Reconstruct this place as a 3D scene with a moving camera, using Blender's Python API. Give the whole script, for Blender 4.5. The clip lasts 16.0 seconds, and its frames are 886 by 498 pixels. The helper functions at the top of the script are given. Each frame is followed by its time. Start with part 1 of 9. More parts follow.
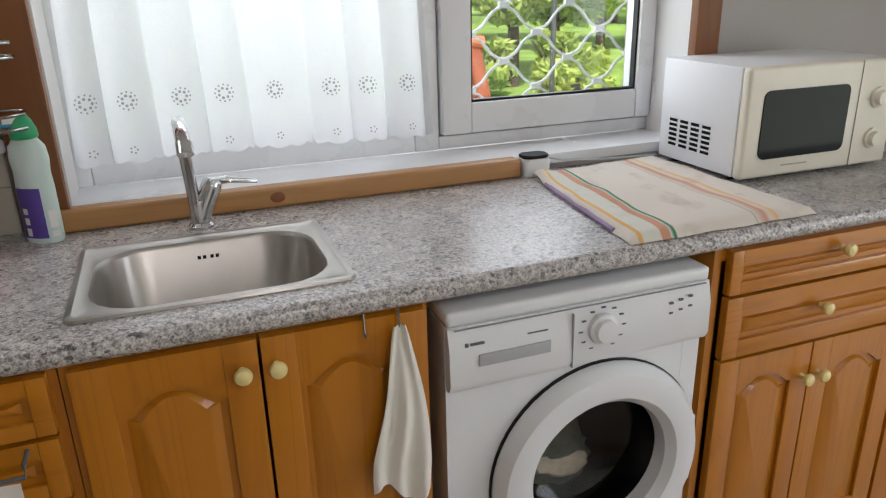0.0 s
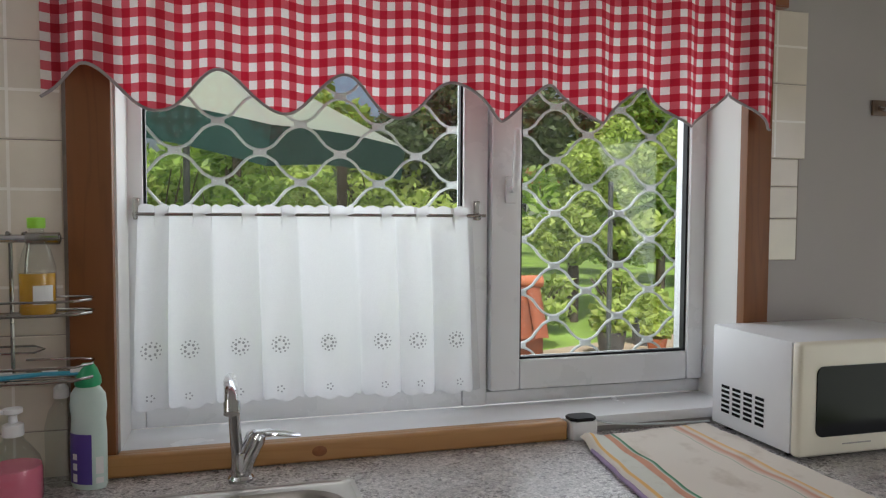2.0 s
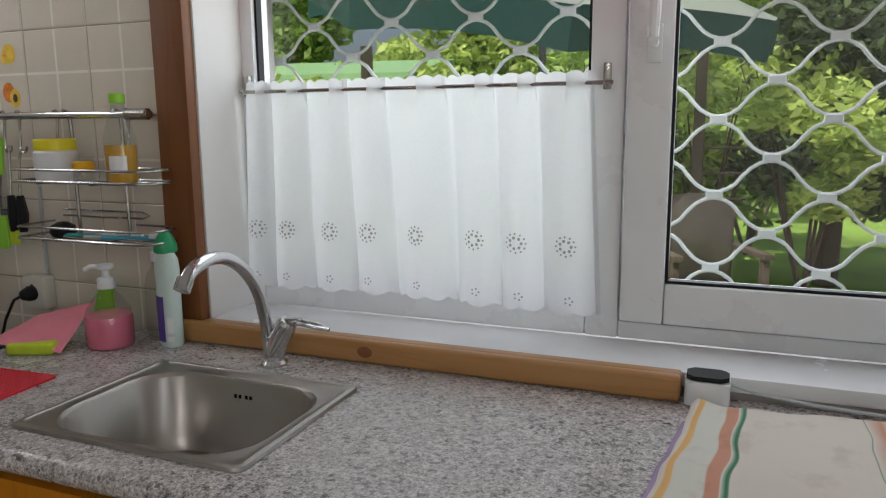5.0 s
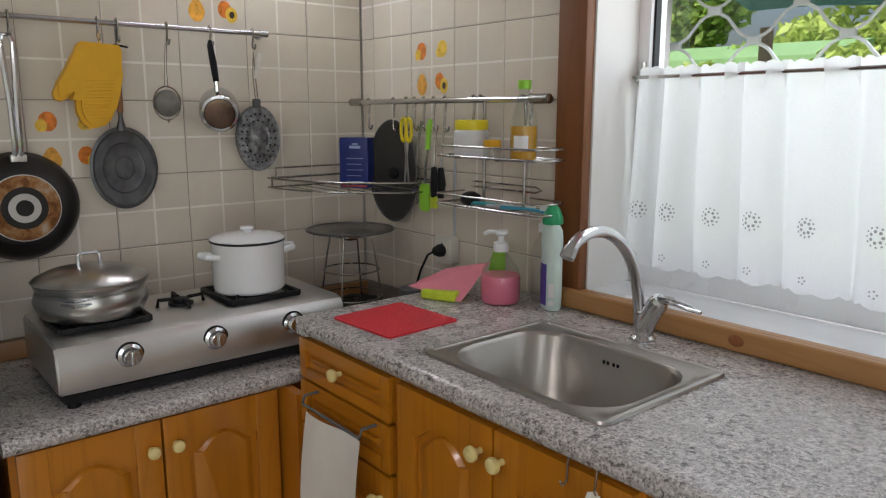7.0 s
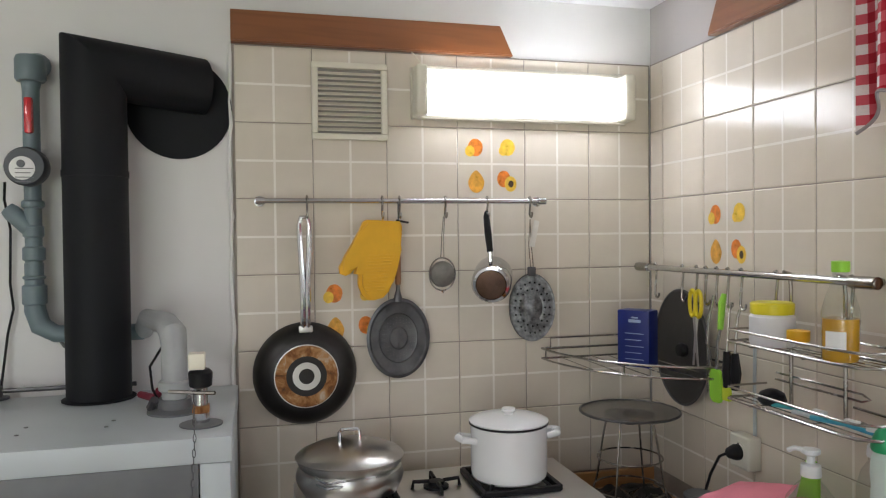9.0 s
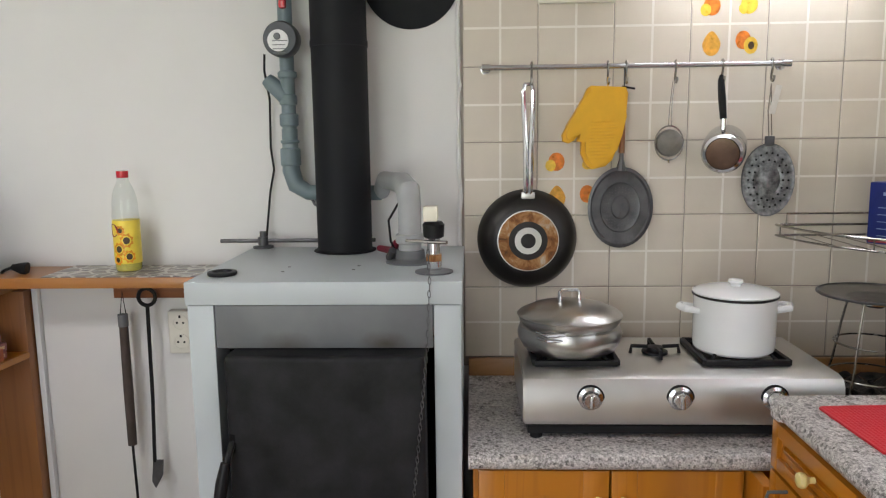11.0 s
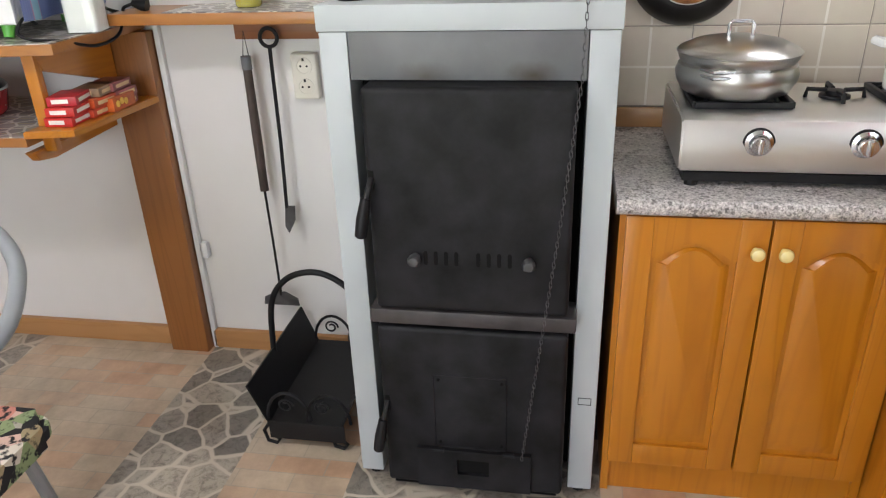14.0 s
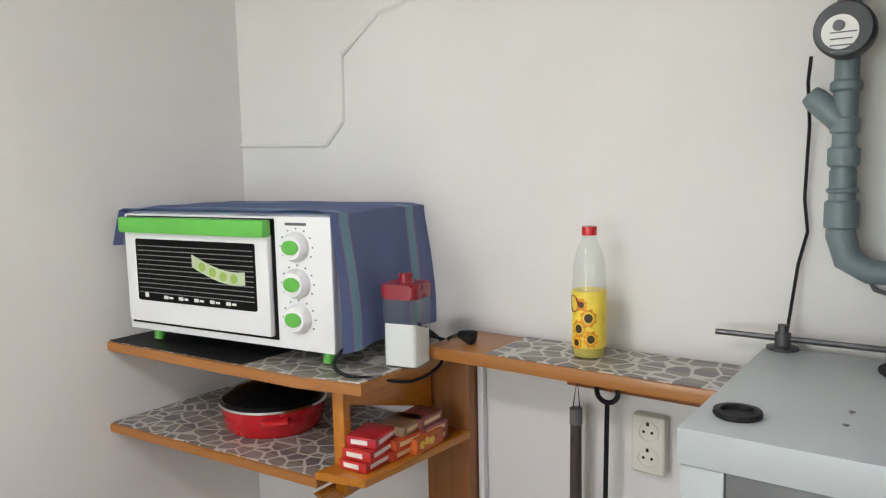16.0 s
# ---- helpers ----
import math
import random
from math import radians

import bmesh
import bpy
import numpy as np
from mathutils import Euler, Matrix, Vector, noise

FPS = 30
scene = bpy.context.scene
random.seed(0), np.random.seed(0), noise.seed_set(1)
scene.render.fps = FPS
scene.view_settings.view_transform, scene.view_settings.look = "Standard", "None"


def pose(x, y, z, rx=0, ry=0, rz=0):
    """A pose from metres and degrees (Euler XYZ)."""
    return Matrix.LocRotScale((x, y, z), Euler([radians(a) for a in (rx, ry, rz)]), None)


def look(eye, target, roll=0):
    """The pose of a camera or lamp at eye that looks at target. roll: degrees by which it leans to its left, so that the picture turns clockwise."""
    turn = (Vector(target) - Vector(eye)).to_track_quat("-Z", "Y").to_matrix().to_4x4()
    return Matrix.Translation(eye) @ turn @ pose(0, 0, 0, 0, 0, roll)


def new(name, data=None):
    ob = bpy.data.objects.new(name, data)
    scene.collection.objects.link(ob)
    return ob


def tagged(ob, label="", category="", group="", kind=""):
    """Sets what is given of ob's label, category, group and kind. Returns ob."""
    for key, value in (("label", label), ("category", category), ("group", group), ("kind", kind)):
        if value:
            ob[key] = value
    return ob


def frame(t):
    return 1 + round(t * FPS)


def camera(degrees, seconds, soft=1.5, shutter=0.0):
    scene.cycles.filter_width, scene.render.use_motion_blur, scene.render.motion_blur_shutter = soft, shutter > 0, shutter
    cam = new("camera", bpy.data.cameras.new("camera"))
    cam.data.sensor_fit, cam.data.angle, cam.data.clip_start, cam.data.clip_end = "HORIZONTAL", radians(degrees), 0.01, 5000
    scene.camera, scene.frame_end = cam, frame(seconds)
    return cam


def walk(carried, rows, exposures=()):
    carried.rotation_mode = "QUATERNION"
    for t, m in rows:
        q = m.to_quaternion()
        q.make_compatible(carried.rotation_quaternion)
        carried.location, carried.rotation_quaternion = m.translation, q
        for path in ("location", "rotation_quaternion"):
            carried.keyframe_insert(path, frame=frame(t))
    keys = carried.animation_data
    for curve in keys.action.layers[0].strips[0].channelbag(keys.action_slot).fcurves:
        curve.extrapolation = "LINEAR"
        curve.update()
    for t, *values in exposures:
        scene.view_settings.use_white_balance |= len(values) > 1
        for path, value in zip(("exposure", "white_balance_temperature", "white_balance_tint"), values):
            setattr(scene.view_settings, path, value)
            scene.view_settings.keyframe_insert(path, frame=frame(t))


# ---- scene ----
cam = camera(62.6, 16.0, soft=1.2)
PATH = [
    (0, (1.183, -1.637, 1.397), (1.837, 0.123, 0.705), -1.4),
    (0.5, (1.159, -1.663, 1.424), (1.808, 0.182, 1.004), 0.0),
    (1, (1.15, -1.677, 1.448), (1.778, 0.207, 1.211), 0.6),
    (1.5, (1.168, -1.679, 1.486), (1.752, 0.229, 1.341), 0.6),
    (2, (1.215, -1.656, 1.481), (1.756, 0.267, 1.385), 0.3),
    (2.5, (1.343, -1.524, 1.48), (1.846, 0.409, 1.378), -0.2),
    (3, (1.509, -1.427, 1.498), (1.924, 0.525, 1.364), -0.3),
    (3.2, (1.612, -1.431, 1.494), (1.954, 0.535, 1.353), -1.0),
    (5.3, (2.088, -1.283, 1.391), (1.201, 0.469, 1.009), -0.3),
    (5.5, (2.112, -1.296, 1.387), (1.133, 0.401, 0.985), -0.3),
    (6, (2.121, -1.324, 1.389), (0.947, 0.243, 0.981), -0.3),
    (6.5, (2.094, -1.35, 1.395), (0.743, 0.071, 1.001), -0.3),
    (7, (2.076, -1.367, 1.395), (0.56, -0.115, 1.027), -0.0),
    (7.5, (2.043, -1.362, 1.394), (0.379, -0.302, 1.065), -0.2),
    (8, (1.957, -1.319, 1.424), (0.182, -0.434, 1.173), -0.6),
    (8.5, (1.943, -1.217, 1.479), (0.072, -0.525, 1.347), -0.8),
    (9, (1.97, -1.15, 1.523), (0.032, -0.653, 1.489), -0.6),
    (9.2, (1.976, -1.163, 1.539), (0.024, -0.727, 1.518), -0.4),
    (11.3, (2.001, -1.187, 1.415), (0.037, -1.324, 1.06), -1.0),
    (11.5, (1.999, -1.192, 1.402), (0.047, -1.34, 0.991), -1.0),
    (12, (1.996, -1.196, 1.373), (0.082, -1.367, 0.819), -1.2),
    (12.5, (1.985, -1.202, 1.344), (0.118, -1.379, 0.651), -1.3),
    (13, (1.977, -1.204, 1.322), (0.16, -1.395, 0.509), -1.5),
    (13.5, (1.969, -1.204, 1.312), (0.183, -1.436, 0.444), -1.6),
    (14, (1.922, -1.289, 1.311), (0.142, -1.618, 0.461), -2.1),
    (14.5, (1.845, -1.421, 1.34), (0.069, -1.947, 0.587), -3.2),
    (15, (1.742, -1.45, 1.385), (0.016, -2.269, 0.795), -3.7),
    (15.5, (1.587, -1.399, 1.448), (-0.016, -2.53, 1.06), -2.7),
    (16, (1.449, -1.484, 1.49), (-0.158, -2.652, 1.266), -1.2),
]
walk(cam, [(t, look(e, g, r)) for t, e, g, r in PATH],
     [(t, e, 6250, 14) for t, e in (
         (0.0, -0.02), (0.5, -0.42), (1.0, -0.52), (2.0, -0.60), (3.2, -0.64), (5.5, -0.54), (7.0, -0.26), (8.0, 0.05), (9.0, 0.10), (11.4, 0.55), (13.0, 0.98), (14.5, 0.96), (15.4, 0.82), (16.0, 0.62))])

# ---------------------------------------------------------------- light
world = bpy.data.worlds.new("sky")
scene.world = world
world.use_nodes = True
wn = world.node_tree.nodes
sky = wn.new("ShaderNodeTexSky")
sky.sky_type = "NISHITA"
sky.sun_disc = False
sky.dust_density = 5.0
sky.ozone_density = 0.4
sky.sun_elevation = radians(52)
sky.sun_rotation = radians(200)
world.node_tree.links.new(sky.outputs[0], wn["Background"].inputs[0])
wn["Background"].inputs[1].default_value = 0.15

sun = new("sun", bpy.data.lights.new("sun", "SUN"))
sun.data.energy = 5.0
sun.data.angle = radians(0.6)
sun.data.color = (1.0, 0.96, 0.88)
sun.matrix_world = look((1.0, -3.0, 6.0), (2.0, 0.0, 1.0))

# fill light, added in an unseen opening of the east wall
fill_light = new("unseen_opening_fill", bpy.data.lights.new("unseen_opening_fill", "AREA"))
fill_light.data.shape = "RECTANGLE"
fill_light.data.size, fill_light.data.size_y = 1.7, 1.9
fill_light.data.energy = 30
fill_light.data.color = (0.95, 0.96, 1.0)
fill_light.matrix_world = look((4.3, -2.27, 1.14), (2.6, -2.27, 0.35))
# daylight in the kitchen window
win_light = new("window_daylight", bpy.data.lights.new("window_daylight", "AREA"))
win_light.data.shape = "RECTANGLE"
win_light.data.size, win_light.data.size_y = 1.45, 0.95
win_light.data.energy = 16
win_light.data.color = (0.95, 0.98, 1.0)
win_light.matrix_world = look((1.735, 0.36, 1.5), (1.735, -1.0, 0.9))


# ---------------------------------------------------------------- materials
def nodes_of(name):
    m = bpy.data.materials.new(name)
    m.use_nodes = True
    t = m.node_tree
    return m, t, t.nodes, t.links, t.nodes["Principled BSDF"]


def coords(t, scale=(1, 1, 1), kind="Object", rot=(0, 0, 0)):
    c = t.nodes.new("ShaderNodeTexCoord")
    mp = t.nodes.new("ShaderNodeMapping")
    mp.inputs["Scale"].default_value = scale
    mp.inputs["Rotation"].default_value = [radians(a) for a in rot]
    t.links.new(c.outputs[kind], mp.inputs[0])
    return mp.outputs[0]


def noise_tex(t, vec, scale, detail=4.0, rough=0.55, distort=0.0):
    n = t.nodes.new("ShaderNodeTexNoise")
    n.inputs["Scale"].default_value = scale
    n.inputs["Detail"].default_value = detail
    n.inputs["Roughness"].default_value = rough
    n.inputs["Distortion"].default_value = distort
    t.links.new(vec, n.inputs["Vector"])
    return n.outputs["Fac"]


def ramp(t, fac, stops):
    r = t.nodes.new("ShaderNodeValToRGB")
    e = r.color_ramp.elements
    while len(e) < len(stops):
        e.new(0.5)
    for el, (p, c) in zip(e, stops):
        el.position = p
        el.color = (*c, 1)
    t.links.new(fac, r.inputs[0])
    return r.outputs[0]


def mixc(t, fac, a, b, blend="MIX"):
    m = t.nodes.new("ShaderNodeMix")
    m.data_type, m.blend_type = "RGBA", blend
    for sock, v in ((m.inputs[0], fac), (m.inputs[6], a), (m.inputs[7], b)):
        if isinstance(v, (int, float)):
            sock.default_value = v
        elif isinstance(v, tuple):
            sock.default_value = (*v, 1)
        else:
            t.links.new(v, sock)
    return m.outputs[2]


def math_node(t, op, a, b=0.0):
    m = t.nodes.new("ShaderNodeMath")
    m.operation = op
    for sock, v in zip(m.inputs, (a, b)):
        if isinstance(v, (int, float)):
            sock.default_value = v
        else:
            t.links.new(v, sock)
    return m.outputs[0]


def bump(t, bs, height, strength=0.2, dist=0.002):
    b = t.nodes.new("ShaderNodeBump")
    b.inputs["Strength"].default_value = strength
    b.inputs["Distance"].default_value = dist
    t.links.new(height, b.inputs["Height"])
    t.links.new(b.outputs[0], bs.inputs["Normal"])


def surface(name, c, vary=0.12, scale=8.0, rough=0.5, metal=0.0, grain=120.0, relief=0.08, coat=0.0, spread=0.0):
    """A material with broad stains, fine grain and uneven gloss."""
    m, t, n, l, bs = nodes_of(name)
    v = coords(t)
    big = noise_tex(t, v, scale, 5)
    fine = noise_tex(t, v, grain, 3)
    lo = tuple(max(0, x * (1 - vary)) for x in c)
    hi = tuple(min(1, x * (1 + vary)) for x in c)
    col = ramp(t, big, [(0.3, lo), (0.7, hi)])
    if spread:
        info = n.new("ShaderNodeObjectInfo")
        k = math_node(t, "MULTIPLY_ADD", info.outputs["Random"], spread)
        k.node.inputs[2].default_value = 1 - spread / 2
        hsv = n.new("ShaderNodeHueSaturation")
        l.new(k, hsv.inputs["Value"])
        l.new(col, hsv.inputs["Color"])
        col = hsv.outputs[0]
    l.new(col, bs.inputs["Base Color"])
    r = math_node(t, "MULTIPLY_ADD", big, 0.18)
    r.node.inputs[2].default_value = rough - 0.09
    l.new(r, bs.inputs["Roughness"])
    bs.inputs["Metallic"].default_value = metal
    bs.inputs["Coat Weight"].default_value = coat
    bs.inputs["Coat Roughness"].default_value = 0.12
    if relief:
        bump(t, bs, fine, relief)
    return m


def wood(name, c1, c2, axis="z", rough=0.35, coat=0.3, ring=9.0, knots=True):
    m, t, n, l, bs = nodes_of(name)
    sc = {"x": (0.35, 6, 6), "y": (6, 0.35, 6), "z": (6, 6, 0.35)}[axis]
    v = coords(t, sc)
    info = n.new("ShaderNodeObjectInfo")
    off = n.new("ShaderNodeVectorMath")
    off.operation = "ADD"
    sc2 = n.new("ShaderNodeVectorMath")
    sc2.operation = "SCALE"
    sc2.inputs["Scale"].default_value = 13.0
    comb = n.new("ShaderNodeCombineXYZ")
    for i in range(3):
        l.new(info.outputs["Random"], comb.inputs[i])
    l.new(comb.outputs[0], sc2.inputs[0])
    l.new(v, off.inputs[0])
    l.new(sc2.outputs[0], off.inputs[1])
    vec = off.outputs[0]
    a = noise_tex(t, vec, 1.6, 3, 0.5, 0.6)
    w = math_node(t, "FRACT", math_node(t, "MULTIPLY", a, ring))
    col = ramp(t, w, [(0.0, c2), (0.25, c1), (0.8, tuple(x * 0.93 for x in c1)), (1.0, c2)])
    fine = noise_tex(t, vec, 22, 3)
    col = mixc(t, 0.35, col, ramp(t, fine, [(0.3, tuple(x * 0.75 for x in c1)), (0.7, c1)]), "MULTIPLY")
    col = mixc(t, 0.55, col, c1)
    broad = noise_tex(t, vec, 0.5, 2)
    col = mixc(t, math_node(t, "MULTIPLY", broad, 0.45), col, c2)
    l.new(col, bs.inputs["Base Color"])
    bs.inputs["Roughness"].default_value = rough
    bs.inputs["Coat Weight"].default_value = coat
    bs.inputs["Coat Roughness"].default_value = 0.15
    bump(t, bs, fine, 0.06)
    return m


def granite():
    m, t, n, l, bs = nodes_of("grey_granite_laminate")
    v = coords(t)
    a = noise_tex(t, v, 135, 3, 0.75)
    b = noise_tex(t, v, 230, 2, 0.7)
    vo = n.new("ShaderNodeTexVoronoi")
    vo.inputs["Scale"].default_value = 150
    l.new(v, vo.inputs["Vector"])
    col = ramp(t, a, [(0.36, (0.05, 0.045, 0.042)), (0.44, (0.27, 0.25, 0.24)), (0.52, (0.46, 0.43, 0.415)), (0.60, (0.80, 0.77, 0.74))])
    col = mixc(t, 0.5, col, ramp(t, b, [(0.36, (0.11, 0.10, 0.095)), (0.58, (0.66, 0.62, 0.60))]))
    sep = n.new("ShaderNodeSeparateColor")
    l.new(vo.outputs["Color"], sep.inputs[0])
    dark = ramp(t, sep.outputs[0], [(0.06, (0.25, 0.24, 0.24)), (0.12, (1, 1, 1))])
    col = mixc(t, 0.8, col, dark, "MULTIPLY")
    l.new(col, bs.inputs["Base Color"])
    r = math_node(t, "MULTIPLY_ADD", noise_tex(t, v, 9, 4), 0.2)
    r.node.inputs[2].default_value = 0.18
    l.new(r, bs.inputs["Roughness"])
    bump(t, bs, b, 0.06)
    return m


def tile_mat(name, c):
    m, t, n, l, bs = nodes_of(name)
    v = coords(t)
    info = n.new("ShaderNodeObjectInfo")
    a = noise_tex(t, v, 14, 5)
    col = ramp(t, a, [(0.25, tuple(x * 0.93 for x in c)), (0.75, c)])
    k = math_node(t, "MULTIPLY_ADD", info.outputs["Random"], 0.08)
    k.node.inputs[2].default_value = 0.95
    hsv = n.new("ShaderNodeHueSaturation")
    l.new(k, hsv.inputs["Value"])
    l.new(col, hsv.inputs["Color"])
    l.new(hsv.outputs[0], bs.inputs["Base Color"])
    bs.inputs["Roughness"].default_value = 0.16
    bump(t, bs, noise_tex(t, v, 18, 2), 0.12, 0.003)
    return m


def vinyl_floor():
    """Printed vinyl: bands of crazy paving between bands of flagstones and bricks."""
    m, t, n, l, bs = nodes_of("patterned_vinyl_floor")
    v = coords(t, (1, 1, 1), "Object", (0, 0, 0))
    pos = n.new("ShaderNodeSeparateXYZ")
    l.new(v, pos.inputs[0])
    along = math_node(t, "MULTIPLY_ADD", pos.outputs[1], 0.25)
    along.node.inputs[2].default_value = 0.9
    # bands along x; each printed repeat is 0.31 m wide
    band = ramp(t, along, [(0.0, (1, 1, 1)), (0.135, (0, 0, 0)), (0.2915, (1, 1, 1)), (0.3675, (0, 0, 0)), (0.4475, (1, 1, 1)), (0.605, (0, 0, 0)), (0.6925, (1, 1, 1))])
    band.node.color_ramp.interpolation = "CONSTANT"
    warp = n.new("ShaderNodeTexNoise")
    warp.inputs["Scale"].default_value = 9
    l.new(v, warp.inputs["Vector"])
    sv = n.new("ShaderNodeVectorMath")
    sv.operation = "MULTIPLY_ADD"
    l.new(warp.outputs["Color"], sv.inputs[0])
    sv.inputs[1].default_value = (0.035, 0.035, 0.0)
    l.new(v, sv.inputs[2])
    vo = n.new("ShaderNodeTexVoronoi")
    vo.feature = "DISTANCE_TO_EDGE"
    vo.inputs["Scale"].default_value = 10.5
    l.new(sv.outputs[0], vo.inputs["Vector"])
    vc = n.new("ShaderNodeTexVoronoi")
    vc.inputs["Scale"].default_value = 10.5
    l.new(sv.outputs[0], vc.inputs["Vector"])
    sep = n.new("ShaderNodeSeparateColor")
    l.new(vc.outputs["Color"], sep.inputs[0])
    stone = ramp(t, sep.outputs[0], [(0.0, (0.18, 0.165, 0.145)), (0.55, (0.34, 0.305, 0.26)), (1.0, (0.45, 0.40, 0.33))])
    speck = noise_tex(t, v, 38, 6, 0.75, 0.8)
    stone = mixc(t, 0.8, stone, ramp(t, speck, [(0.36, (0.42, 0.40, 0.38)), (0.52, (1, 1, 1)), (0.66, (1.15, 1.12, 1.08))]), "MULTIPLY")
    paving = mixc(t, ramp(t, vo.outputs["Distance"], [(0.030, (1, 1, 1)), (0.065, (0, 0, 0))]), stone, (0.56, 0.50, 0.42))
    br = n.new("ShaderNodeTexBrick")
    br.inputs["Scale"].default_value = 1.0
    br.inputs["Brick Width"].default_value = 0.15
    br.inputs["Row Height"].default_value = 0.062
    br.inputs["Mortar Size"].default_value = 0.0016
    br.inputs["Color1"].default_value = (0.55, 0.455, 0.35, 1)
    br.inputs["Color2"].default_value = (0.58, 0.30, 0.16, 1)
    br.inputs["Mortar"].default_value = (0.46, 0.39, 0.31, 1)
    br.inputs["Bias"].default_value = -0.35
    turned = coords(t, (1, 1, 1), "Object", (0, 0, 90))
    l.new(turned, br.inputs["Vector"])
    bricks = mixc(t, 0.7, br.outputs["Color"], ramp(t, noise_tex(t, v, 11, 6, 0.65), [(0.3, (0.66, 0.65, 0.63)), (0.7, (1.1, 1.09, 1.06))]), "MULTIPLY")
    col = mixc(t, band, bricks, paving)
    grime = noise_tex(t, v, 2.3, 6, 0.7)
    col = mixc(t, 0.6, col, ramp(t, grime, [(0.32, (0.62, 0.60, 0.57)), (0.55, (1, 1, 1))]), "MULTIPLY")
    l.new(col, bs.inputs["Base Color"])
    r = math_node(t, "MULTIPLY_ADD", grime, 0.3)
    r.node.inputs[2].default_value = 0.18
    l.new(r, bs.inputs["Roughness"])
    bump(t, bs, speck, 0.08)
    return m


def gingham():
    m, t, n, l, bs = nodes_of("red_gingham_cotton")
    uv = n.new("ShaderNodeTexCoord")
    sep = n.new("ShaderNodeSeparateXYZ")
    l.new(uv.outputs["UV"], sep.inputs[0])
    p = 1 / 0.037
    a = math_node(t, "GREATER_THAN", math_node(t, "FRACT", math_node(t, "MULTIPLY", sep.outputs[0], p)), 0.5)
    b = math_node(t, "GREATER_THAN", math_node(t, "FRACT", math_node(t, "MULTIPLY", sep.outputs[1], p)), 0.5)
    s = math_node(t, "MULTIPLY", math_node(t, "ADD", a, b), 0.5)
    weave = noise_tex(t, uv.outputs["UV"], 260, 3)
    col = ramp(t, s, [(0.0, (0.80, 0.74, 0.73)), (0.5, (0.60, 0.10, 0.13)), (1.0, (0.44, 0.012, 0.03))])
    col = mixc(t, 0.25, col, ramp(t, weave, [(0.3, (0.7, 0.7, 0.7)), (0.7, (1, 1, 1))]), "MULTIPLY")
    l.new(col, bs.inputs["Base Color"])
    bs.inputs["Roughness"].default_value = 0.85
    bump(t, bs, weave, 0.15)
    tr = n.new("ShaderNodeBsdfTranslucent")
    l.new(col, tr.inputs[0])
    mx = n.new("ShaderNodeMixShader")
    mx.inputs[0].default_value = 0.42
    l.new(bs.outputs[0], mx.inputs[1])
    l.new(tr.outputs[0], mx.inputs[2])
    l.new(mx.outputs[0], n["Material Output"].inputs[0])
    return m


def sheer(name, c, through_light=0.5, clear=0.08):
    m, t, n, l, bs = nodes_of(name)
    v = coords(t)
    weave = noise_tex(t, v, 500, 2)
    col = ramp(t, weave, [(0.3, tuple(x * 0.92 for x in c)), (0.7, c)])
    l.new(col, bs.inputs["Base Color"])
    bs.inputs["Roughness"].default_value = 0.9
    bump(t, bs, weave, 0.1)
    tr = n.new("ShaderNodeBsdfTranslucent")
    l.new(col, tr.inputs[0])
    mx = n.new("ShaderNodeMixShader")
    mx.inputs[0].default_value = through_light
    l.new(bs.outputs[0], mx.inputs[1])
    l.new(tr.outputs[0], mx.inputs[2])
    tp = n.new("ShaderNodeBsdfTransparent")
    mx2 = n.new("ShaderNodeMixShader")
    mx2.inputs[0].default_value = clear
    l.new(mx.outputs[0], mx2.inputs[1])
    l.new(tp.outputs[0], mx2.inputs[2])
    l.new(mx2.outputs[0], n["Material Output"].inputs[0])
    return m


def glass(name, c=(0.95, 0.97, 0.96), rough=0.0, ior=1.45, thin=False):
    m, t, n, l, bs = nodes_of(name)
    if thin:
        gl = n.new("ShaderNodeBsdfGlossy")
        gl.inputs["Roughness"].default_value = 0.02
        tp = n.new("ShaderNodeBsdfTransparent")
        tp.inputs[0].default_value = (*c, 1)
        lw = n.new("ShaderNodeLayerWeight")
        lw.inputs[0].default_value = 0.5
        fr = math_node(t, "MULTIPLY_ADD", math_node(t, "POWER", lw.outputs["Facing"], 4.0), 0.5).node
        fr.inputs[2].default_value = 0.045
        mx = n.new("ShaderNodeMixShader")
        l.new(fr.outputs[0], mx.inputs[0])
        l.new(tp.outputs[0], mx.inputs[1])
        l.new(gl.outputs[0], mx.inputs[2])
        l.new(mx.outputs[0], n["Material Output"].inputs[0])
        return m
    bs.inputs["Base Color"].default_value = (*c, 1)
    bs.inputs["Transmission Weight"].default_value = 1.0
    bs.inputs["Roughness"].default_value = rough
    bs.inputs["IOR"].default_value = ior
    return m


def brushed(name, c=(0.62, 0.61, 0.59), rough=0.28, axis="y", relief=0.05):
    m, t, n, l, bs = nodes_of(name)
    sc = {"x": (3, 160, 160), "y": (160, 3, 160), "z": (160, 160, 3)}[axis]
    v = coords(t, sc)
    f = noise_tex(t, v, 4, 3)
    st = noise_tex(t, coords(t), 7, 5)
    l.new(ramp(t, st, [(0.3, tuple(x * 0.88 for x in c)), (0.7, c)]), bs.inputs["Base Color"])
    bs.inputs["Metallic"].default_value = 1.0
    r = math_node(t, "MULTIPLY_ADD", f, 0.16)
    r.node.inputs[2].default_value = rough - 0.08
    l.new(r, bs.inputs["Roughness"])
    bump(t, bs, f, relief)
    return m


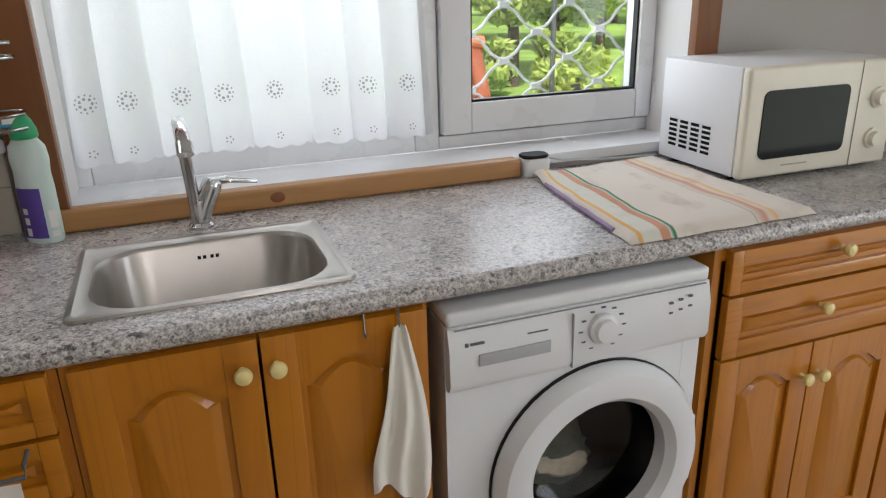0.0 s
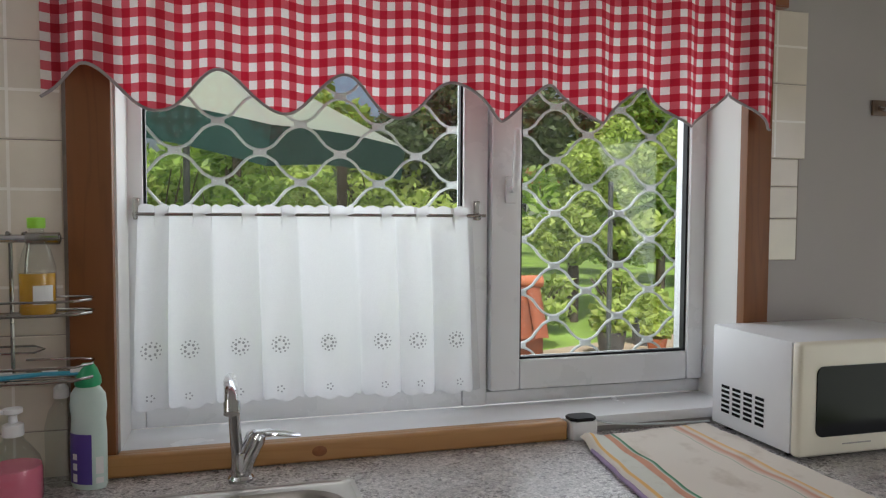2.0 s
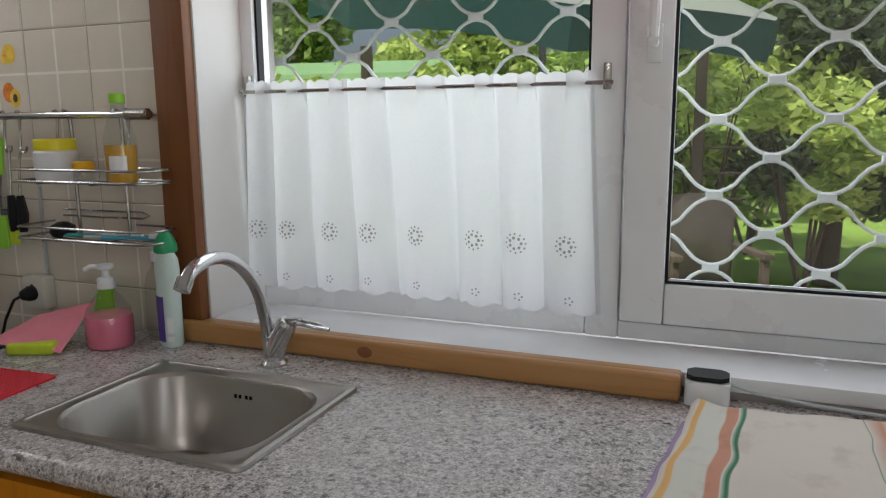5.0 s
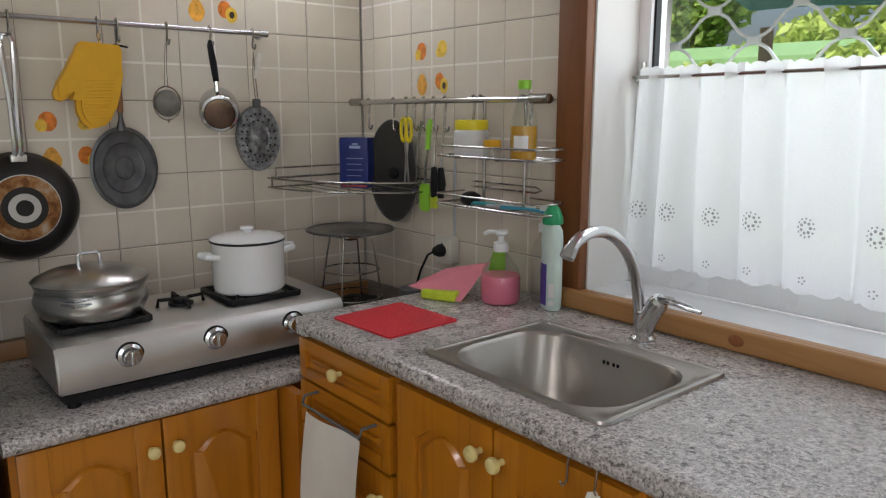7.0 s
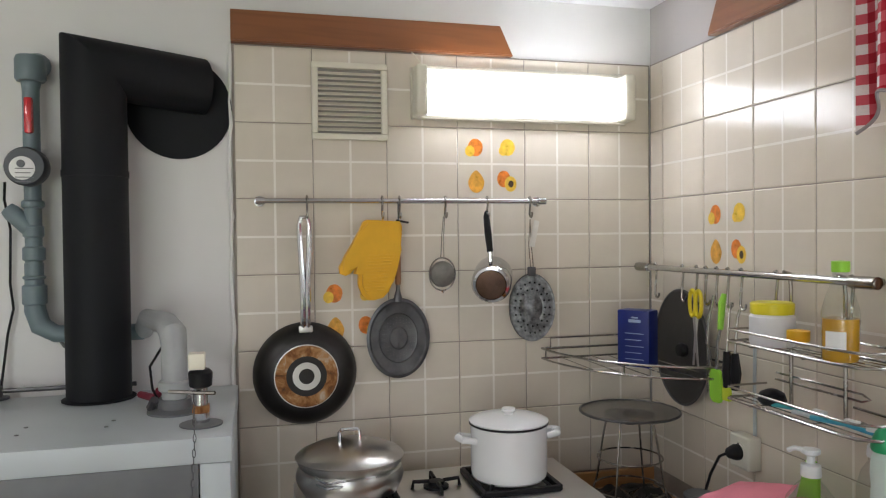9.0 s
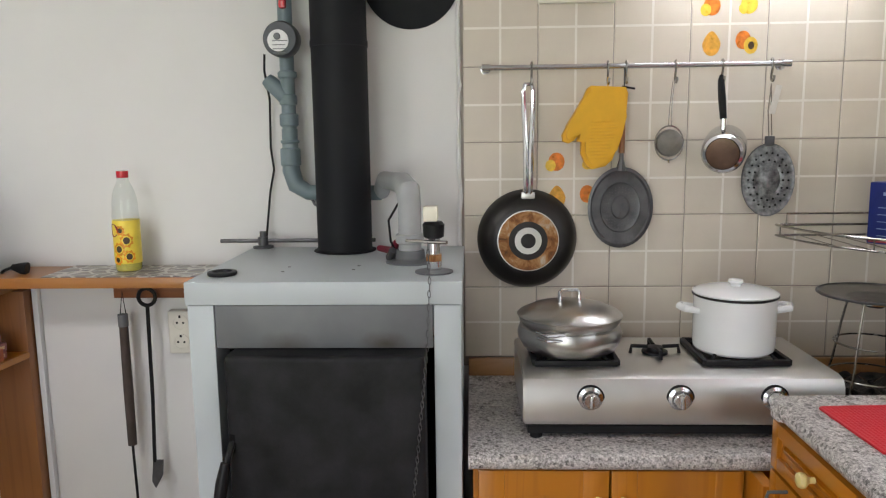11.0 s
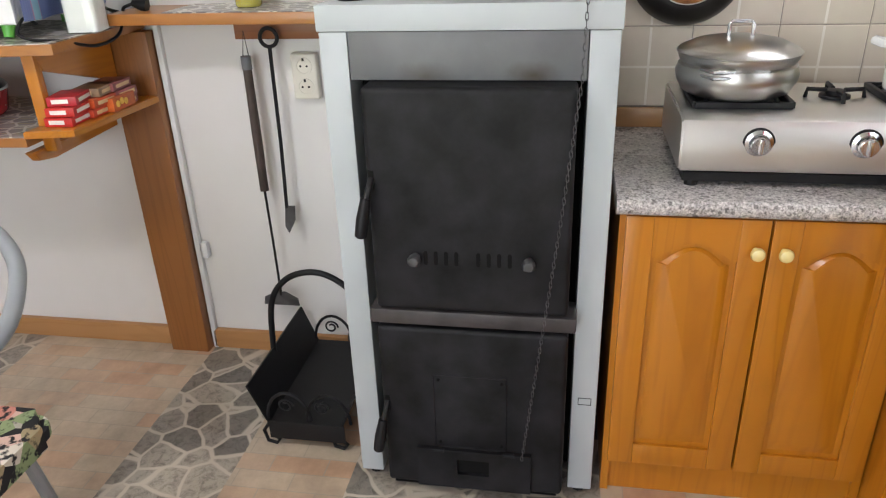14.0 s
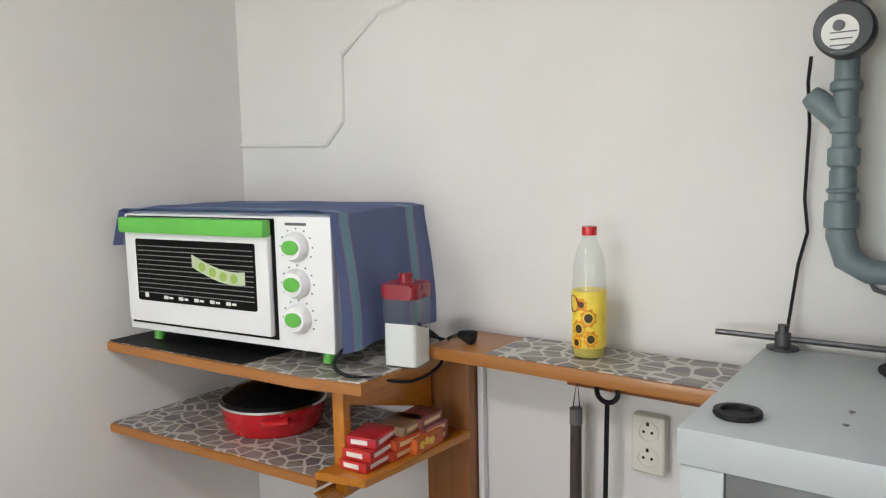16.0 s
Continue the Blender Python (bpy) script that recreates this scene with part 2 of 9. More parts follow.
def glow(name, c, strength):
    m, t, n, l, bs = nodes_of(name)
    bs.inputs["Emission Color"].default_value = (*c, 1)
    bs.inputs["Emission Strength"].default_value = strength
    bs.inputs["Base Color"].default_value = (0.9, 0.9, 0.9, 1)
    return m


def leaf_mat(name, c1, c2):
    m, t, n, l, bs = nodes_of(name)
    g = n.new("ShaderNodeNewGeometry")
    col = ramp(t, g.outputs["Random Per Island"], [(0.0, c1), (0.6, c2), (1.0, tuple(min(1, x * 1.5) for x in c2))])
    l.new(col, bs.inputs["Base Color"])
    bs.inputs["Roughness"].default_value = 0.55
    tr = n.new("ShaderNodeBsdfTranslucent")
    l.new(col, tr.inputs[0])
    mx = n.new("ShaderNodeMixShader")
    mx.inputs[0].default_value = 0.4
    l.new(bs.outputs[0], mx.inputs[1])
    l.new(tr.outputs[0], mx.inputs[2])
    l.new(mx.outputs[0], n["Material Output"].inputs[0])
    return m


WALL = surface("white_wall_paint", (0.74, 0.73, 0.71), 0.035, 2.5, 0.7, 0, 60, 0.1)
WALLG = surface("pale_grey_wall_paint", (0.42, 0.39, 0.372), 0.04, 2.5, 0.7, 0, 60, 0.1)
CEIL = surface("white_ceiling_paint", (0.78, 0.78, 0.77), 0.03, 2, 0.8, 0, 50, 0.08)
TILE = tile_mat("cream_glazed_tile", (0.72, 0.65, 0.55))
GROUT = surface("dark_grout", (0.27, 0.235, 0.205), 0.2, 20, 0.9)
MOCK = surface("pale_tile_line", (0.86, 0.815, 0.745), 0.04, 20, 0.2, 0, 100, 0.0)
FLOOR = vinyl_floor()
GRANITE = granite()
HONEY = wood("honey_lacquered_pine", (0.57, 0.225, 0.010), (0.35, 0.110, 0.005), "z", 0.3, 0.5)
HONEYX = wood("honey_lacquered_pine_rail", (0.57, 0.225, 0.010), (0.35, 0.110, 0.005), "x", 0.3, 0.5)
HONEYY = wood("honey_lacquered_pine_shelf", (0.44, 0.185, 0.038), (0.28, 0.10, 0.018), "y", 0.38, 0.3)
TRIM = wood("brown_stained_trim", (0.25, 0.088, 0.020), (0.13, 0.04, 0.008), "z", 0.55, 0.05)
TRIMY = wood("brown_stained_board", (0.30, 0.105, 0.03), (0.17, 0.055, 0.013), "y", 0.4, 0.3)
TRIMX = wood("brown_stained_board_long", (0.30, 0.105, 0.03), (0.17, 0.055, 0.013), "x", 0.4, 0.3)
PINEX = wood("pale_pine_batten", (0.50, 0.27, 0.095), (0.36, 0.16, 0.045), "x", 0.4, 0.25)
PINEY = wood("pale_pine_strip", (0.50, 0.27, 0.11), (0.38, 0.18, 0.06), "y", 0.45, 0.2)
POSTW = wood("varnished_pine_post", (0.35, 0.14, 0.032), (0.20, 0.07, 0.014), "z", 0.45, 0.2)
PVC = surface("white_upvc", (0.80, 0.81, 0.82), 0.02, 5, 0.28, 0, 80, 0.0)
SILLW = surface("white_laminate_sill", (0.80, 0.81, 0.82), 0.03, 5, 0.25, 0, 80, 0.02)
GLASS = glass("window_glass", thin=True)
STEEL = surface("satin_stainless_steel", (0.62, 0.61, 0.59), 0.05, 6, 0.36, 1.0, 150, 0.01)
STEELX = surface("satin_sink_steel", (0.42, 0.395, 0.365), 0.08, 5, 0.33, 1.0, 150, 0.02)
CHROME = surface("polished_chrome", (0.60, 0.60, 0.61), 0.04, 20, 0.14, 1.0, 100, 0.0)
WIRE = surface("satin_chrome_wire", (0.40, 0.385, 0.36), 0.12, 30, 0.25, 1.0, 100, 0.0)
WHITE = surface("white_enamel", (0.80, 0.81, 0.82), 0.02, 8, 0.22, 0, 80, 0.0, 0.3)
APPL = surface("white_appliance_plastic", (0.76, 0.77, 0.78), 0.02, 6, 0.35, 0, 90, 0.02)
CREAM = surface("cream_plastic", (0.74, 0.70, 0.58), 0.03, 6, 0.35, 0, 90, 0.02)
KNOB = surface("pale_yellow_knob", (0.80, 0.66, 0.28), 0.05, 20, 0.3, 0, 80, 0.0, 0.3)
BOIL = surface("pale_grey_painted_sheet", (0.45, 0.49, 0.505), 0.05, 4, 0.4, 0, 150, 0.05)
BOILD = surface("grey_sheet_panel", (0.115, 0.12, 0.125), 0.25, 5, 0.5, 0.0, 150, 0.05)
IRON = surface("black_stove_iron", (0.011, 0.011, 0.0125), 0.8, 10, 0.55, 0.0, 180, 0.15)
FLUE = surface("matt_black_flue", (0.009, 0.010, 0.012), 0.25, 6, 0.62, 0.0, 180, 0.08)
BLACK = surface("black_plastic", (0.010, 0.010, 0.011), 0.2, 15, 0.45, 0, 100, 0.05)
# near-black that puts the shade of slots and gaps into colour; rivets share it
VOID = surface("gap_shade_black", (0.002, 0.002, 0.002), 0.2, 15, 0.8, 0, 100, 0.0)
DGLASS = surface("dark_oven_glass", (0.006, 0.006, 0.006), 0.2, 6, 0.12, 0, 100, 0.0)
for dark in (IRON, FLUE, BLACK, DGLASS, VOID):
    dark.node_tree.nodes["Principled BSDF"].inputs["Specular IOR Level"].default_value = 0.22
DGLASS.node_tree.nodes["Principled BSDF"].inputs["Specular IOR Level"].default_value = 0.09


# ---------------------------------------------------------------- mesh helpers
def box(bm, x0, x1, y0, y1, z0, z1, bev=0.0, seg=2):
    vs = [bm.verts.new((x, y, z)) for x in (x0, x1) for y in (y0, y1) for z in (z0, z1)]
    fs = [bm.faces.new([vs[i] for i in q]) for q in
          ((0, 1, 3, 2), (4, 6, 7, 5), (0, 4, 5, 1), (2, 3, 7, 6), (0, 2, 6, 4), (1, 5, 7, 3))]
    if bev:
        es = list({e for f in fs for e in f.edges})
        bmesh.ops.bevel(bm, geom=es, offset=bev, segments=seg, affect="EDGES", profile=0.6)
    return bm


def rbox(*a, bev=0.003, seg=2):
    return box(bmesh.new(), *a, bev=bev, seg=seg)


def ring_pts(c, r, axis, n, r2=None):
    """Points round c in the plane at right angles to axis."""
    ax = Vector(axis).normalized()
    u = ax.orthogonal().normalized()
    w = ax.cross(u)
    r2 = r if r2 is None else r2
    return [Vector(c) + u * (r * math.cos(2 * math.pi * i / n)) + w * (r2 * math.sin(2 * math.pi * i / n)) for i in range(n)]


def tube(bm, pts, r, n=8, closed=False, caps=True):
    """A round bar swept along pts; r: one radius or one for each point."""
    pts = [Vector(p) for p in pts]
    rs = [r] * len(pts) if isinstance(r, (int, float)) else list(r)
    N = len(pts)
    up = None
    rows = []
    for i, p in enumerate(pts):
        a = pts[(i - 1) % N] if closed or i else p
        b = pts[(i + 1) % N] if closed or i < N - 1 else p
        d = (b - a).normalized()
        if up is None:
            up = d.orthogonal().normalized()
        up = (up - d * up.dot(d))
        up = up.normalized() if up.length > 1e-6 else d.orthogonal().normalized()
        w = d.cross(up)
        rows.append([bm.verts.new(p + up * (rs[i] * math.cos(2 * math.pi * k / n)) + w * (rs[i] * math.sin(2 * math.pi * k / n))) for k in range(n)])
    for i in range(N if closed else N - 1):
        A, B = rows[i], rows[(i + 1) % N]
        for k in range(n):
            bm.faces.new((A[k], A[(k + 1) % n], B[(k + 1) % n], B[k]))
    if caps and not closed:
        bm.faces.new(rows[0][::-1])
        bm.faces.new(rows[-1])
    return bm


def lathe(bm, prof, c=(0, 0, 0), axis="z", n=28, sx=1.0, sy=1.0, caps=True):
    """A profile of (radius, height) turned about an axis through c."""
    rows = []
    for r, h in prof:
        row = []
        for k in range(n):
            a = 2 * math.pi * k / n
            p = (r * math.cos(a) * sx, r * math.sin(a) * sy, h)
            if axis == "x":
                p = (h, p[0], p[1])
            elif axis == "y":
                p = (p[1], h, p[0])
            row.append(bm.verts.new((c[0] + p[0], c[1] + p[1], c[2] + p[2])))
        rows.append(row)
    for A, B in zip(rows, rows[1:]):
        for k in range(n):
            bm.faces.new((A[k], A[(k + 1) % n], B[(k + 1) % n], B[k]))
    if caps and prof[0][0] > 1e-5:
        bm.faces.new(rows[0][::-1])
    if caps and prof[-1][0] > 1e-5:
        bm.faces.new(rows[-1])
    bmesh.ops.remove_doubles(bm, verts=bm.verts[:], dist=1e-6)
    return bm


def prism(bm, outline, axis, a, b, bev=0.0):
    """A flat outline pushed from a to b along an axis: x takes (y, z), y takes (x, z), z takes (x, y)."""
    def at(p, d):
        return {"x": (d, p[0], p[1]), "y": (p[0], d, p[1]), "z": (p[0], p[1], d)}[axis]
    A = [bm.verts.new(at(p, a)) for p in outline]
    B = [bm.verts.new(at(p, b)) for p in outline]
    fs = [bm.faces.new(A), bm.faces.new(B[::-1])]
    n = len(outline)
    for i in range(n):
        fs.append(bm.faces.new((A[i], B[i], B[(i + 1) % n], A[(i + 1) % n])))
    if bev:
        bmesh.ops.bevel(bm, geom=list({e for f in fs[:2] for e in f.edges}), offset=bev, segments=2, affect="EDGES")
    return bm


def rrect(x0, x1, y0, y1, r, n=6):
    out = []
    for cx, cy, a0 in ((x1 - r, y1 - r, 0), (x0 + r, y1 - r, 90), (x0 + r, y0 + r, 180), (x1 - r, y0 + r, 270)):
        for i in range(n + 1):
            a = radians(a0 + 90 * i / n)
            out.append((cx + r * math.cos(a), cy + r * math.sin(a)))
    return out


def sheet(bm, f, nu, nv, uv=None):
    """A grid of points f(u, v), u and v from 0 to 1, with uv(u, v) as its cloth coordinates."""
    g = [[bm.verts.new(f(i / nu, j / nv)) for j in range(nv + 1)] for i in range(nu + 1)]
    lay = bm.loops.layers.uv.verify() if uv else None
    for i in range(nu):
        for j in range(nv):
            fc = bm.faces.new((g[i][j], g[i + 1][j], g[i + 1][j + 1], g[i][j + 1]))
            if uv:
                for lp, (a, b) in zip(fc.loops, ((i, j), (i + 1, j), (i + 1, j + 1), (i, j + 1))):
                    lp[lay].uv = uv(a / nu, b / nv)
    return bm


def smooth_path(pts, n=5):
    """More points on a smooth curve through pts."""
    P = [Vector(p) for p in pts]
    P = [P[0] * 2 - P[1]] + P + [P[-1] * 2 - P[-2]]
    out = []
    for a, b, c, d in zip(P, P[1:], P[2:], P[3:]):
        for i in range(n):
            t = i / n
            out.append(0.5 * (2 * b + (c - a) * t + (2 * a - 5 * b + 4 * c - d) * t * t + (3 * b - a - 3 * c + d) * t ** 3))
    return out + [P[-2]]


def link(name, bm, m, smooth=None, fix=True):
    if fix:
        bmesh.ops.recalc_face_normals(bm, faces=bm.faces[:])
    me = bpy.data.meshes.new(name)
    bm.to_mesh(me)
    bm.free()
    me.materials.append(m)
    if smooth:
        me.polygons.foreach_set("use_smooth", [True] * len(me.polygons))
        me.set_sharp_from_angle(angle=radians(smooth))
    return new(name, me)


def part(name, bm, m, parent, label="", smooth=35):
    ob = link(name, bm, m, smooth)
    ob.parent = parent
    return tagged(ob, label)


def solid(name, bm, m, label="", cat="", at=(0, 0, 0), rz=0, kind="", smooth=35, group=""):
    ob = link(name, bm, m, smooth)
    ob.matrix_world = pose(*at, 0, 0, rz)
    return tagged(ob, label, cat, group, kind)


def thing(name, label, cat, at=(0, 0, 0), rz=0, group="", kind=""):
    ob = new(name)
    ob.empty_display_size = 0.05
    ob.matrix_world = pose(*at, 0, 0, rz)
    return tagged(ob, label, cat, group, kind)


def arc(c, r, a0, a1, n, plane="xz"):
    out = []
    for i in range(n + 1):
        a = radians(a0 + (a1 - a0) * i / n)
        u, w = r * math.cos(a), r * math.sin(a)
        out.append({"xz": (c[0] + u, c[1], c[2] + w), "yz": (c[0], c[1] + u, c[2] + w), "xy": (c[0] + u, c[1] + w, c[2])}[plane])
    return out


# ---------------------------------------------------------------- structure
XR, YL, H = 4.2, -3.29, 2.2
WX0, WX1, WZ0, WZ1 = 0.965, 2.505, 0.972, 2.06
bm = bmesh.new()
box(bm, -0.3, XR + 0.3, YL - 0.3, 0.3, -0.12, 0.0)
solid("floor", bm, FLOOR, "patterned grey and brick vinyl floor", "floor", kind="structure", smooth=None)
bm = bmesh.new()
box(bm, -0.3, XR + 0.3, YL - 0.3, 0.3, H, H + 0.12)
solid("ceiling", bm, CEIL, "plain white painted ceiling", "ceiling", kind="structure", smooth=None)
bm = bmesh.new()
box(bm, -0.3, -0.008, YL - 0.3, 0.3, 0, H)
solid("wall_west", bm, WALL, "white painted plaster wall behind the boiler", "wall", kind="structure", smooth=None)
bm = bmesh.new()
box(bm, -0.008, XR, YL - 0.3, YL, 0, H)
solid("wall_south", bm, WALL, "white painted plaster wall beside the corner shelf", "wall", kind="structure", smooth=None)
bm = bmesh.new()
box(bm, -0.008, WX0, 0.008, 0.3, 0, H)
box(bm, WX1, XR, 0.008, 0.3, 0, H)
box(bm, WX0, WX1, 0.008, 0.3, 0, WZ0 - 0.03)
box(bm, WX0, WX1, 0.008, 0.3, WZ1, H)
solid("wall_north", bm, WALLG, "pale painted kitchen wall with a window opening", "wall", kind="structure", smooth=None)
# unseen east wall; its opening is added to let the fill light in
bm = bmesh.new()
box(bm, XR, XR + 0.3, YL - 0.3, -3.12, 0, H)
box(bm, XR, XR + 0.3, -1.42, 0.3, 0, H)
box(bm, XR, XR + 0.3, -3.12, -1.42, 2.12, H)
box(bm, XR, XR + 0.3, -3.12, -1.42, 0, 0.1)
solid("wall_east", bm, WALL, "white painted wall with a wide opening added for fill light", "wall", kind="structure", smooth=None)


def baseboard(y0, y1, x0, x1, name):
    bm = bmesh.new()
    box(bm, x0, x1, y0, y1, 0.0, 0.068, bev=0.004)
    solid(name, bm, PINEY, "pale pine skirting board", "baseboard", kind="structure")


baseboard(-3.278, -2.575, -0.008, 0.012, "baseboard")
baseboard(-2.43, -1.83, -0.008, 0.012, "baseboard")
bm = bmesh.new()
box(bm, -0.006, XR - 0.002, YL, YL + 0.018, 0.0, 0.068, bev=0.004)
solid("baseboard", bm, PINEX, "pale pine skirting board", "baseboard", kind="structure")

# painted conduit trunking on the wall above the oven
bm = bmesh.new()
tr = [(-3.288, 1.567), (-2.931, 1.557), (-2.868, 1.617), (-2.862, 1.792), (-2.732, 1.886), (-2.5, 1.93), (-2.2, 1.95)]
for (a, b), (c, d) in zip(tr, tr[1:]):
    tube(bm, [(-0.006, a, b), (-0.006, c, d)], 0.008, 6)
solid("cable_trunking", bm, WALL, "white painted cable trunking on the wall", "cable trunking", kind="structure")


# ---------------------------------------------------------------- window
def window():
    w = thing("window_1", "white plastic window with a fixed pane and an open-handled sash", "window", (0, 0, 0), kind="structure")
    y0, y1 = 0.16, 0.225
    # outer frame
    bm = bmesh.new()
    box(bm, WX0, 1.003, y0, y1, WZ0, WZ1, bev=0.006)
    box(bm, 1.781, 1.848, y0, y1, WZ0, WZ1, bev=0.006)
    box(bm, 1.003, 1.781, y0 + 0.003, y1, WZ0, 1.045, bev=0.006)
    box(bm, 1.003, 1.781, y0 + 0.003, y1, 1.985, WZ1, bev=0.006)
    box(bm, 1.848, WX1, y0 + 0.003, y1, WZ0, 1.008, bev=0.006)
    box(bm, 1.848, WX1, y0 + 0.003, y1, 2.035, WZ1, bev=0.006)
    box(bm, 2.487, WX1, y0 + 0.003, y1, 1.008, 2.035, bev=0.006)
    part("window_frame", bm, PVC, w)
    bm = bmesh.new()
    s0, s1 = y0 - 0.018, y1 - 0.01
    box(bm, 1.853, 1.936, s0, s1, 1.012, 2.03, bev=0.008)
    box(bm, 2.447, 2.498, s0, s1, 1.012, 2.03, bev=0.008)
    box(bm, 1.936, 2.447, s0 + 0.002, s1, 1.012, 1.093, bev=0.008)
    box(bm, 1.936, 2.447, s0 + 0.002, s1, 1.975, 2.03, bev=0.008)
    sash = part("sash", bm, PVC, w)
    # black sealing gaskets
    bm = bmesh.new()
    for x0, x1, z0, z1, yy in ((1.003, 1.781, 1.045, 1.985, y0 + 0.012), (1.936, 2.447, 1.093, 1.975, s0 + 0.012)):
        for a, b, c, d in ((x0, x0 + 0.006, z0, z1), (x1 - 0.006, x1, z0, z1), (x0 + 0.006, x1 - 0.006, z0, z0 + 0.006), (x0 + 0.006, x1 - 0.006, z1 - 0.006, z1)):
            box(bm, a, b, yy, yy + 0.02, c, d)
    part("gasket", bm, BLACK, w)
    for x0, x1, z0, z1, yy in ((1.001, 1.783, 1.043, 1.987, 0.19), (1.934, 2.449, 1.091, 1.977, 0.185)):
        bm = bmesh.new()
        box(bm, x0, x1, yy, yy + 0.004, z0, z1)
        g = part("pane", bm, GLASS, w, "clear window glass", None)
        g.visible_shadow = False
    # handle
    bm = bmesh.new()
    box(bm, 1.888, 1.916, s0 - 0.012, s0, 1.51, 1.58, bev=0.004)
    tube(bm, [(1.902, s0 - 0.008, 1.545), (1.902, s0 - 0.04, 1.545)], 0.009, 10)
    tube(bm, [(1.902, s0 - 0.042, 1.553), (1.903, s0 - 0.047, 1.60), (1.905, s0 - 0.047, 1.66), (1.906, s0 - 0.043, 1.70)], [0.010, 0.012, 0.010, 0.007], 10)
    part("handle", bm, PVC, sash, "white lever handle")
    bm = bmesh.new()
    tube(bm, [(2.503, s0 - 0.006, 1.03), (2.503, s0 - 0.006, 1.11)], 0.008, 8)
    part("hinge", bm, PVC, sash)
    bm = bmesh.new()
    box(bm, WX0, WX1, -0.004, y0 + 0.003, WZ0 - 0.028, WZ0, bev=0.005)
    part("window_sill", bm, SILLW, w)
    bm = bmesh.new()
    box(bm, WX0 - 0.001, WX0 + 0.006, 0.0, y0, WZ0, WZ1)
    box(bm, WX1 - 0.006, WX1 + 0.001, 0.0, y0, WZ0, WZ1)
    box(bm, WX0 + 0.006, WX1 - 0.006, 0.0, y0, WZ1 - 0.006, WZ1 + 0.001)
    part("reveal", bm, WALL, w, "white plastered window reveal", None)
    # brown stained surround
    for nm, a in (("trim", (0.882, 0.967, -0.03, 0.0, 0.931, 2.03)), ("trim", (2.497, 2.573, -0.03, 0.0, 0.931, 2.03))):
        part(nm, rbox(*a, bev=0.004), TRIM, w, "brown stained wooden window trim")
    return w


window()
bm = bmesh.new()
prism(bm, [(0.325, 2.03), (2.62, 2.03), (2.62, 2.112), (0.365, 2.112)], "y", -0.026, 0.004, 0.003)
solid("board", bm, TRIMX, "brown stained wooden board above the window", "board", kind="structure")
bm = bmesh.new()
prism(bm, [(-1.206, 2.03), (-0.441, 2.03), (-0.478, 2.112), (-1.206, 2.112)], "x", -0.006, 0.024, 0.003)
solid("board", bm, TRIMY, "brown stained wooden board above the tiles", "board", kind="structure")

# wooden batten along the back of the worktop
bm = bmesh.new()
box(bm, 0.905, 1.985, -0.052, -0.0315, 0.931, 0.978, bev=0.008, seg=3)
box(bm, 0.969, 1.985, -0.034, -0.006, 0.931, 0.977, bev=0.006, seg=3)
solid("batten", bm, PINEX, "pale pine batten with a knot on the worktop", "batten")
bm = bmesh.new()
lathe(bm, [(0.0, -0.0005), (0.011, -0.0005), (0.012, 0.0002), (0.0, 0.0002)], (1.385, -0.0523, 0.955), "y", 14, 1.0, 1.4)
solid("wood_knot", bm, TRIMX, "dark brown knot in the pine batten", "wood knot", kind="structure")


# grille outside the window: wavy bars clamped where they touch
def grille():
    g = thing("window_grille", "white painted steel lattice grille outside the window", "grille", (0, 0, 0))
    GR = surface("weathered_white_bar", (0.66, 0.67, 0.66), 0.06, 10, 0.45, 0.0, 100, 0.05)
    period, hh, y = 0.212, 0.078, 0.34
    bm = bmesh.new()
    box(bm, -0.017, 0.017, -0.006, 0.006, -0.009, 0.009, bev=0.002, seg=1)
    clamp_mesh = bpy.data.meshes.new("clamp")
    bm.to_mesh(clamp_mesh)
    bm.free()
    clamp_mesh.materials.append(GR)
    k = 0
    z = 0.90
    while z < 2.16:
        bm = bmesh.new()
        s = 1 if k % 2 else -1
        pts = []
        nx = int((2.75 - 0.75) / period * 14)
        for i in range(nx + 1):
            x = 0.75 + (2.75 - 0.75) * i / nx
            c = math.cos(2 * math.pi * x / period)
            c = math.copysign(abs(c) ** 0.75, c)
            pts.append((x, y, z + s * c * (hh / 2 - 0.006)))
        tube(bm, pts, 0.0042, 6)
        part("bar", bm, GR, g)
        n0 = int(0.75 / period)
        for i in range(n0, n0 + 12):
            x = i * period if s > 0 else (i + 0.5) * period
            if 0.76 < x < 2.74:
                ob = new("clamp", clamp_mesh)
                ob.parent = g
                ob.location = (x, y, z + hh / 2)
        z += hh
        k += 1
    bm = bmesh.new()
    for x in (0.76, 2.74):
        box(bm, x - 0.012, x + 0.012, y - 0.012, y + 0.012, 0.85, 2.2)
    part("side_rail", bm, GR, g)


grille()


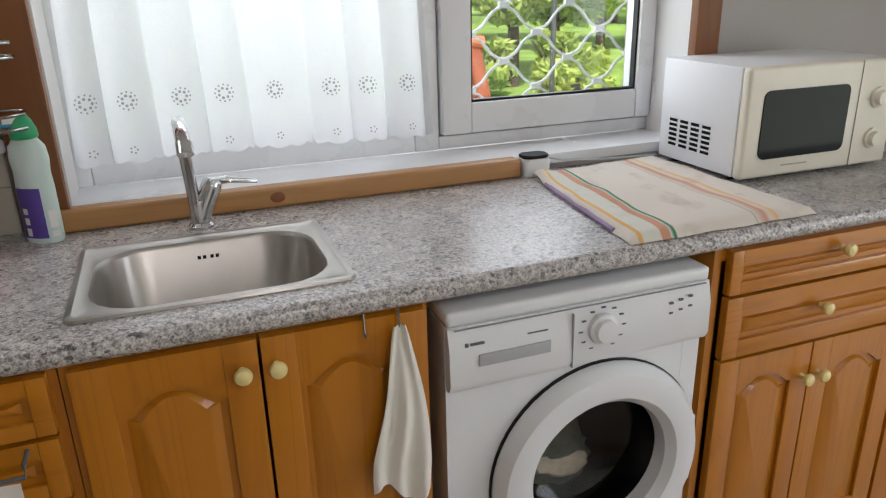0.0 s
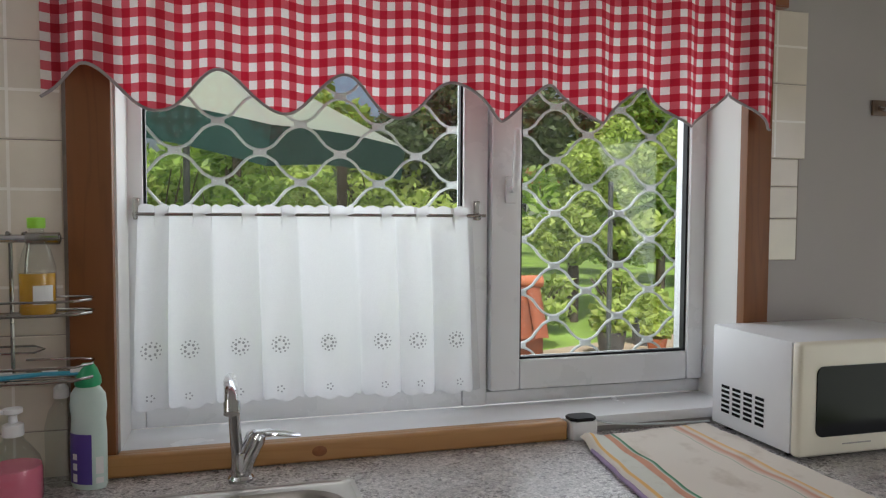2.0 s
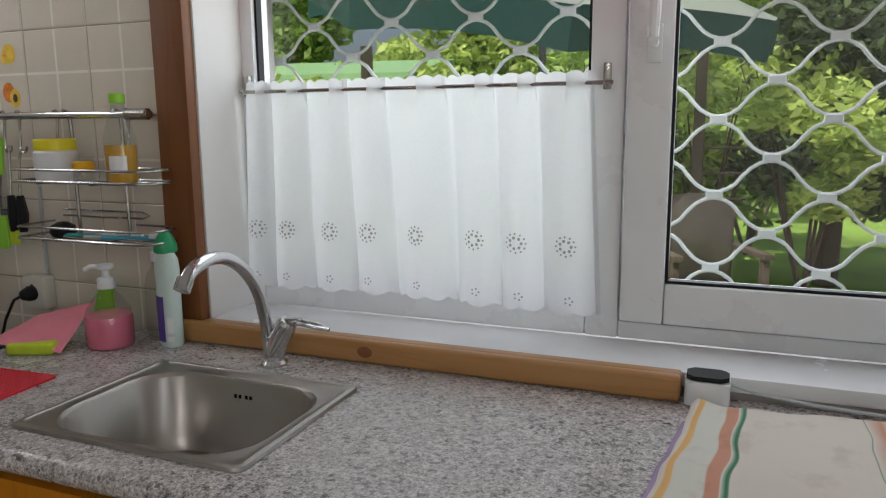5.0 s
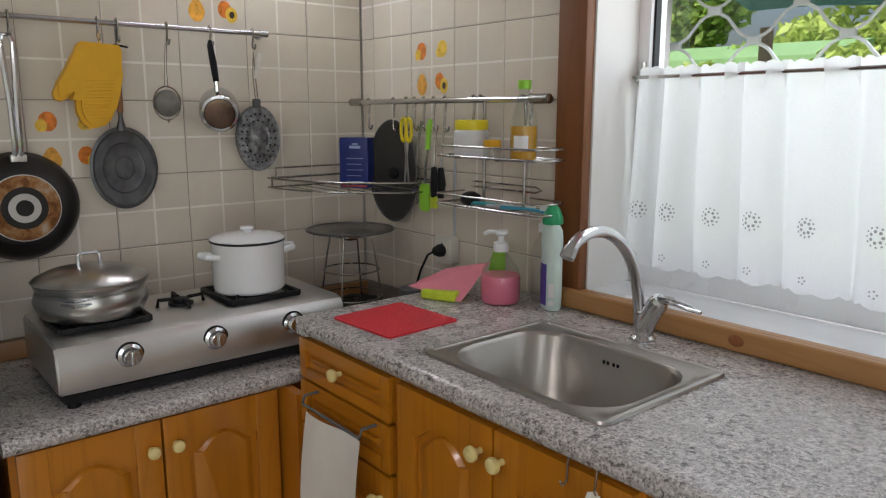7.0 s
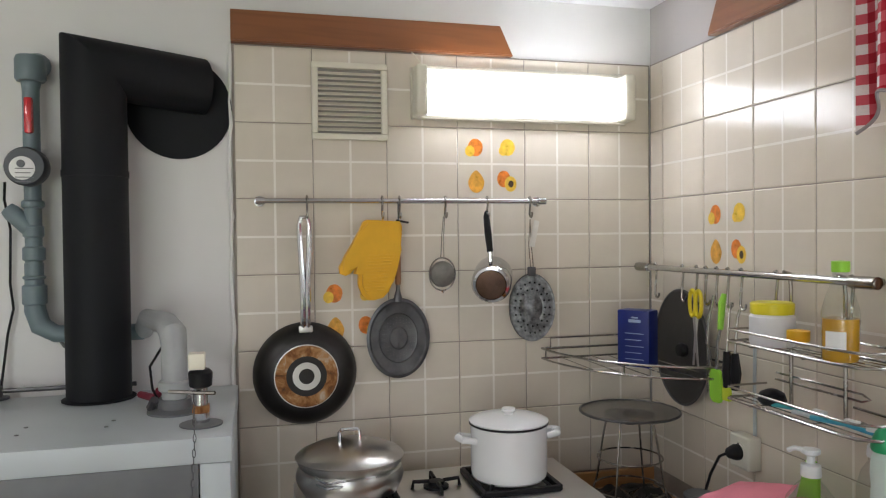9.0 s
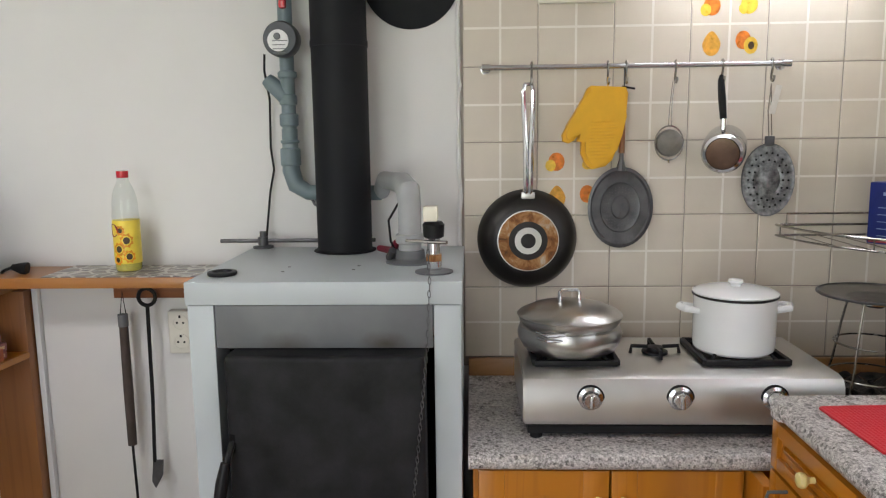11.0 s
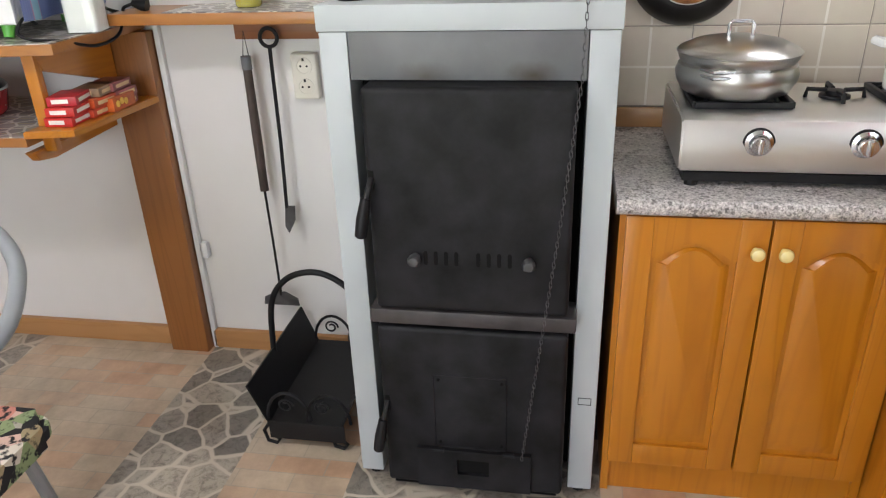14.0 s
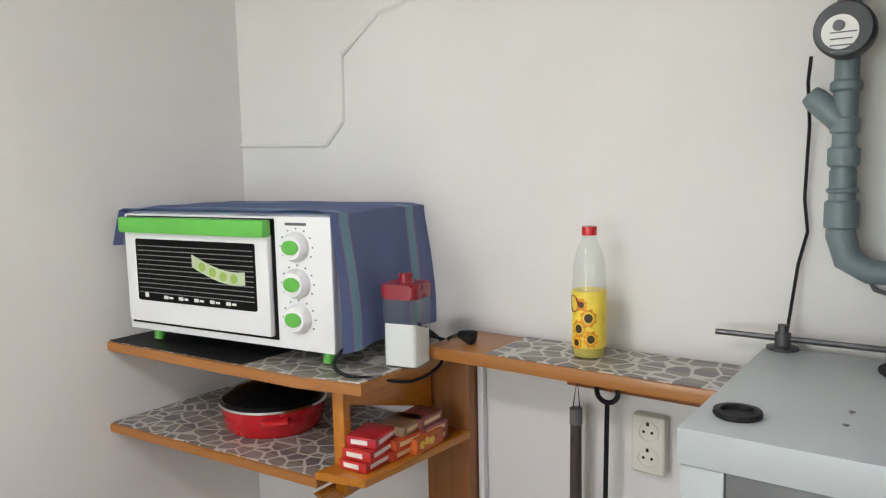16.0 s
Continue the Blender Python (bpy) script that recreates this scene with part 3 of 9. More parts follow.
# café curtain on its rod
def cafe_curtain():
    c = thing("cafe_curtain", "white cotton half curtain with eyelet embroidery", "curtain", (0, 0, 0))
    x0, x1, zt, zb, yc = 1.0, 1.80, 1.485, 1.032, 0.128
    CUR = sheer("white_cotton_voile", (0.84, 0.84, 0.85), 0.5, 0.07)

    def phase(u):
        return 2 * math.pi * (u * 8.5 + 0.30 * math.sin(5.3 * u + 0.4) + 0.10 * math.sin(17 * u))

    def f(u, v):
        # rolled pleats: the cloth doubles back on itself, more so towards the hem
        ph = phase(u) + 0.25 * math.sin(2.6 * v + 5 * u)
        k = 0.55 + 0.45 * v
        hem = 0.008 * abs(math.sin(math.pi * u * 24)) if v > 0.98 else 0.0
        top = 0.006 * abs(math.sin(math.pi * u * 26)) if v < 0.02 else 0.0
        x = x0 - 0.012 * v + (x1 - x0 + 0.045 * v) * u + (-0.0135) * k * math.sin(ph)
        y = yc + 0.019 * k * math.cos(ph) + 0.003 * math.sin(11 * u + 3 * v)
        if v < 0.12:
            # threaded over and under the rod
            y = yc + (0.010 if math.sin(ph * 1.0) > -0.35 else -0.0105) * (1 - v / 0.12) + (y - yc) * v / 0.12
        return (x, y, zt + 0.010 + top - (zt + 0.010 - zb) * v - hem + 0.006 * v * math.sin(4 * u))
    bm = sheet(bmesh.new(), f, 420, 36)
    part("cloth", bm, CUR, c, "", 60)
    EMB = surface("grey_white_eyelet", (0.34, 0.34, 0.35), 0.1, 30, 0.9)
    bm = bmesh.new()

    def dot(u, v, r):
        p = f(u, v)
        q = f(u + 0.002, v)
        d = Vector((q[0] - p[0], q[1] - p[1], 0)).normalized()
        vs = []
        for i in range(6):
            a = math.pi * i / 3
            vs.append(bm.verts.new((p[0] + d.x * r * math.cos(a), p[1] + d.y * r * math.cos(a) - 0.0016, p[2] + r * math.sin(a))))
        bm.faces.new(vs)
    crests = [u for u in (i / 1400 for i in range(20, 1390)) if math.cos(phase(u - 1 / 1400)) > -1 and math.cos(phase(u)) < math.cos(phase(u - 1 / 1400)) and math.cos(phase(u)) < math.cos(phase(u + 1 / 1400))]
    for u0 in crests:
        for v0, R, m in ((0.715, 0.019, 12), (0.715, 0.011, 7)):
            for k in range(m):
                a = 2 * math.pi * k / m
                dot(min(0.995, max(0.003, u0 + R * math.cos(a) / 1.35)), v0 + R * math.sin(a) / 0.46, 0.0024 if R > 0.015 else 0.0035)
        for k in range(5):
            a = 2 * math.pi * k / 5
            dot(min(0.995, max(0.003, u0 + 0.007 * math.cos(a) / 1.4)), 0.95 + 0.007 * math.sin(a) / 0.46, 0.0024)
    tagged(part("embroidery", bm, EMB, c, "pale grey eyelet flowers", None), kind="stuff")
    bm = bmesh.new()
    tube(bm, [(0.985, 0.1265, zt - 0.008), (1.83, 0.1265, zt - 0.008)], 0.0042, 8)
    part("rod", bm, WIRE, c, "thin metal curtain rod")
    for x in (0.99, 1.815):
        bm = bmesh.new()
        box(bm, x - 0.007, x + 0.007, 0.146, 0.162, zt - 0.02, zt + 0.03, bev=0.002)
        tube(bm, [(x, 0.15, zt - 0.008), (x, 0.128, zt - 0.016), (x, 0.117, zt - 0.006)], 0.003, 6)
        part("hook", bm, WIRE, c, "small metal rod hook")


cafe_curtain()


# red checked valance
def valance():
    v_ = thing("valance", "red and white gingham valance with a scalloped hem", "curtain", (0, 0, 0))
    x0, x1, zt = 0.848, 2.54, 2.10
    peaks = [0.93, 1.182, 1.434, 1.683, 1.918, 2.160, 2.41]

    def hem(x):
        b = 1.682 + 0.012 * (x - 0.85)
        best = min(abs(x - p) for p in peaks)
        w = 0.125
        k = max(0.0, 1 - best / w)
        s = k * k * (3 - 2 * k)
        return b + 0.086 * s

    def fold(u, z):
        k = 0.010 + 0.012 * (zt - z) / 0.4
        return -0.075 + k * math.sin(2 * math.pi * (u * 13 + 0.3 * math.sin(7 * u))) + 0.006 * math.sin(40 * u + 2)

    def f(u, v):
        x = x0 + (x1 - x0) * u
        zb = hem(x)
        z = zt - (zt - zb) * v
        return (x, fold(u, z), z)
    bm = sheet(bmesh.new(), f, 420, 16, lambda u, v: (u * 1.92, zt - (zt - hem(x0 + (x1 - x0) * u)) * v))
    part("cloth", bm, gingham(), v_, "", 60)
    bm = bmesh.new()
    tube(bm, [f(i / 300, 1.0) for i in range(301)], 0.0034, 6)
    part("hem_tape", bm, surface("grey_bias_tape", (0.33, 0.30, 0.30), 0.1, 40, 0.9), v_, "grey bias tape hem")
    bm = bmesh.new()
    tube(bm, [(0.83, -0.07, 2.105), (2.56, -0.07, 2.105)], 0.009, 8)
    for x in (0.95, 2.45):
        tube(bm, [(x, -0.07, 2.105), (x, -0.024, 2.105)], 0.006, 6)
    part("rod", bm, WIRE, v_)


valance()


# ---------------------------------------------------------------- worktops and cabinets
CT, CB = 0.93, 0.892


def worktop_main():
    bm = bmesh.new()
    x0, x1, y0, y1 = 0.60, 3.25, -0.597, 0.002
    sx0, sx1, sy0, sy1 = 1.014, 1.420, -0.508, -0.198
    # four slabs round the sink's cut-out, rounded nosing along the front
    nose = [(y0 + 0.019 - 0.019 * math.cos(radians(a)), (CT + CB) / 2 + 0.019 * math.sin(radians(a))) for a in range(-90, 91, 18)]
    prism(bm, [(p[0], p[1]) for p in nose] + [(sy0, CT), (sy0, CB)], "x", x0 + 0.012, x1)
    box(bm, x0 + 0.012, x1, sy1, y1, CB, CT)
    box(bm, x0, sx0, sy0, sy1, CB, CT)
    box(bm, sx1, x1, sy0, sy1, CB, CT)
    prism(bm, rrect(x0, x0 + 0.05, y0 + 0.002, y1, 0.012), "z", CB + 0.001, CT - 0.0006)
    return solid("worktop", bm, GRANITE, "speckled grey granite-look worktop with a rounded edge", "worktop")


worktop_main()
bm = bmesh.new()
nose = [(0.545 - 0.017 + 0.017 * math.cos(radians(a)), 0.7575 + 0.0175 * math.sin(radians(a))) for a in range(-90, 91, 18)]
bmx = [(p[0], p[1]) for p in nose] + [(0.001, 0.775), (0.001, 0.74)]
prism(bm, bmx, "y", -1.19, 0.0)
solid("worktop", bm, GRANITE, "lower speckled grey worktop under the gas hob", "worktop")
bm = bmesh.new()
box(bm, 0.0012, 0.018, -1.19, -0.001, 0.7755, 0.826, bev=0.004)
solid("wall_strip", bm, PINEY, "pine strip between tiles and worktop", "trim", kind="structure")


def arch_door(bm, x0, x1, z0, z1, t=0.02, arch=True):
    """A framed door front facing -y, its back at y = 0, with a raised field, arched at the top."""
    box(bm, x0, x1, -t + 0.010, 0, z0, z1)
    s = min(0.055, (x1 - x0) * 0.2)
    h = z1 - z0
    if h < 0.2:
        s = min(s, h * 0.28)
    xa, xb, za, zb = x0 + s, x1 - s, z0 + s, z1 - s
    yf, yb = -t, -t + 0.0098
    e = 0.0022
    box(bm, x0, xa, yf, yb, z0, z1, bev=e)
    box(bm, xb, x1, yf, yb, z0, z1, bev=e)
    box(bm, xa, xb, yf + 0.0003, yb, z0, za, bev=e)
    n = 16
    rise = min(0.045, (xb - xa) * 0.22) if arch else 0.0

    def top(u, inset=0.0):
        # flat shoulders, raised arch between
        k = min(1, max(0, (0.5 - abs(u - 0.5)) / 0.5))
        k = max(0.0, (k - 0.12) / 0.88)
        return zb - rise + rise * math.sin(math.pi / 2 * k) ** 1.0 - inset
    low = [(xa + (xb - xa) * i / n, top(i / n)) for i in range(n + 1)]
    prism(bm, low + [(xb, z1), (xa, z1)], "y", yf + 0.0003, yb, 0.0)
    g = 0.012
    field = [(xa + g, za + g), (xb - g, za + g)] + [(xb - g - (xb - xa - 2 * g) * i / n, top(1 - i / n, g)) for i in range(n + 1)]
    A = [bm.verts.new((p[0], yb - 0.0002, p[1])) for p in field]
    cx, cz = sum(p[0] for p in field) / len(field), sum(p[1] for p in field) / len(field)
    hw, hh = (xb - xa) / 2, (zb - za) / 2
    k = 0.017
    B = [bm.verts.new((cx + (p[0] - cx) * (1 - k / hw), yf + 0.001, cz + (p[1] - cz) * (1 - k / hh))) for p in field]
    m = len(field)
    for i in range(m):
        bm.faces.new((A[i], A[(i + 1) % m], B[(i + 1) % m], B[i]))
    bm.faces.new(B)
    return bm


def knob_mesh(x, y, z):
    return lathe(bmesh.new(), [(0.006, 0.0), (0.0055, -0.010), (0.009, -0.013), (0.0135, -0.018), (0.0145, -0.023), (0.0125, -0.028), (0.006, -0.031), (0.0, -0.0315)], (x, y, z), "y", 16)


def cabinet(at, rz, w, d, h, fronts, label, kick=0.10, open_side=False):
    c = thing("kitchen_cabinet", label, "cabinet", at, rz)
    for pn, dims in (("side_panel", (0, 0.018, 0, d, 0, h)), ("side_panel", (w - 0.018, w, 0, d, 0, h)),
                     ("bottom_panel", (0.018, w - 0.018, 0.031, d, kick, kick + 0.018)),
                     ("back_panel", (0.018, w - 0.018, d - 0.012, d, kick + 0.018, h)),
                     ("plinth", (0.018, w - 0.018, 0.012, 0.03, 0, kick)),
                     ("top_rail", (0.018, w - 0.018, 0.001, 0.02, h - 0.03, h))):
        bm = bmesh.new()
        box(bm, *dims)
        part(pn, bm, HONEY, c, "", None)
    for kind, x0, x1, z0, z1, kx, kz in fronts:
        bm = arch_door(bmesh.new(), x0, x1, z0, z1, arch=kind == "door")
        f = part(kind, bm, HONEY if kind == "door" else HONEYX, c)
        if kx is not None:
            part("knob", knob_mesh(kx, -0.02, kz), KNOB, f, "round pale yellow knob")
    return c


YF = -0.57
cabinet((0.605, YF, 0), 0, 0.375, 0.55, CB, [("drawer", 0.004, 0.362, 0.79, 0.885, 0.185, 0.845), ("drawer", 0.004, 0.362, 0.68, 0.783, None, 0), ("door", 0.004, 0.362, 0.105, 0.673, 0.33, 0.62)],
        "honey pine drawer cabinet with round yellow knobs")
cabinet((0.982, YF, 0), 0, 0.565, 0.55, CB, [("door", 0.012, 0.279, 0.105, 0.884, 0.252, 0.836), ("door", 0.284, 0.558, 0.105, 0.884, 0.305, 0.836)],
        "honey pine sink cabinet with two arched doors")
cabinet((2.150, YF, 0), 0, 0.56, 0.55, CB, [("drawer", 0.03, 0.556, 0.79, 0.885, 0.315, 0.854), ("drawer", 0.03, 0.556, 0.645, 0.783, 0.280, 0.728), ("door", 0.03, 0.279, 0.105, 0.638, 0.258, 0.56), ("door", 0.283, 0.556, 0.105, 0.638, 0.304, 0.56)],
        "honey pine cabinet with drawers above arched doors")
cabinet((2.712, YF, 0), 0, 0.52, 0.55, CB, [("door", 0.006, 0.256, 0.105, 0.884, 0.23, 0.836), ("door", 0.262, 0.514, 0.105, 0.884, 0.288, 0.836)],
        "honey pine cabinet under the microwave end")
cabinet((0.507, -1.18, 0), 90, 0.58, 0.49, 0.74, [("door", 0.012, 0.290, 0.105, 0.735, 0.266, 0.671), ("door", 0.295, 0.568, 0.105, 0.735, 0.319, 0.671)],
        "low honey pine cabinet with two arched doors under the hob")
bm = bmesh.new()
box(bm, 0.487, 0.505, -0.598, -0.01, 0.0, 0.74)
box(bm, 0.489, 0.603, -0.598, -0.575, 0.0, 0.74)
solid("filler_panel", bm, HONEY, "honey pine filler panel in the cabinet corner", "panel")


# ---------------------------------------------------------------- sink and tap
def sink():
    s = thing("sink", "rectangular stainless steel inset sink with one bowl", "sink", (1.217, -0.353, CT))
    def ring(hx, hy, r, z):
        return [(p[0], p[1], z) for p in rrect(-hx, hx, -hy, hy, r, 5)]
    levels = [ring(0.225, 0.176, 0.018, 0.001), ring(0.223, 0.174, 0.018, 0.006), ring(0.214, 0.165, 0.016, 0.0065), ring(0.210, 0.161, 0.016, 0.003),
              ring(0.196, 0.146, 0.088, 0.003), ring(0.190, 0.140, 0.086, -0.004), ring(0.178, 0.130, 0.082, -0.12), ring(0.162, 0.116, 0.075, -0.142), ring(0.11, 0.08, 0.05, -0.148), ring(0.03, 0.03, 0.02, -0.152)]
    # the bowl sits towards the front, leaving a ledge for the tap
    bm = bmesh.new()
    rows = []
    for i, lv in enumerate(levels):
        dy = -0.008 if i >= 4 else 0.0
        rows.append([bm.verts.new((p[0], p[1] + dy, p[2])) for p in lv])
    for A, B in zip(rows, rows[1:]):
        for k in range(len(A)):
            bm.faces.new((A[k], A[(k + 1) % len(A)], B[(k + 1) % len(A)], B[k]))
    bm.faces.new(rows[-1])
    part("bowl", bm, STEELX, s, "", 40)
    # solid bars on the bowl, coloured as the shade inside overflow slots
    bm = bmesh.new()
    for i, x in enumerate((-0.016, -0.006, 0.008, 0.018)):
        box(bm, x - 0.0032, x + 0.0032, 0.1295, 0.1335, -0.042, -0.026)
    part("overflow", bm, VOID, s, "dark overflow slots", None)
    bm = lathe(bmesh.new(), [(0.0, -0.148), (0.018, -0.148), (0.032, -0.1475), (0.036, -0.150)], (0, -0.008, 0), "z", 24)
    part("drain", bm, CHROME, s, "chrome drain strainer")


sink()


def tap():
    t_ = thing("tap", "chrome single-lever kitchen tap with an arched spout", "tap", (1.217, -0.118, CT))
    bm = bmesh.new()
    lathe(bm, [(0.026, 0.0), (0.026, 0.006), (0.021, 0.012), (0.020, 0.05), (0.019, 0.06), (0.0, 0.062)])
    part("base", bm, CHROME, t_)
    bm = bmesh.new()
    tube(bm, [(-0.002, -0.002, 0.015), (0.012, 0.0, 0.05), (0.030, 0.004, 0.085)], [0.019, 0.020, 0.021], 16)
    part("lever_body", bm, CHROME, t_)
    bm = bmesh.new()
    pts = smooth_path([(-0.006, -0.004, 0.02), (-0.010, -0.008, 0.09), (-0.014, -0.024, 0.155), (-0.017, -0.060, 0.205), (-0.018, -0.108, 0.234), (-0.018, -0.158, 0.240), (-0.016, -0.200, 0.230), (-0.015, -0.222, 0.212)], 4)
    tube(bm, pts, 0.0122, 14)
    e = Vector(pts[-1])
    tube(bm, [e + Vector((0, 0.004, 0.006)), e + Vector((0, -0.008, -0.012))], 0.0145, 14)
    part("spout", bm, CHROME, t_, "curved chrome spout")
    bm = bmesh.new()
    tube(bm, [(0.030, 0.004, 0.085), (0.036, 0.004, 0.094)], [0.021, 0.017], 16)
    # flat lever with a slot through it
    for s in (-1, 1):
        tube(bm, [(0.03, 0.004, 0.092), (0.055, 0.006 + s * 0.010, 0.093), (0.098, 0.010 + s * 0.009, 0.086), (0.120, 0.012, 0.081)], 0.0042, 8)
    tube(bm, [(0.03, 0.004, 0.092), (0.062, 0.004, 0.094)], 0.009, 8)
    part("lever", bm, CHROME, t_, "slotted chrome lever")


tap()


# ---------------------------------------------------------------- washing machine
def washing_machine():
    w = thing("washing_machine", "white front-loading washing machine with laundry inside", "washing machine", (1.572, -0.597, 0.0))
    W, D, Hh = 0.548, 0.53, 0.868
    bm = bmesh.new()
    box(bm, 0, W, 0.33, D, 0.012, Hh - 0.028)
    for a in ((0, 0.012, 0.014, Hh - 0.028), (W - 0.012, W, 0.014, Hh - 0.028), (0.012, W - 0.012, 0.014, 0.03)):
        box(bm, a[0], a[1], 0.0125, 0.33, a[2], a[3])
    # front sheet with a round opening
    n = 48
    ring, rim = [], []
    for k in range(n):
        a = 2 * math.pi * k / n
        c, s = math.cos(a), math.sin(a)
        ring.append(bm.verts.new((0.318 + 0.215 * c, 0.012, 0.475 + 0.215 * s)))
        tx = (W - 0.318 if c > 0 else 0.318) / max(abs(c), 1e-6)
        tz = (0.74 - 0.475 if s > 0 else 0.475 - 0.014) / max(abs(s), 1e-6)
        q = min(tx, tz)
        rim.append(bm.verts.new((0.318 + q * c, 0.012, 0.475 + q * s)))
    for k in range(n):
        bm.faces.new((ring[k], ring[(k + 1) % n], rim[(k + 1) % n], rim[k]))
    part("body", bm, APPL, w)
    part("front_corner", rbox(0.0, 0.04, 0.0115, 0.0135, 0.014, 0.74, bev=0), APPL, w, "", None)
    part("front_corner", rbox(W - 0.04, W, 0.0115, 0.0135, 0.014, 0.74, bev=0), APPL, w, "", None)
    part("top", rbox(0, W, 0.0, D, Hh - 0.028, Hh, bev=0.010, seg=3), APPL, w)
    # panel with rounded front
    prof = [(0.012, 0.718), (-0.004, 0.720), (-0.012, 0.735), (-0.010, 0.80), (0.0, 0.84), (0.012, 0.841)]
    bm = bmesh.new()
    prism(bm, prof, "x", 0.001, W - 0.001)
    panel = part("control_panel", bm, APPL, w)
    bm = bmesh.new()
    box(bm, 0.055, 0.195, -0.0145, -0.008, 0.765, 0.788, bev=0.002)
    part("tray_recess", bm, surface("grey_recess", (0.42, 0.43, 0.44), 0.05, 8, 0.4), panel, "grey detergent drawer handle")
    bm = bmesh.new()
    box(bm, 0.240, 0.2415, -0.0135, -0.006, 0.722, 0.83)
    box(bm, 0.012, 0.535, -0.0078, -0.004, 0.838, 0.8395)
    part("seam", bm, surface("seam_grey", (0.28, 0.29, 0.30), 0.05, 8, 0.5), panel, "", None)
    bm = lathe(bmesh.new(), [(0.030, -0.009), (0.029, -0.018), (0.022, -0.020), (0.021, -0.030), (0.0, -0.031)], (0.303, 0, 0.79), "y", 24)
    part("dial", bm, APPL, panel, "round white programme dial")
    bm = bmesh.new()
    for a in range(-150, 160, 30):
        x, z = 0.303 + 0.046 * math.sin(radians(a)), 0.79 + 0.042 * math.cos(radians(a))
        box(bm, x - 0.004, x + 0.004, -0.0122, -0.0085, z - 0.0012, z + 0.0012)
    for i in range(3):
        for j in range(2):
            box(bm, 0.45 + 0.022 * i, 0.458 + 0.022 * i, -0.0118, -0.007, 0.790 + 0.02 * j + 0.004 * i, 0.7935 + 0.02 * j + 0.004 * i)
    box(bm, 0.030, 0.036, -0.0108, -0.006, 0.806, 0.812)
    box(bm, 0.040, 0.066, -0.0108, -0.006, 0.807, 0.811)
    box(bm, 0.15, 0.19, -0.0106, -0.006, 0.808, 0.8095)
    part("print", bm, surface("grey_print", (0.12, 0.12, 0.13), 0.05, 8, 0.5), panel, "small grey printed marks", None)
    cx, cz = 0.318, 0.475
    bm = lathe(bmesh.new(), [(0.232, 0.012), (0.230, -0.008), (0.215, -0.028), (0.19, -0.034), (0.168, -0.030), (0.152, -0.012), (0.150, 0.02)], (cx, 0, cz), "y", 56, caps=False)
    dr = part("porthole_door", bm, APPL, w, "white round porthole door")
    bm = lathe(bmesh.new(), [(0.2345, 0.0122), (0.2345, 0.006), (0.2325, 0.004)], (cx, 0, cz), "y", 56, caps=False)
    part("door_gap", bm, BLACK, dr)
    bm = lathe(bmesh.new(), [(0.152, 0.0), (0.150, 0.03), (0.142, 0.09), (0.10, 0.12), (0.0, 0.125)], (cx, 0, cz), "y", 40, caps=False)
    part("glass_bowl", bm, glass("smoked_door_glass", (0.42, 0.47, 0.48), thin=True), dr, "smoky glass bowl")
    bm = lathe(bmesh.new(), [(0.205, 0.02), (0.20, 0.24), (0.18, 0.3), (0.0, 0.3)], (cx, 0, cz), "y", 40, caps=False)
    part("drum", bm, surface("dark_drum_steel", (0.16, 0.16, 0.17), 0.2, 8, 0.35, 1.0), w, "dark steel drum")
    bm = bmesh.new()
    box(bm, 0.505, 0.528, -0.030, -0.004, 0.40, 0.56, bev=0.010, seg=3)
    part("door_handle", bm, APPL, dr, "white curved door handle")
    bm = bmesh.new()
    bmesh.ops.create_icosphere(bm, subdivisions=4, radius=0.10)
    for v in bm.verts:
        k = 1 + 0.35 * noise.noise(v.co * 14) + 0.15 * noise.noise(v.co * 35)
        v.co = Vector((v.co.x * 1.15, v.co.y * 0.8, v.co.z * 0.75)) * k + Vector((cx - 0.02, 0.19, cz - 0.07))
    part("laundry", bm, surface("crumpled_beige_laundry", (0.42, 0.37, 0.29), 0.3, 20, 0.9), w, "crumpled beige laundry")
    for x in (0.06, W - 0.06):
        for y in (0.06, D - 0.06):
            part("foot", lathe(bmesh.new(), [(0.02, 0.0), (0.02, 0.014), (0.0, 0.014)], (x, y, 0), n=12), BLACK, w)


washing_machine()


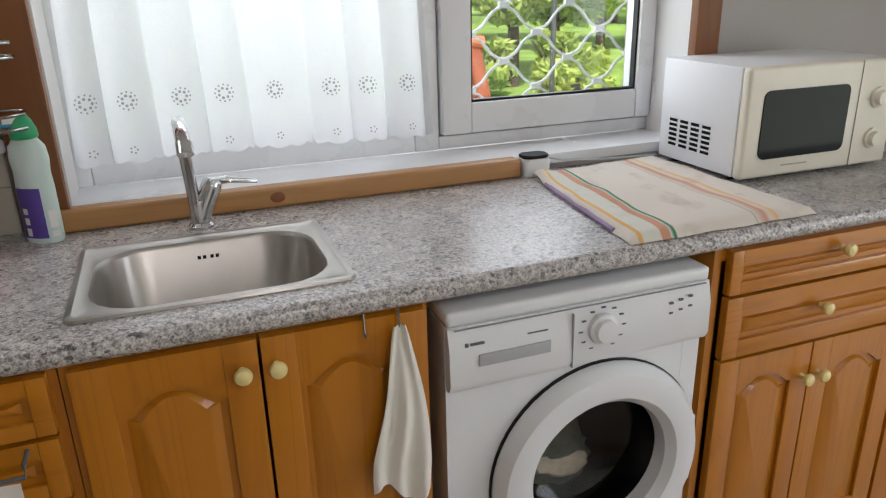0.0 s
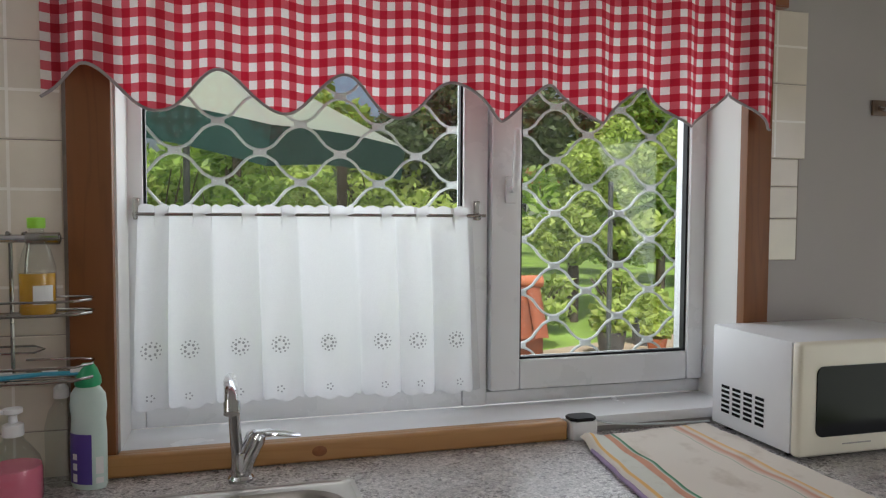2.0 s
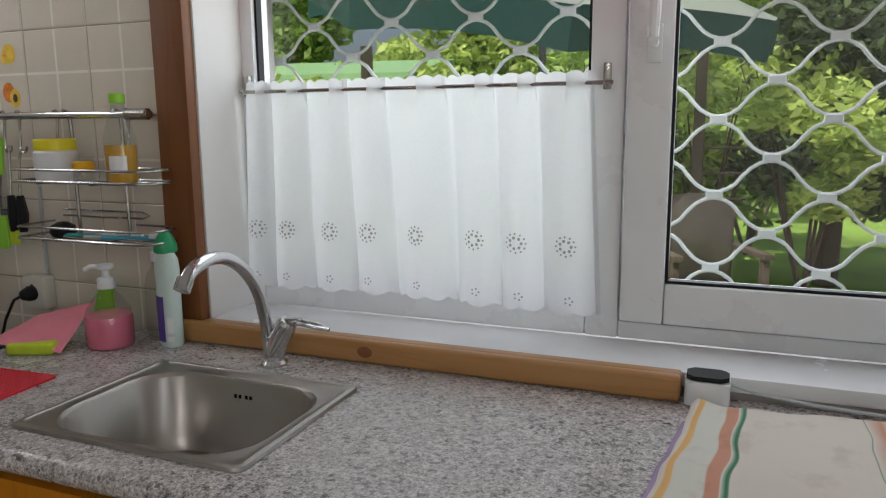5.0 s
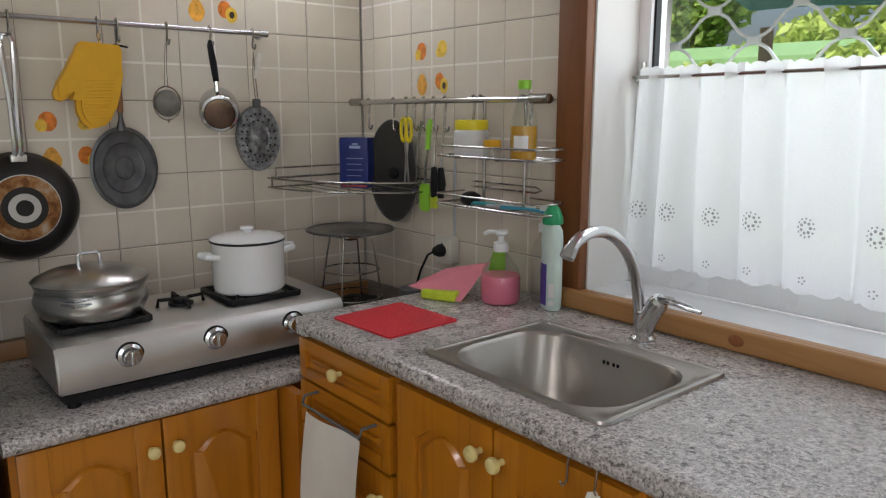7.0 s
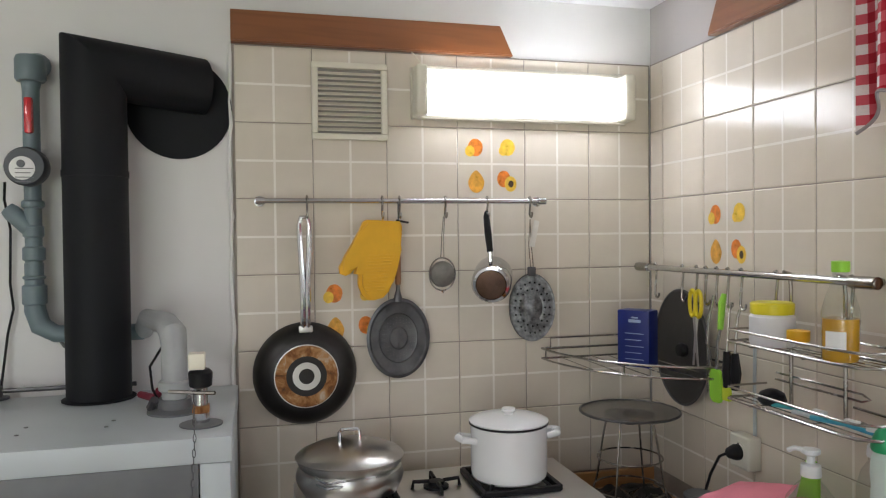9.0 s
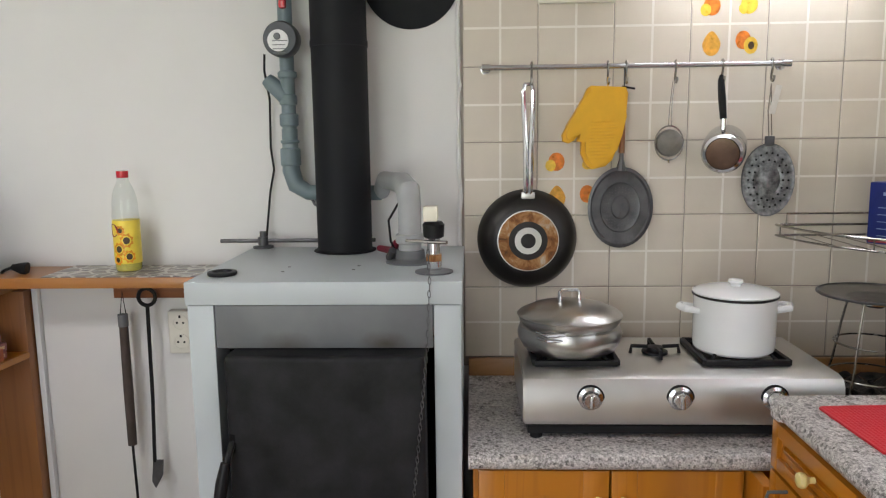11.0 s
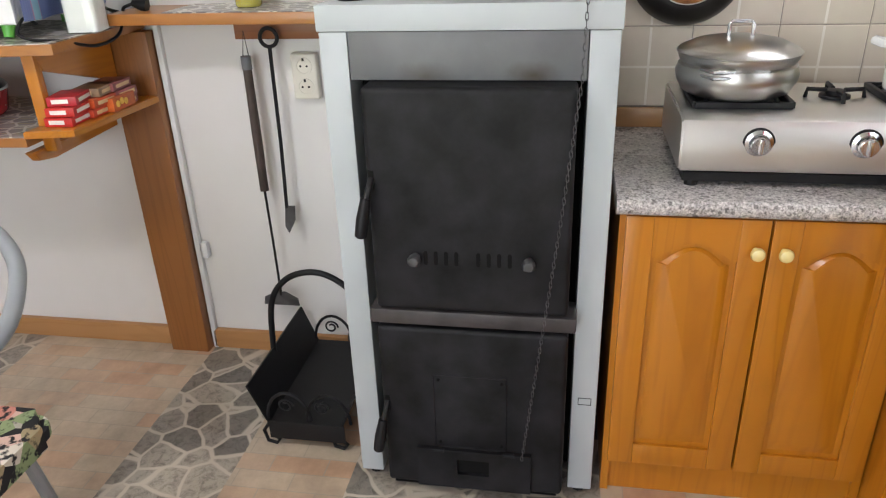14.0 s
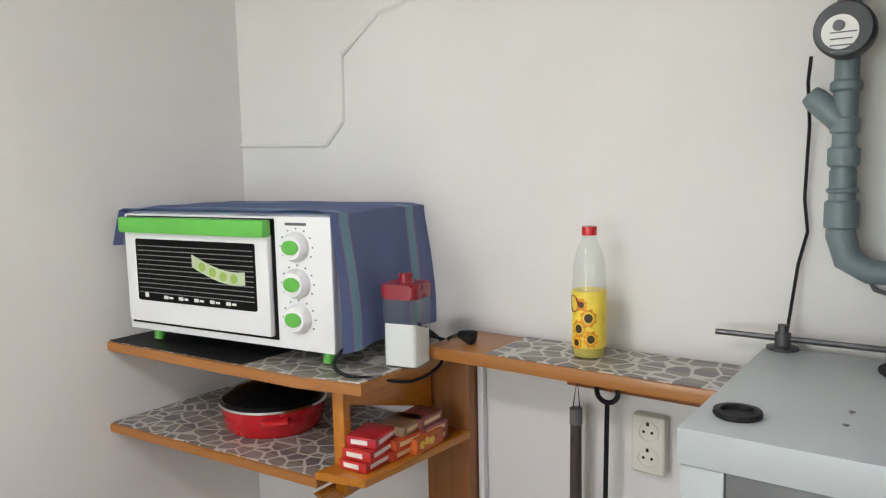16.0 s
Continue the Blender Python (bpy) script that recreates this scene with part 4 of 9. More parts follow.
# ---------------------------------------------------------------- microwave
def microwave():
    m = thing("microwave", "white microwave oven with a dark glass door", "microwave", (2.410, -0.335, CT))
    W, D, Hh = 0.46, 0.31, 0.268
    bm = bmesh.new()
    box(bm, 0, W, 0.03, D, 0.012, Hh, bev=0.006)
    part("body", bm, APPL, m)
    bm = bmesh.new()
    box(bm, 0.0, W, 0.002, 0.030, 0.010, Hh + 0.001, bev=0.010, seg=3)
    fr = part("front", bm, CREAM, m, "cream plastic front")
    bm = bmesh.new()
    prism(bm, rrect(0.045, 0.305, 0.055, 0.215, 0.018), "y", -0.001, 0.004)
    part("door_window", bm, DGLASS, fr, "dark door window")
    bm = bmesh.new()
    box(bm, 0.335, 0.3365, 0.0, 0.004, 0.012, Hh - 0.002)
    box(bm, 0.12, 0.20, 0.001, 0.004, 0.034, 0.037)
    part("seam", bm, surface("warm_grey_seam", (0.35, 0.33, 0.29), 0.05, 8, 0.5), fr, "", None)
    for z in (0.175, 0.075):
        bm = lathe(bmesh.new(), [(0.026, 0.003), (0.025, -0.004), (0.019, -0.006), (0.017, -0.018), (0.0, -0.019)], (0.40, 0, z), "y", 24)
        part("dial", bm, CREAM, fr, "round cream dial")
    # plates proud of the side, black like the shade in vent slots
    bm = bmesh.new()
    for i in range(4):
        for j in range(6):
            y = 0.255 - i * 0.042
            z = 0.052 + j * 0.0125
            box(bm, -0.0012, 0.004, y - 0.015, y + 0.015, z - 0.0036, z + 0.0036)
    part("vent_slots", bm, VOID, m, "dark vent slots", None)
    for x in (0.03, W - 0.03):
        for y in (0.06, D - 0.04):
            part("foot", lathe(bmesh.new(), [(0.012, 0.0), (0.012, 0.013), (0.0, 0.013)], (x, y, 0), n=10), BLACK, m)


microwave()


# ---------------------------------------------------------------- boiler and flue
def soot_panel():
    """Dark grey sheet with two brown smoke stains rising from its lower edge."""
    m, t, n, l, bs = nodes_of("sooty_grey_sheet")
    v = coords(t)
    base = ramp(t, noise_tex(t, v, 6, 5), [(0.3, (0.105, 0.11, 0.115)), (0.7, (0.15, 0.155, 0.16))])
    wob = noise_tex(t, v, 14, 5, 0.6)
    for y, z, ry, rz, k in ((0.415, 1.018, 0.09, 0.045, 0.85), (0.21, 1.015, 0.10, 0.050, 0.6)):
        mp = n.new("ShaderNodeMapping")
        mp.vector_type = "POINT"
        mp.inputs["Location"].default_value = (0.0, -y / ry, -z / rz)
        mp.inputs["Scale"].default_value = (0.0, 1 / ry, 1 / rz)
        c = n.new("ShaderNodeTexCoord")
        l.new(c.outputs["Object"], mp.inputs[0])
        ln = n.new("ShaderNodeVectorMath")
        ln.operation = "LENGTH"
        l.new(mp.outputs[0], ln.inputs[0])
        d = math_node(t, "ADD", ln.outputs["Value"], math_node(t, "MULTIPLY", wob, 0.7))
        f = ramp(t, d, [(0.35, (k, k, k)), (1.35, (0, 0, 0))])
        base = mixc(t, f, base, (0.045, 0.032, 0.018))
    l.new(base, bs.inputs["Base Color"])
    bs.inputs["Roughness"].default_value = 0.45
    return m


def boiler():
    b = thing("boiler", "pale grey solid-fuel boiler with two black iron doors", "boiler", (0.0, -1.775, 0.0))
    W, X0, X1, T = 0.572, 0.04, 0.535, 1.15
    bm = bmesh.new()
    box(bm, X0, X1, 0.0, 0.056, 0.018, 1.10, bev=0.003)
    box(bm, X0, X1, W - 0.056, W, 0.018, 1.10, bev=0.003)
    box(bm, X0, X0 + 0.02, 0.056, W - 0.056, 0.03, 1.10)
    part("side_panel", bm, BOIL, b)
    part("top", rbox(X0, X1 + 0.004, -0.003, W + 0.003, 1.101, T, bev=0.003), BOIL, b, "pale grey sheet-metal top")
    bm = bmesh.new()
    box(bm, X1 - 0.012, X1 - 0.001, 0.058, W - 0.058, 1.008, 1.10, bev=0.001)
    part("front_panel", bm, soot_panel(), b, "dark grey panel with soot stains")
    # its black puts the shade of the gaps round the doors into colour
    bm = bmesh.new()
    box(bm, X1 - 0.11, X1 - 0.08, 0.058, W - 0.058, 0.03, 1.007)
    part("fire_body", bm, VOID, b, "fire chamber front, black for the shade in the door gaps")

    def door(z0, z1, yl, yr, xf):
        bm = bmesh.new()
        box(bm, X1 - 0.022, xf, yl, yr, z0, z1, bev=0.013, seg=4)
        return part("iron_door", bm, IRON, b, "black iron door")
    d1 = door(0.526, 1.006, 0.088, 0.499, 0.588)
    d2 = door(0.034, 0.476, 0.082, 0.502, 0.582)
    part("cross_bar", rbox(X1 - 0.03, 0.586, 0.071, 0.517, 0.486, 0.522, bev=0.006), surface("heat_worn_iron", (0.045, 0.04, 0.04), 0.4, 12, 0.45), b, "heat-worn iron cross bar")
    # air slots aren't cut: black solids on the door carry their shade
    for y0 in (0.198, 0.308):
        for i in range(4):
            y = y0 + i * 0.0215
            bm = bmesh.new()
            prism(bm, rrect(y, y + 0.0085, 0.636, 0.668, 0.0042, 4), "x", 0.580, 0.5886)
            part("air_slot", bm, VOID, d1, "dark air slot", None)
    for y in (0.181, 0.416):
        part("stud", lathe(bmesh.new(), [(0.010, 0.586), (0.009, 0.596), (0.013, 0.600), (0.014, 0.608), (0.010, 0.616), (0.0, 0.618)], (0, y, 0.653), "x", 16), surface("worn_grey_stud", (0.06, 0.06, 0.062), 0.3, 20, 0.4), d1, "worn round stud")
    for dd, y, z, x in ((d1, 0.098, 0.812, 0.588), (d2, 0.094, 0.262, 0.582)):
        part("latch_slot", rbox(x - 0.006, x + 0.0008, y - 0.006, y + 0.006, z - 0.012, z + 0.028, bev=0), VOID, dd, "", None)
        bm = bmesh.new()
        tube(bm, [(x - 0.004, y, z + 0.01), (x + 0.016, y, z), (x + 0.030, y - 0.006, z - 0.028)], 0.007, 10)
        tube(bm, [(x + 0.030, y - 0.006, z - 0.020), (x + 0.040, y - 0.012, z - 0.06), (x + 0.044, y - 0.018, z - 0.096), (x + 0.044, y - 0.0185, z - 0.099)], [0.010, 0.0135, 0.0125, 0.009], 14)
        part("handle", bm, BLACK, dd, "black turned door handle")
    # pressed frame on the lower door, its rivets, ash flap
    bm = bmesh.new()
    for a, c, e, g in ((0.203, 0.372, 0.355, 0.358), (0.203, 0.372, 0.152, 0.155), (0.203, 0.206, 0.155, 0.355), (0.369, 0.372, 0.155, 0.355)):
        box(bm, 0.5805, 0.584, a, c, e, g, bev=0.001, seg=1)
    part("pressed_frame", bm, IRON, d2)
    for y, z in ((0.216, 0.343), (0.36, 0.343), (0.216, 0.167), (0.36, 0.167)):
        part("rivet", lathe(bmesh.new(), [(0.004, 0.580), (0.0035, 0.5845), (0.0, 0.585)], (0, y, z), "x", 8), VOID, d2)
    bm = bmesh.new()
    for a in ((0.160, 0.256, 0.040, 0.152), (0.331, 0.429, 0.040, 0.152), (0.256, 0.331, 0.126, 0.152), (0.256, 0.331, 0.040, 0.082)):
        box(bm, 0.580, 0.594, *a)
    fl = part("ash_flap", bm, IRON, b, "black ash flap with a square hole")
    part("ash_hole", rbox(0.579, 0.5845, 0.256, 0.331, 0.082, 0.126, bev=0), VOID, fl, "", None)
    part("flap_hinge", tube(bmesh.new(), [(0.592, 0.200, 0.150), (0.592, 0.225, 0.150)], 0.0055, 8), IRON, fl)
    part("flap_hinge", tube(bmesh.new(), [(0.592, 0.365, 0.150), (0.592, 0.390, 0.150)], 0.0055, 8), IRON, fl)
    bm = bmesh.new()
    box(bm, X1 - 0.03, 0.552, 0.09, 0.49, 0.004, 0.034)
    part("ash_box", bm, VOID, b)
    bm = bmesh.new()
    for a, c, e, g in ((0.533, 0.563, 0.268, 0.2695), (0.533, 0.563, 0.286, 0.2875), (0.533, 0.5345, 0.2695, 0.286), (0.5615, 0.563, 0.2695, 0.286)):
        box(bm, X1 - 0.002, X1 + 0.0008, a - 0.003, c - 0.003, e, g)
    part("label_outline", bm, BLACK, b, "small black outlined label", None)
    for y in (0.03, W - 0.03):
        for x in (X0 + 0.03, X1 - 0.03):
            part("foot", lathe(bmesh.new(), [(0.018, 0.0), (0.018, 0.02), (0.0, 0.02)], (x, y, 0), n=10), BLACK, b)


boiler()


def flue():
    f = thing("flue_pipe", "matt black stove pipe elbowed into the wall", "flue pipe", (0.0, 0.0, 1.15))
    x, y, r = 0.112, -1.512, 0.071
    bm = bmesh.new()
    lathe(bm, [(r + 0.010, 0.0015), (r + 0.010, 0.004), (r, 0.006), (r, 0.52), (r + 0.002, 0.52), (r + 0.002, 0.535), (r, 0.535), (r, 0.70)], (x, y, 0), n=36)
    part("pipe", bm, FLUE, f)
    # mitred elbow
    d = Vector((-0.10, 0.215, -0.012)).normalized()
    top = Vector((x, y, 0.775))
    u = d.cross(Vector((0, 0, 1))).normalized()
    bm = bmesh.new()
    n = 36
    rows = []
    for c, kind in ((Vector((x, y, 0.70)), 0), (top, 1), (top + d * 0.19, 2), (top + d * 0.26, 3)):
        row = []
        for k in range(n):
            a = 2 * math.pi * k / n
            side, fwd = math.cos(a), math.sin(a)
            h = Vector((d.x, d.y, 0)).normalized()
            if kind == 0:
                p = c + u * (r * side) + h * (r * fwd)
            elif kind == 1:
                p = c + u * (r * side) + (h - Vector((0, 0, 1))) * (r * fwd)
            else:
                p = c + u * (r * side) - Vector((0, 0, 1)) * (r * fwd)
            row.append(bm.verts.new(p))
        rows.append(row)
    for A, B in zip(rows, rows[1:]):
        for k in range(n):
            bm.faces.new((A[k], A[(k + 1) % n], B[(k + 1) % n], B[k]))
    part("elbow", bm, FLUE, f, "", 25)
    bm = lathe(bmesh.new(), [(0.02, -0.006), (0.130, -0.006), (0.130, 0.0), (0.10, 0.008), (0.02, 0.010)], (-0.001, -1.336, 0.708), "x", 40)
    part("wall_rosette", bm, FLUE, f, "black round wall rosette")


flue()


# ---------------------------------------------------------------- gas hob
def hob():
    h = thing("gas_hob", "stainless steel three-burner table-top gas hob", "gas hob", (0.0, 0.0, 0.775))
    y0, y1 = -1.068, -0.368
    prof = [(0.12, 0.03), (0.438, 0.03), (0.452, 0.034), (0.456, 0.044), (0.448, 0.118), (0.438, 0.134), (0.42, 0.14), (0.12, 0.14)]
    bm = bmesh.new()
    prism(bm, prof, "y", y0, y1, 0.004)
    part("body", bm, STEEL, h)
    bm = bmesh.new()
    box(bm, 0.14, 0.45, y0 + 0.01, y1 - 0.01, 0.012, 0.03)
    part("underside", bm, BLACK, h)
    for x in (0.15, 0.435):
        for y in (y0 + 0.03, y1 - 0.03):
            part("foot", lathe(bmesh.new(), [(0.014, 0.0), (0.014, 0.013), (0.0, 0.013)], (x, y, 0), n=10), BLACK, h)
    for y in (-0.92, -0.724, -0.52):
        bm = lathe(bmesh.new(), [(0.027, -0.004), (0.027, 0.004), (0.020, 0.007), (0.018, 0.022), (0.016, 0.024), (0.0, 0.024)], (0.449, y, 0.093), "x", 24)
        k = part("knob", bm, CHROME, h, "round chrome control knob")
        bm = bmesh.new()
        box(bm, 0.472, 0.480, y - 0.004, y + 0.004, 0.078, 0.108, bev=0.002)
        part("grip", bm, CHROME, k)
        bm = lathe(bmesh.new(), [(0.031, -0.002), (0.031, 0.001), (0.027, 0.002)], (0.4495, y, 0.093), "x", 24)
        part("bezel", bm, BLACK, k)
    for y, s, x in ((-0.94, 1.0, 0.27), (-0.735, 0.62, 0.26), (-0.55, 1.0, 0.27)):
        bm = bmesh.new()
        lathe(bm, [(0.05 * s, 0.0), (0.05 * s, 0.006), (0.032 * s, 0.008), (0.032 * s, 0.016), (0.0, 0.018)], (x, y, 0.14), n=20)
        part("burner", bm, BLACK, h)
        bm = bmesh.new()
        R = 0.095 * s
        if s > 0.9:
            for a in (-R, R):
                box(bm, x + a - 0.006, x + a + 0.006, y - R, y + R, 0.140, 0.154, bev=0.002)
                box(bm, x - R, x + R, y + a - 0.006, y + a + 0.006, 0.140, 0.154, bev=0.002)
        for k in range(4):
            an = radians(45 + 90 * k if s > 0.9 else 90 * k)
            d = Vector((math.cos(an), math.sin(an), 0))
            p = Vector((x, y, 0.14))
            tube(bm, [p + d * R * (1.2 if s > 0.9 else 1.0), p + d * R * 0.95 + Vector((0, 0, 0.018)), p + d * R * 0.3 + Vector((0, 0, 0.016))], 0.005, 6)
        part("pan_support", bm, BLACK, h, "black cast pan support")


hob()


# ---------------------------------------------------------------- on the tiled hob wall
YELLOW = surface("yellow_silicone", (0.78, 0.42, 0.012), 0.06, 20, 0.55, 0, 60, 0.1)
PANBLK = surface("worn_black_nonstick", (0.018, 0.016, 0.015), 0.4, 12, 0.34, 0.2, 120, 0.08)
ALU = surface("dull_grey_aluminium", (0.11, 0.11, 0.115), 0.3, 25, 0.42, 0.7, 140, 0.15)


def scorched():
    """Steel burnt brown and black in patches."""
    m, t, n, l, bs = nodes_of("scorched_brown_metal")
    v = coords(t)
    a = noise_tex(t, v, 26, 5, 0.65, 0.6)
    col = ramp(t, a, [(0.30, (0.03, 0.02, 0.014)), (0.43, (0.22, 0.085, 0.022)), (0.55, (0.40, 0.21, 0.085)), (0.68, (0.50, 0.44, 0.36))])
    l.new(col, bs.inputs["Base Color"])
    bs.inputs["Metallic"].default_value = 0.55
    bs.inputs["Roughness"].default_value = 0.38
    bump(t, bs, noise_tex(t, v, 120, 3), 0.1)
    return m


SCORCH = scorched()
MESH = surface("fine_grey_wire_mesh", (0.23, 0.22, 0.20), 0.15, 60, 0.5, 0.5, 900, 0.6)
ORANGE = surface("printed_orange_fruit", (0.78, 0.22, 0.03), 0.35, 60, 0.3, 0, 100, 0)
YFRUIT = surface("printed_yellow_fruit", (0.85, 0.55, 0.06), 0.2, 60, 0.3, 0, 100, 0)
BFRUIT = surface("printed_amber_pear", (0.72, 0.36, 0.05), 0.25, 60, 0.3, 0, 100, 0)
DSTONE = surface("printed_dark_fruit_stone", (0.06, 0.035, 0.015), 0.3, 60, 0.4, 0, 100, 0)
RED = surface("glossy_red", (0.55, 0.012, 0.02), 0.08, 12, 0.25, 0, 60, 0.0, 0.4)
GREEN = surface("lime_green_plastic", (0.28, 0.62, 0.04), 0.06, 12, 0.4, 0, 60, 0.0)
LIME = surface("lime_sponge", (0.50, 0.62, 0.03), 0.1, 30, 0.8, 0, 200, 0.4)
MINT = surface("pale_mint_plastic", (0.60, 0.73, 0.68), 0.05, 12, 0.35, 0, 60, 0.0)
PURPLE = surface("violet_label", (0.09, 0.06, 0.30), 0.1, 12, 0.4, 0, 60, 0.0)
NAVY = surface("navy_blue_card", (0.010, 0.022, 0.17), 0.15, 12, 0.35, 0, 60, 0.0)
PAPERW = surface("white_paper_print", (0.78, 0.78, 0.76), 0.04, 20, 0.6, 0, 80, 0.0)
DWOOD = wood("turned_handle_wood", (0.33, 0.15, 0.06), (0.2, 0.08, 0.03), "z", 0.5, 0.1)
CLOTHW = surface("off_white_cotton_cloth", (0.78, 0.75, 0.68), 0.05, 9, 0.95, 0, 350, 0.12)
CLEAR = glass("clear_plastic", (0.93, 0.95, 0.94), thin=True)
OIL = glass("golden_cooking_oil", (0.85, 0.50, 0.06), 0.05, 1.4)
OILS = surface("golden_oil", (0.62, 0.33, 0.03), 0.06, 10, 0.12, 0, 60, 0.0)
PINKS = surface("pink_liquid_soap", (0.80, 0.20, 0.30), 0.06, 10, 0.2, 0, 60, 0.0)
POTST = surface("satin_pot_steel", (0.46, 0.45, 0.43), 0.05, 6, 0.3, 1.0, 150, 0.0)
SOCK = surface("ivory_socket_plastic", (0.68, 0.66, 0.58), 0.03, 10, 0.35, 0, 60, 0.0)


def s_hook(x, y, z, length=0.06, axis="x"):
    """A hook hung over a bar at (x, y, z), hanging down."""
    bm = bmesh.new()
    r = 0.008
    L = length
    pts = [(-r, 0.004), (-r * 0.7, 0.010), (0, 0.012), (r * 0.8, 0.006), (r * 0.5, -0.012), (0.0, -L * 0.5), (-r * 0.3, -L + 0.010), (0.002, -L + 0.002), (0.010, -L), (0.017, -L + 0.006), (0.018, -L + 0.014)]
    P = [((x + a, y, z + b) if axis == "x" else (x, y - a, z + b)) for a, b in pts]
    tube(bm, P, 0.0032, 6)
    return solid("s_hook", bm, WIRE, "small chrome hook on the wall rail", "hook", group="rail hooks")


def wall_rail():
    r = thing("hanging_rail", "chrome kitchen rail screwed to the tiled wall", "rail", (0, 0, 0))
    bm = bmesh.new()
    tube(bm, [(0.042, -1.139, 1.62), (0.042, -0.366, 1.62)], 0.007, 12)
    part("bar", bm, CHROME, r)
    for y in (-1.139, -0.366):
        bm = bmesh.new()
        tube(bm, [(0.042, y - 0.011, 1.62), (0.042, y + 0.011, 1.62)], 0.010, 12)
        tube(bm, [(0.042, y, 1.62), (0.001, y, 1.62)], 0.007, 10)
        lathe(bm, [(0.014, 0.001), (0.014, 0.005), (0.0, 0.006)], (0, y, 1.62), "x", 14)
        part("bracket", bm, CHROME, r)
    for y in (-1.02, -0.822, -0.775, -0.648, -0.528, -0.402):
        s_hook(0.042, y, 1.62, 0.045)


wall_rail()


def frying_pan():
    p = thing("frying_pan", "black frying pan with a scorched base hung on the rail", "frying pan", (0.03, -1.028, 1.165))
    bm = bmesh.new()
    # base faces the room
    lathe(bm, [(0.134, -0.022), (0.136, -0.020), (0.133, -0.010), (0.120, 0.012), (0.095, 0.026), (0.086, 0.028), (0.0, 0.028)], (0, 0, 0), "x", 48)
    part("pan", bm, PANBLK, p)
    for r0, r1, m, h in ((0.052, 0.080, SCORCH, 0.0295), (0.036, 0.052, PANBLK, 0.0302), (0.020, 0.036, STEEL, 0.0309), (0.0, 0.020, PANBLK, 0.0316)):
        bm = lathe(bmesh.new(), [(r1, 0.026), (r1, h), (max(r0 - 0.001, 0.0), h)], (0, 0, 0), "x", 40)
        part("base_ring", bm, m, p, "scorched ring of the base" if m is SCORCH else "")
    bm = lathe(bmesh.new(), [(0.0825, 0.026), (0.0825, 0.0285), (0.0785, 0.0290)], (0, 0, 0), "x", 40)
    part("base_ring", bm, STEEL, p)
    bm = bmesh.new()
    for s in (-1, 1):
        tube(bm, [(0.012, s * 0.006, 0.118), (0.022, s * 0.006, 0.15), (0.022, s * 0.007, 0.25), (0.016, s * 0.012, 0.355), (0.013, s * 0.013, 0.395)], [0.008, 0.0075, 0.0075, 0.0075, 0.006], 8)
    tube(bm, [(0.013, -0.013, 0.395), (0.012, -0.008, 0.412), (0.012, 0.008, 0.412), (0.013, 0.013, 0.395)], 0.006, 8)
    part("handle", bm, CHROME, p, "hollow steel handle")
    bm = bmesh.new()
    box(bm, 0.006, 0.022, -0.018, 0.018, 0.112, 0.13, bev=0.004)
    part("rivet_plate", bm, STEEL, p)


frying_pan()


def mitt():
    m = thing("oven_mitt", "yellow silicone oven mitt hung from the rail", "oven mitt", (0.045, -0.84, 1.36))
    out = [(-0.010, -0.004), (0.014, 0.002), (0.030, 0.018), (0.042, 0.045), (0.054, 0.085), (0.064, 0.13), (0.068, 0.19), (0.062, 0.205), (-0.026, 0.210), (-0.036, 0.203), (-0.048, 0.176), (-0.068, 0.140), (-0.088, 0.108), (-0.100, 0.084), (-0.098, 0.068), (-0.084, 0.062), (-0.070, 0.070), (-0.054, 0.086), (-0.043, 0.096), (-0.050, 0.066), (-0.050, 0.036), (-0.040, 0.010), (-0.026, -0.002)]
    bm = prism(bmesh.new(), out, "x", -0.020, 0.024, 0.010)
    part("glove", bm, YELLOW, m, "", 50)
    bm = bmesh.new()
    for i in range(12):
        z = 0.022 + i * 0.0085
        tube(bm, [(0.0238, -0.034 + 0.0005 * i, z), (0.0244, 0.016 + 0.0026 * i, z + 0.002)], 0.0016, 5)
    part("grip_ribs", bm, YELLOW, m)
    bm = bmesh.new()
    tube(bm, [(0.0, 0.018, 0.205), (0.0, 0.018, 0.232)], 0.002, 6)
    part("loop", bm, YELLOW, m)


mitt()


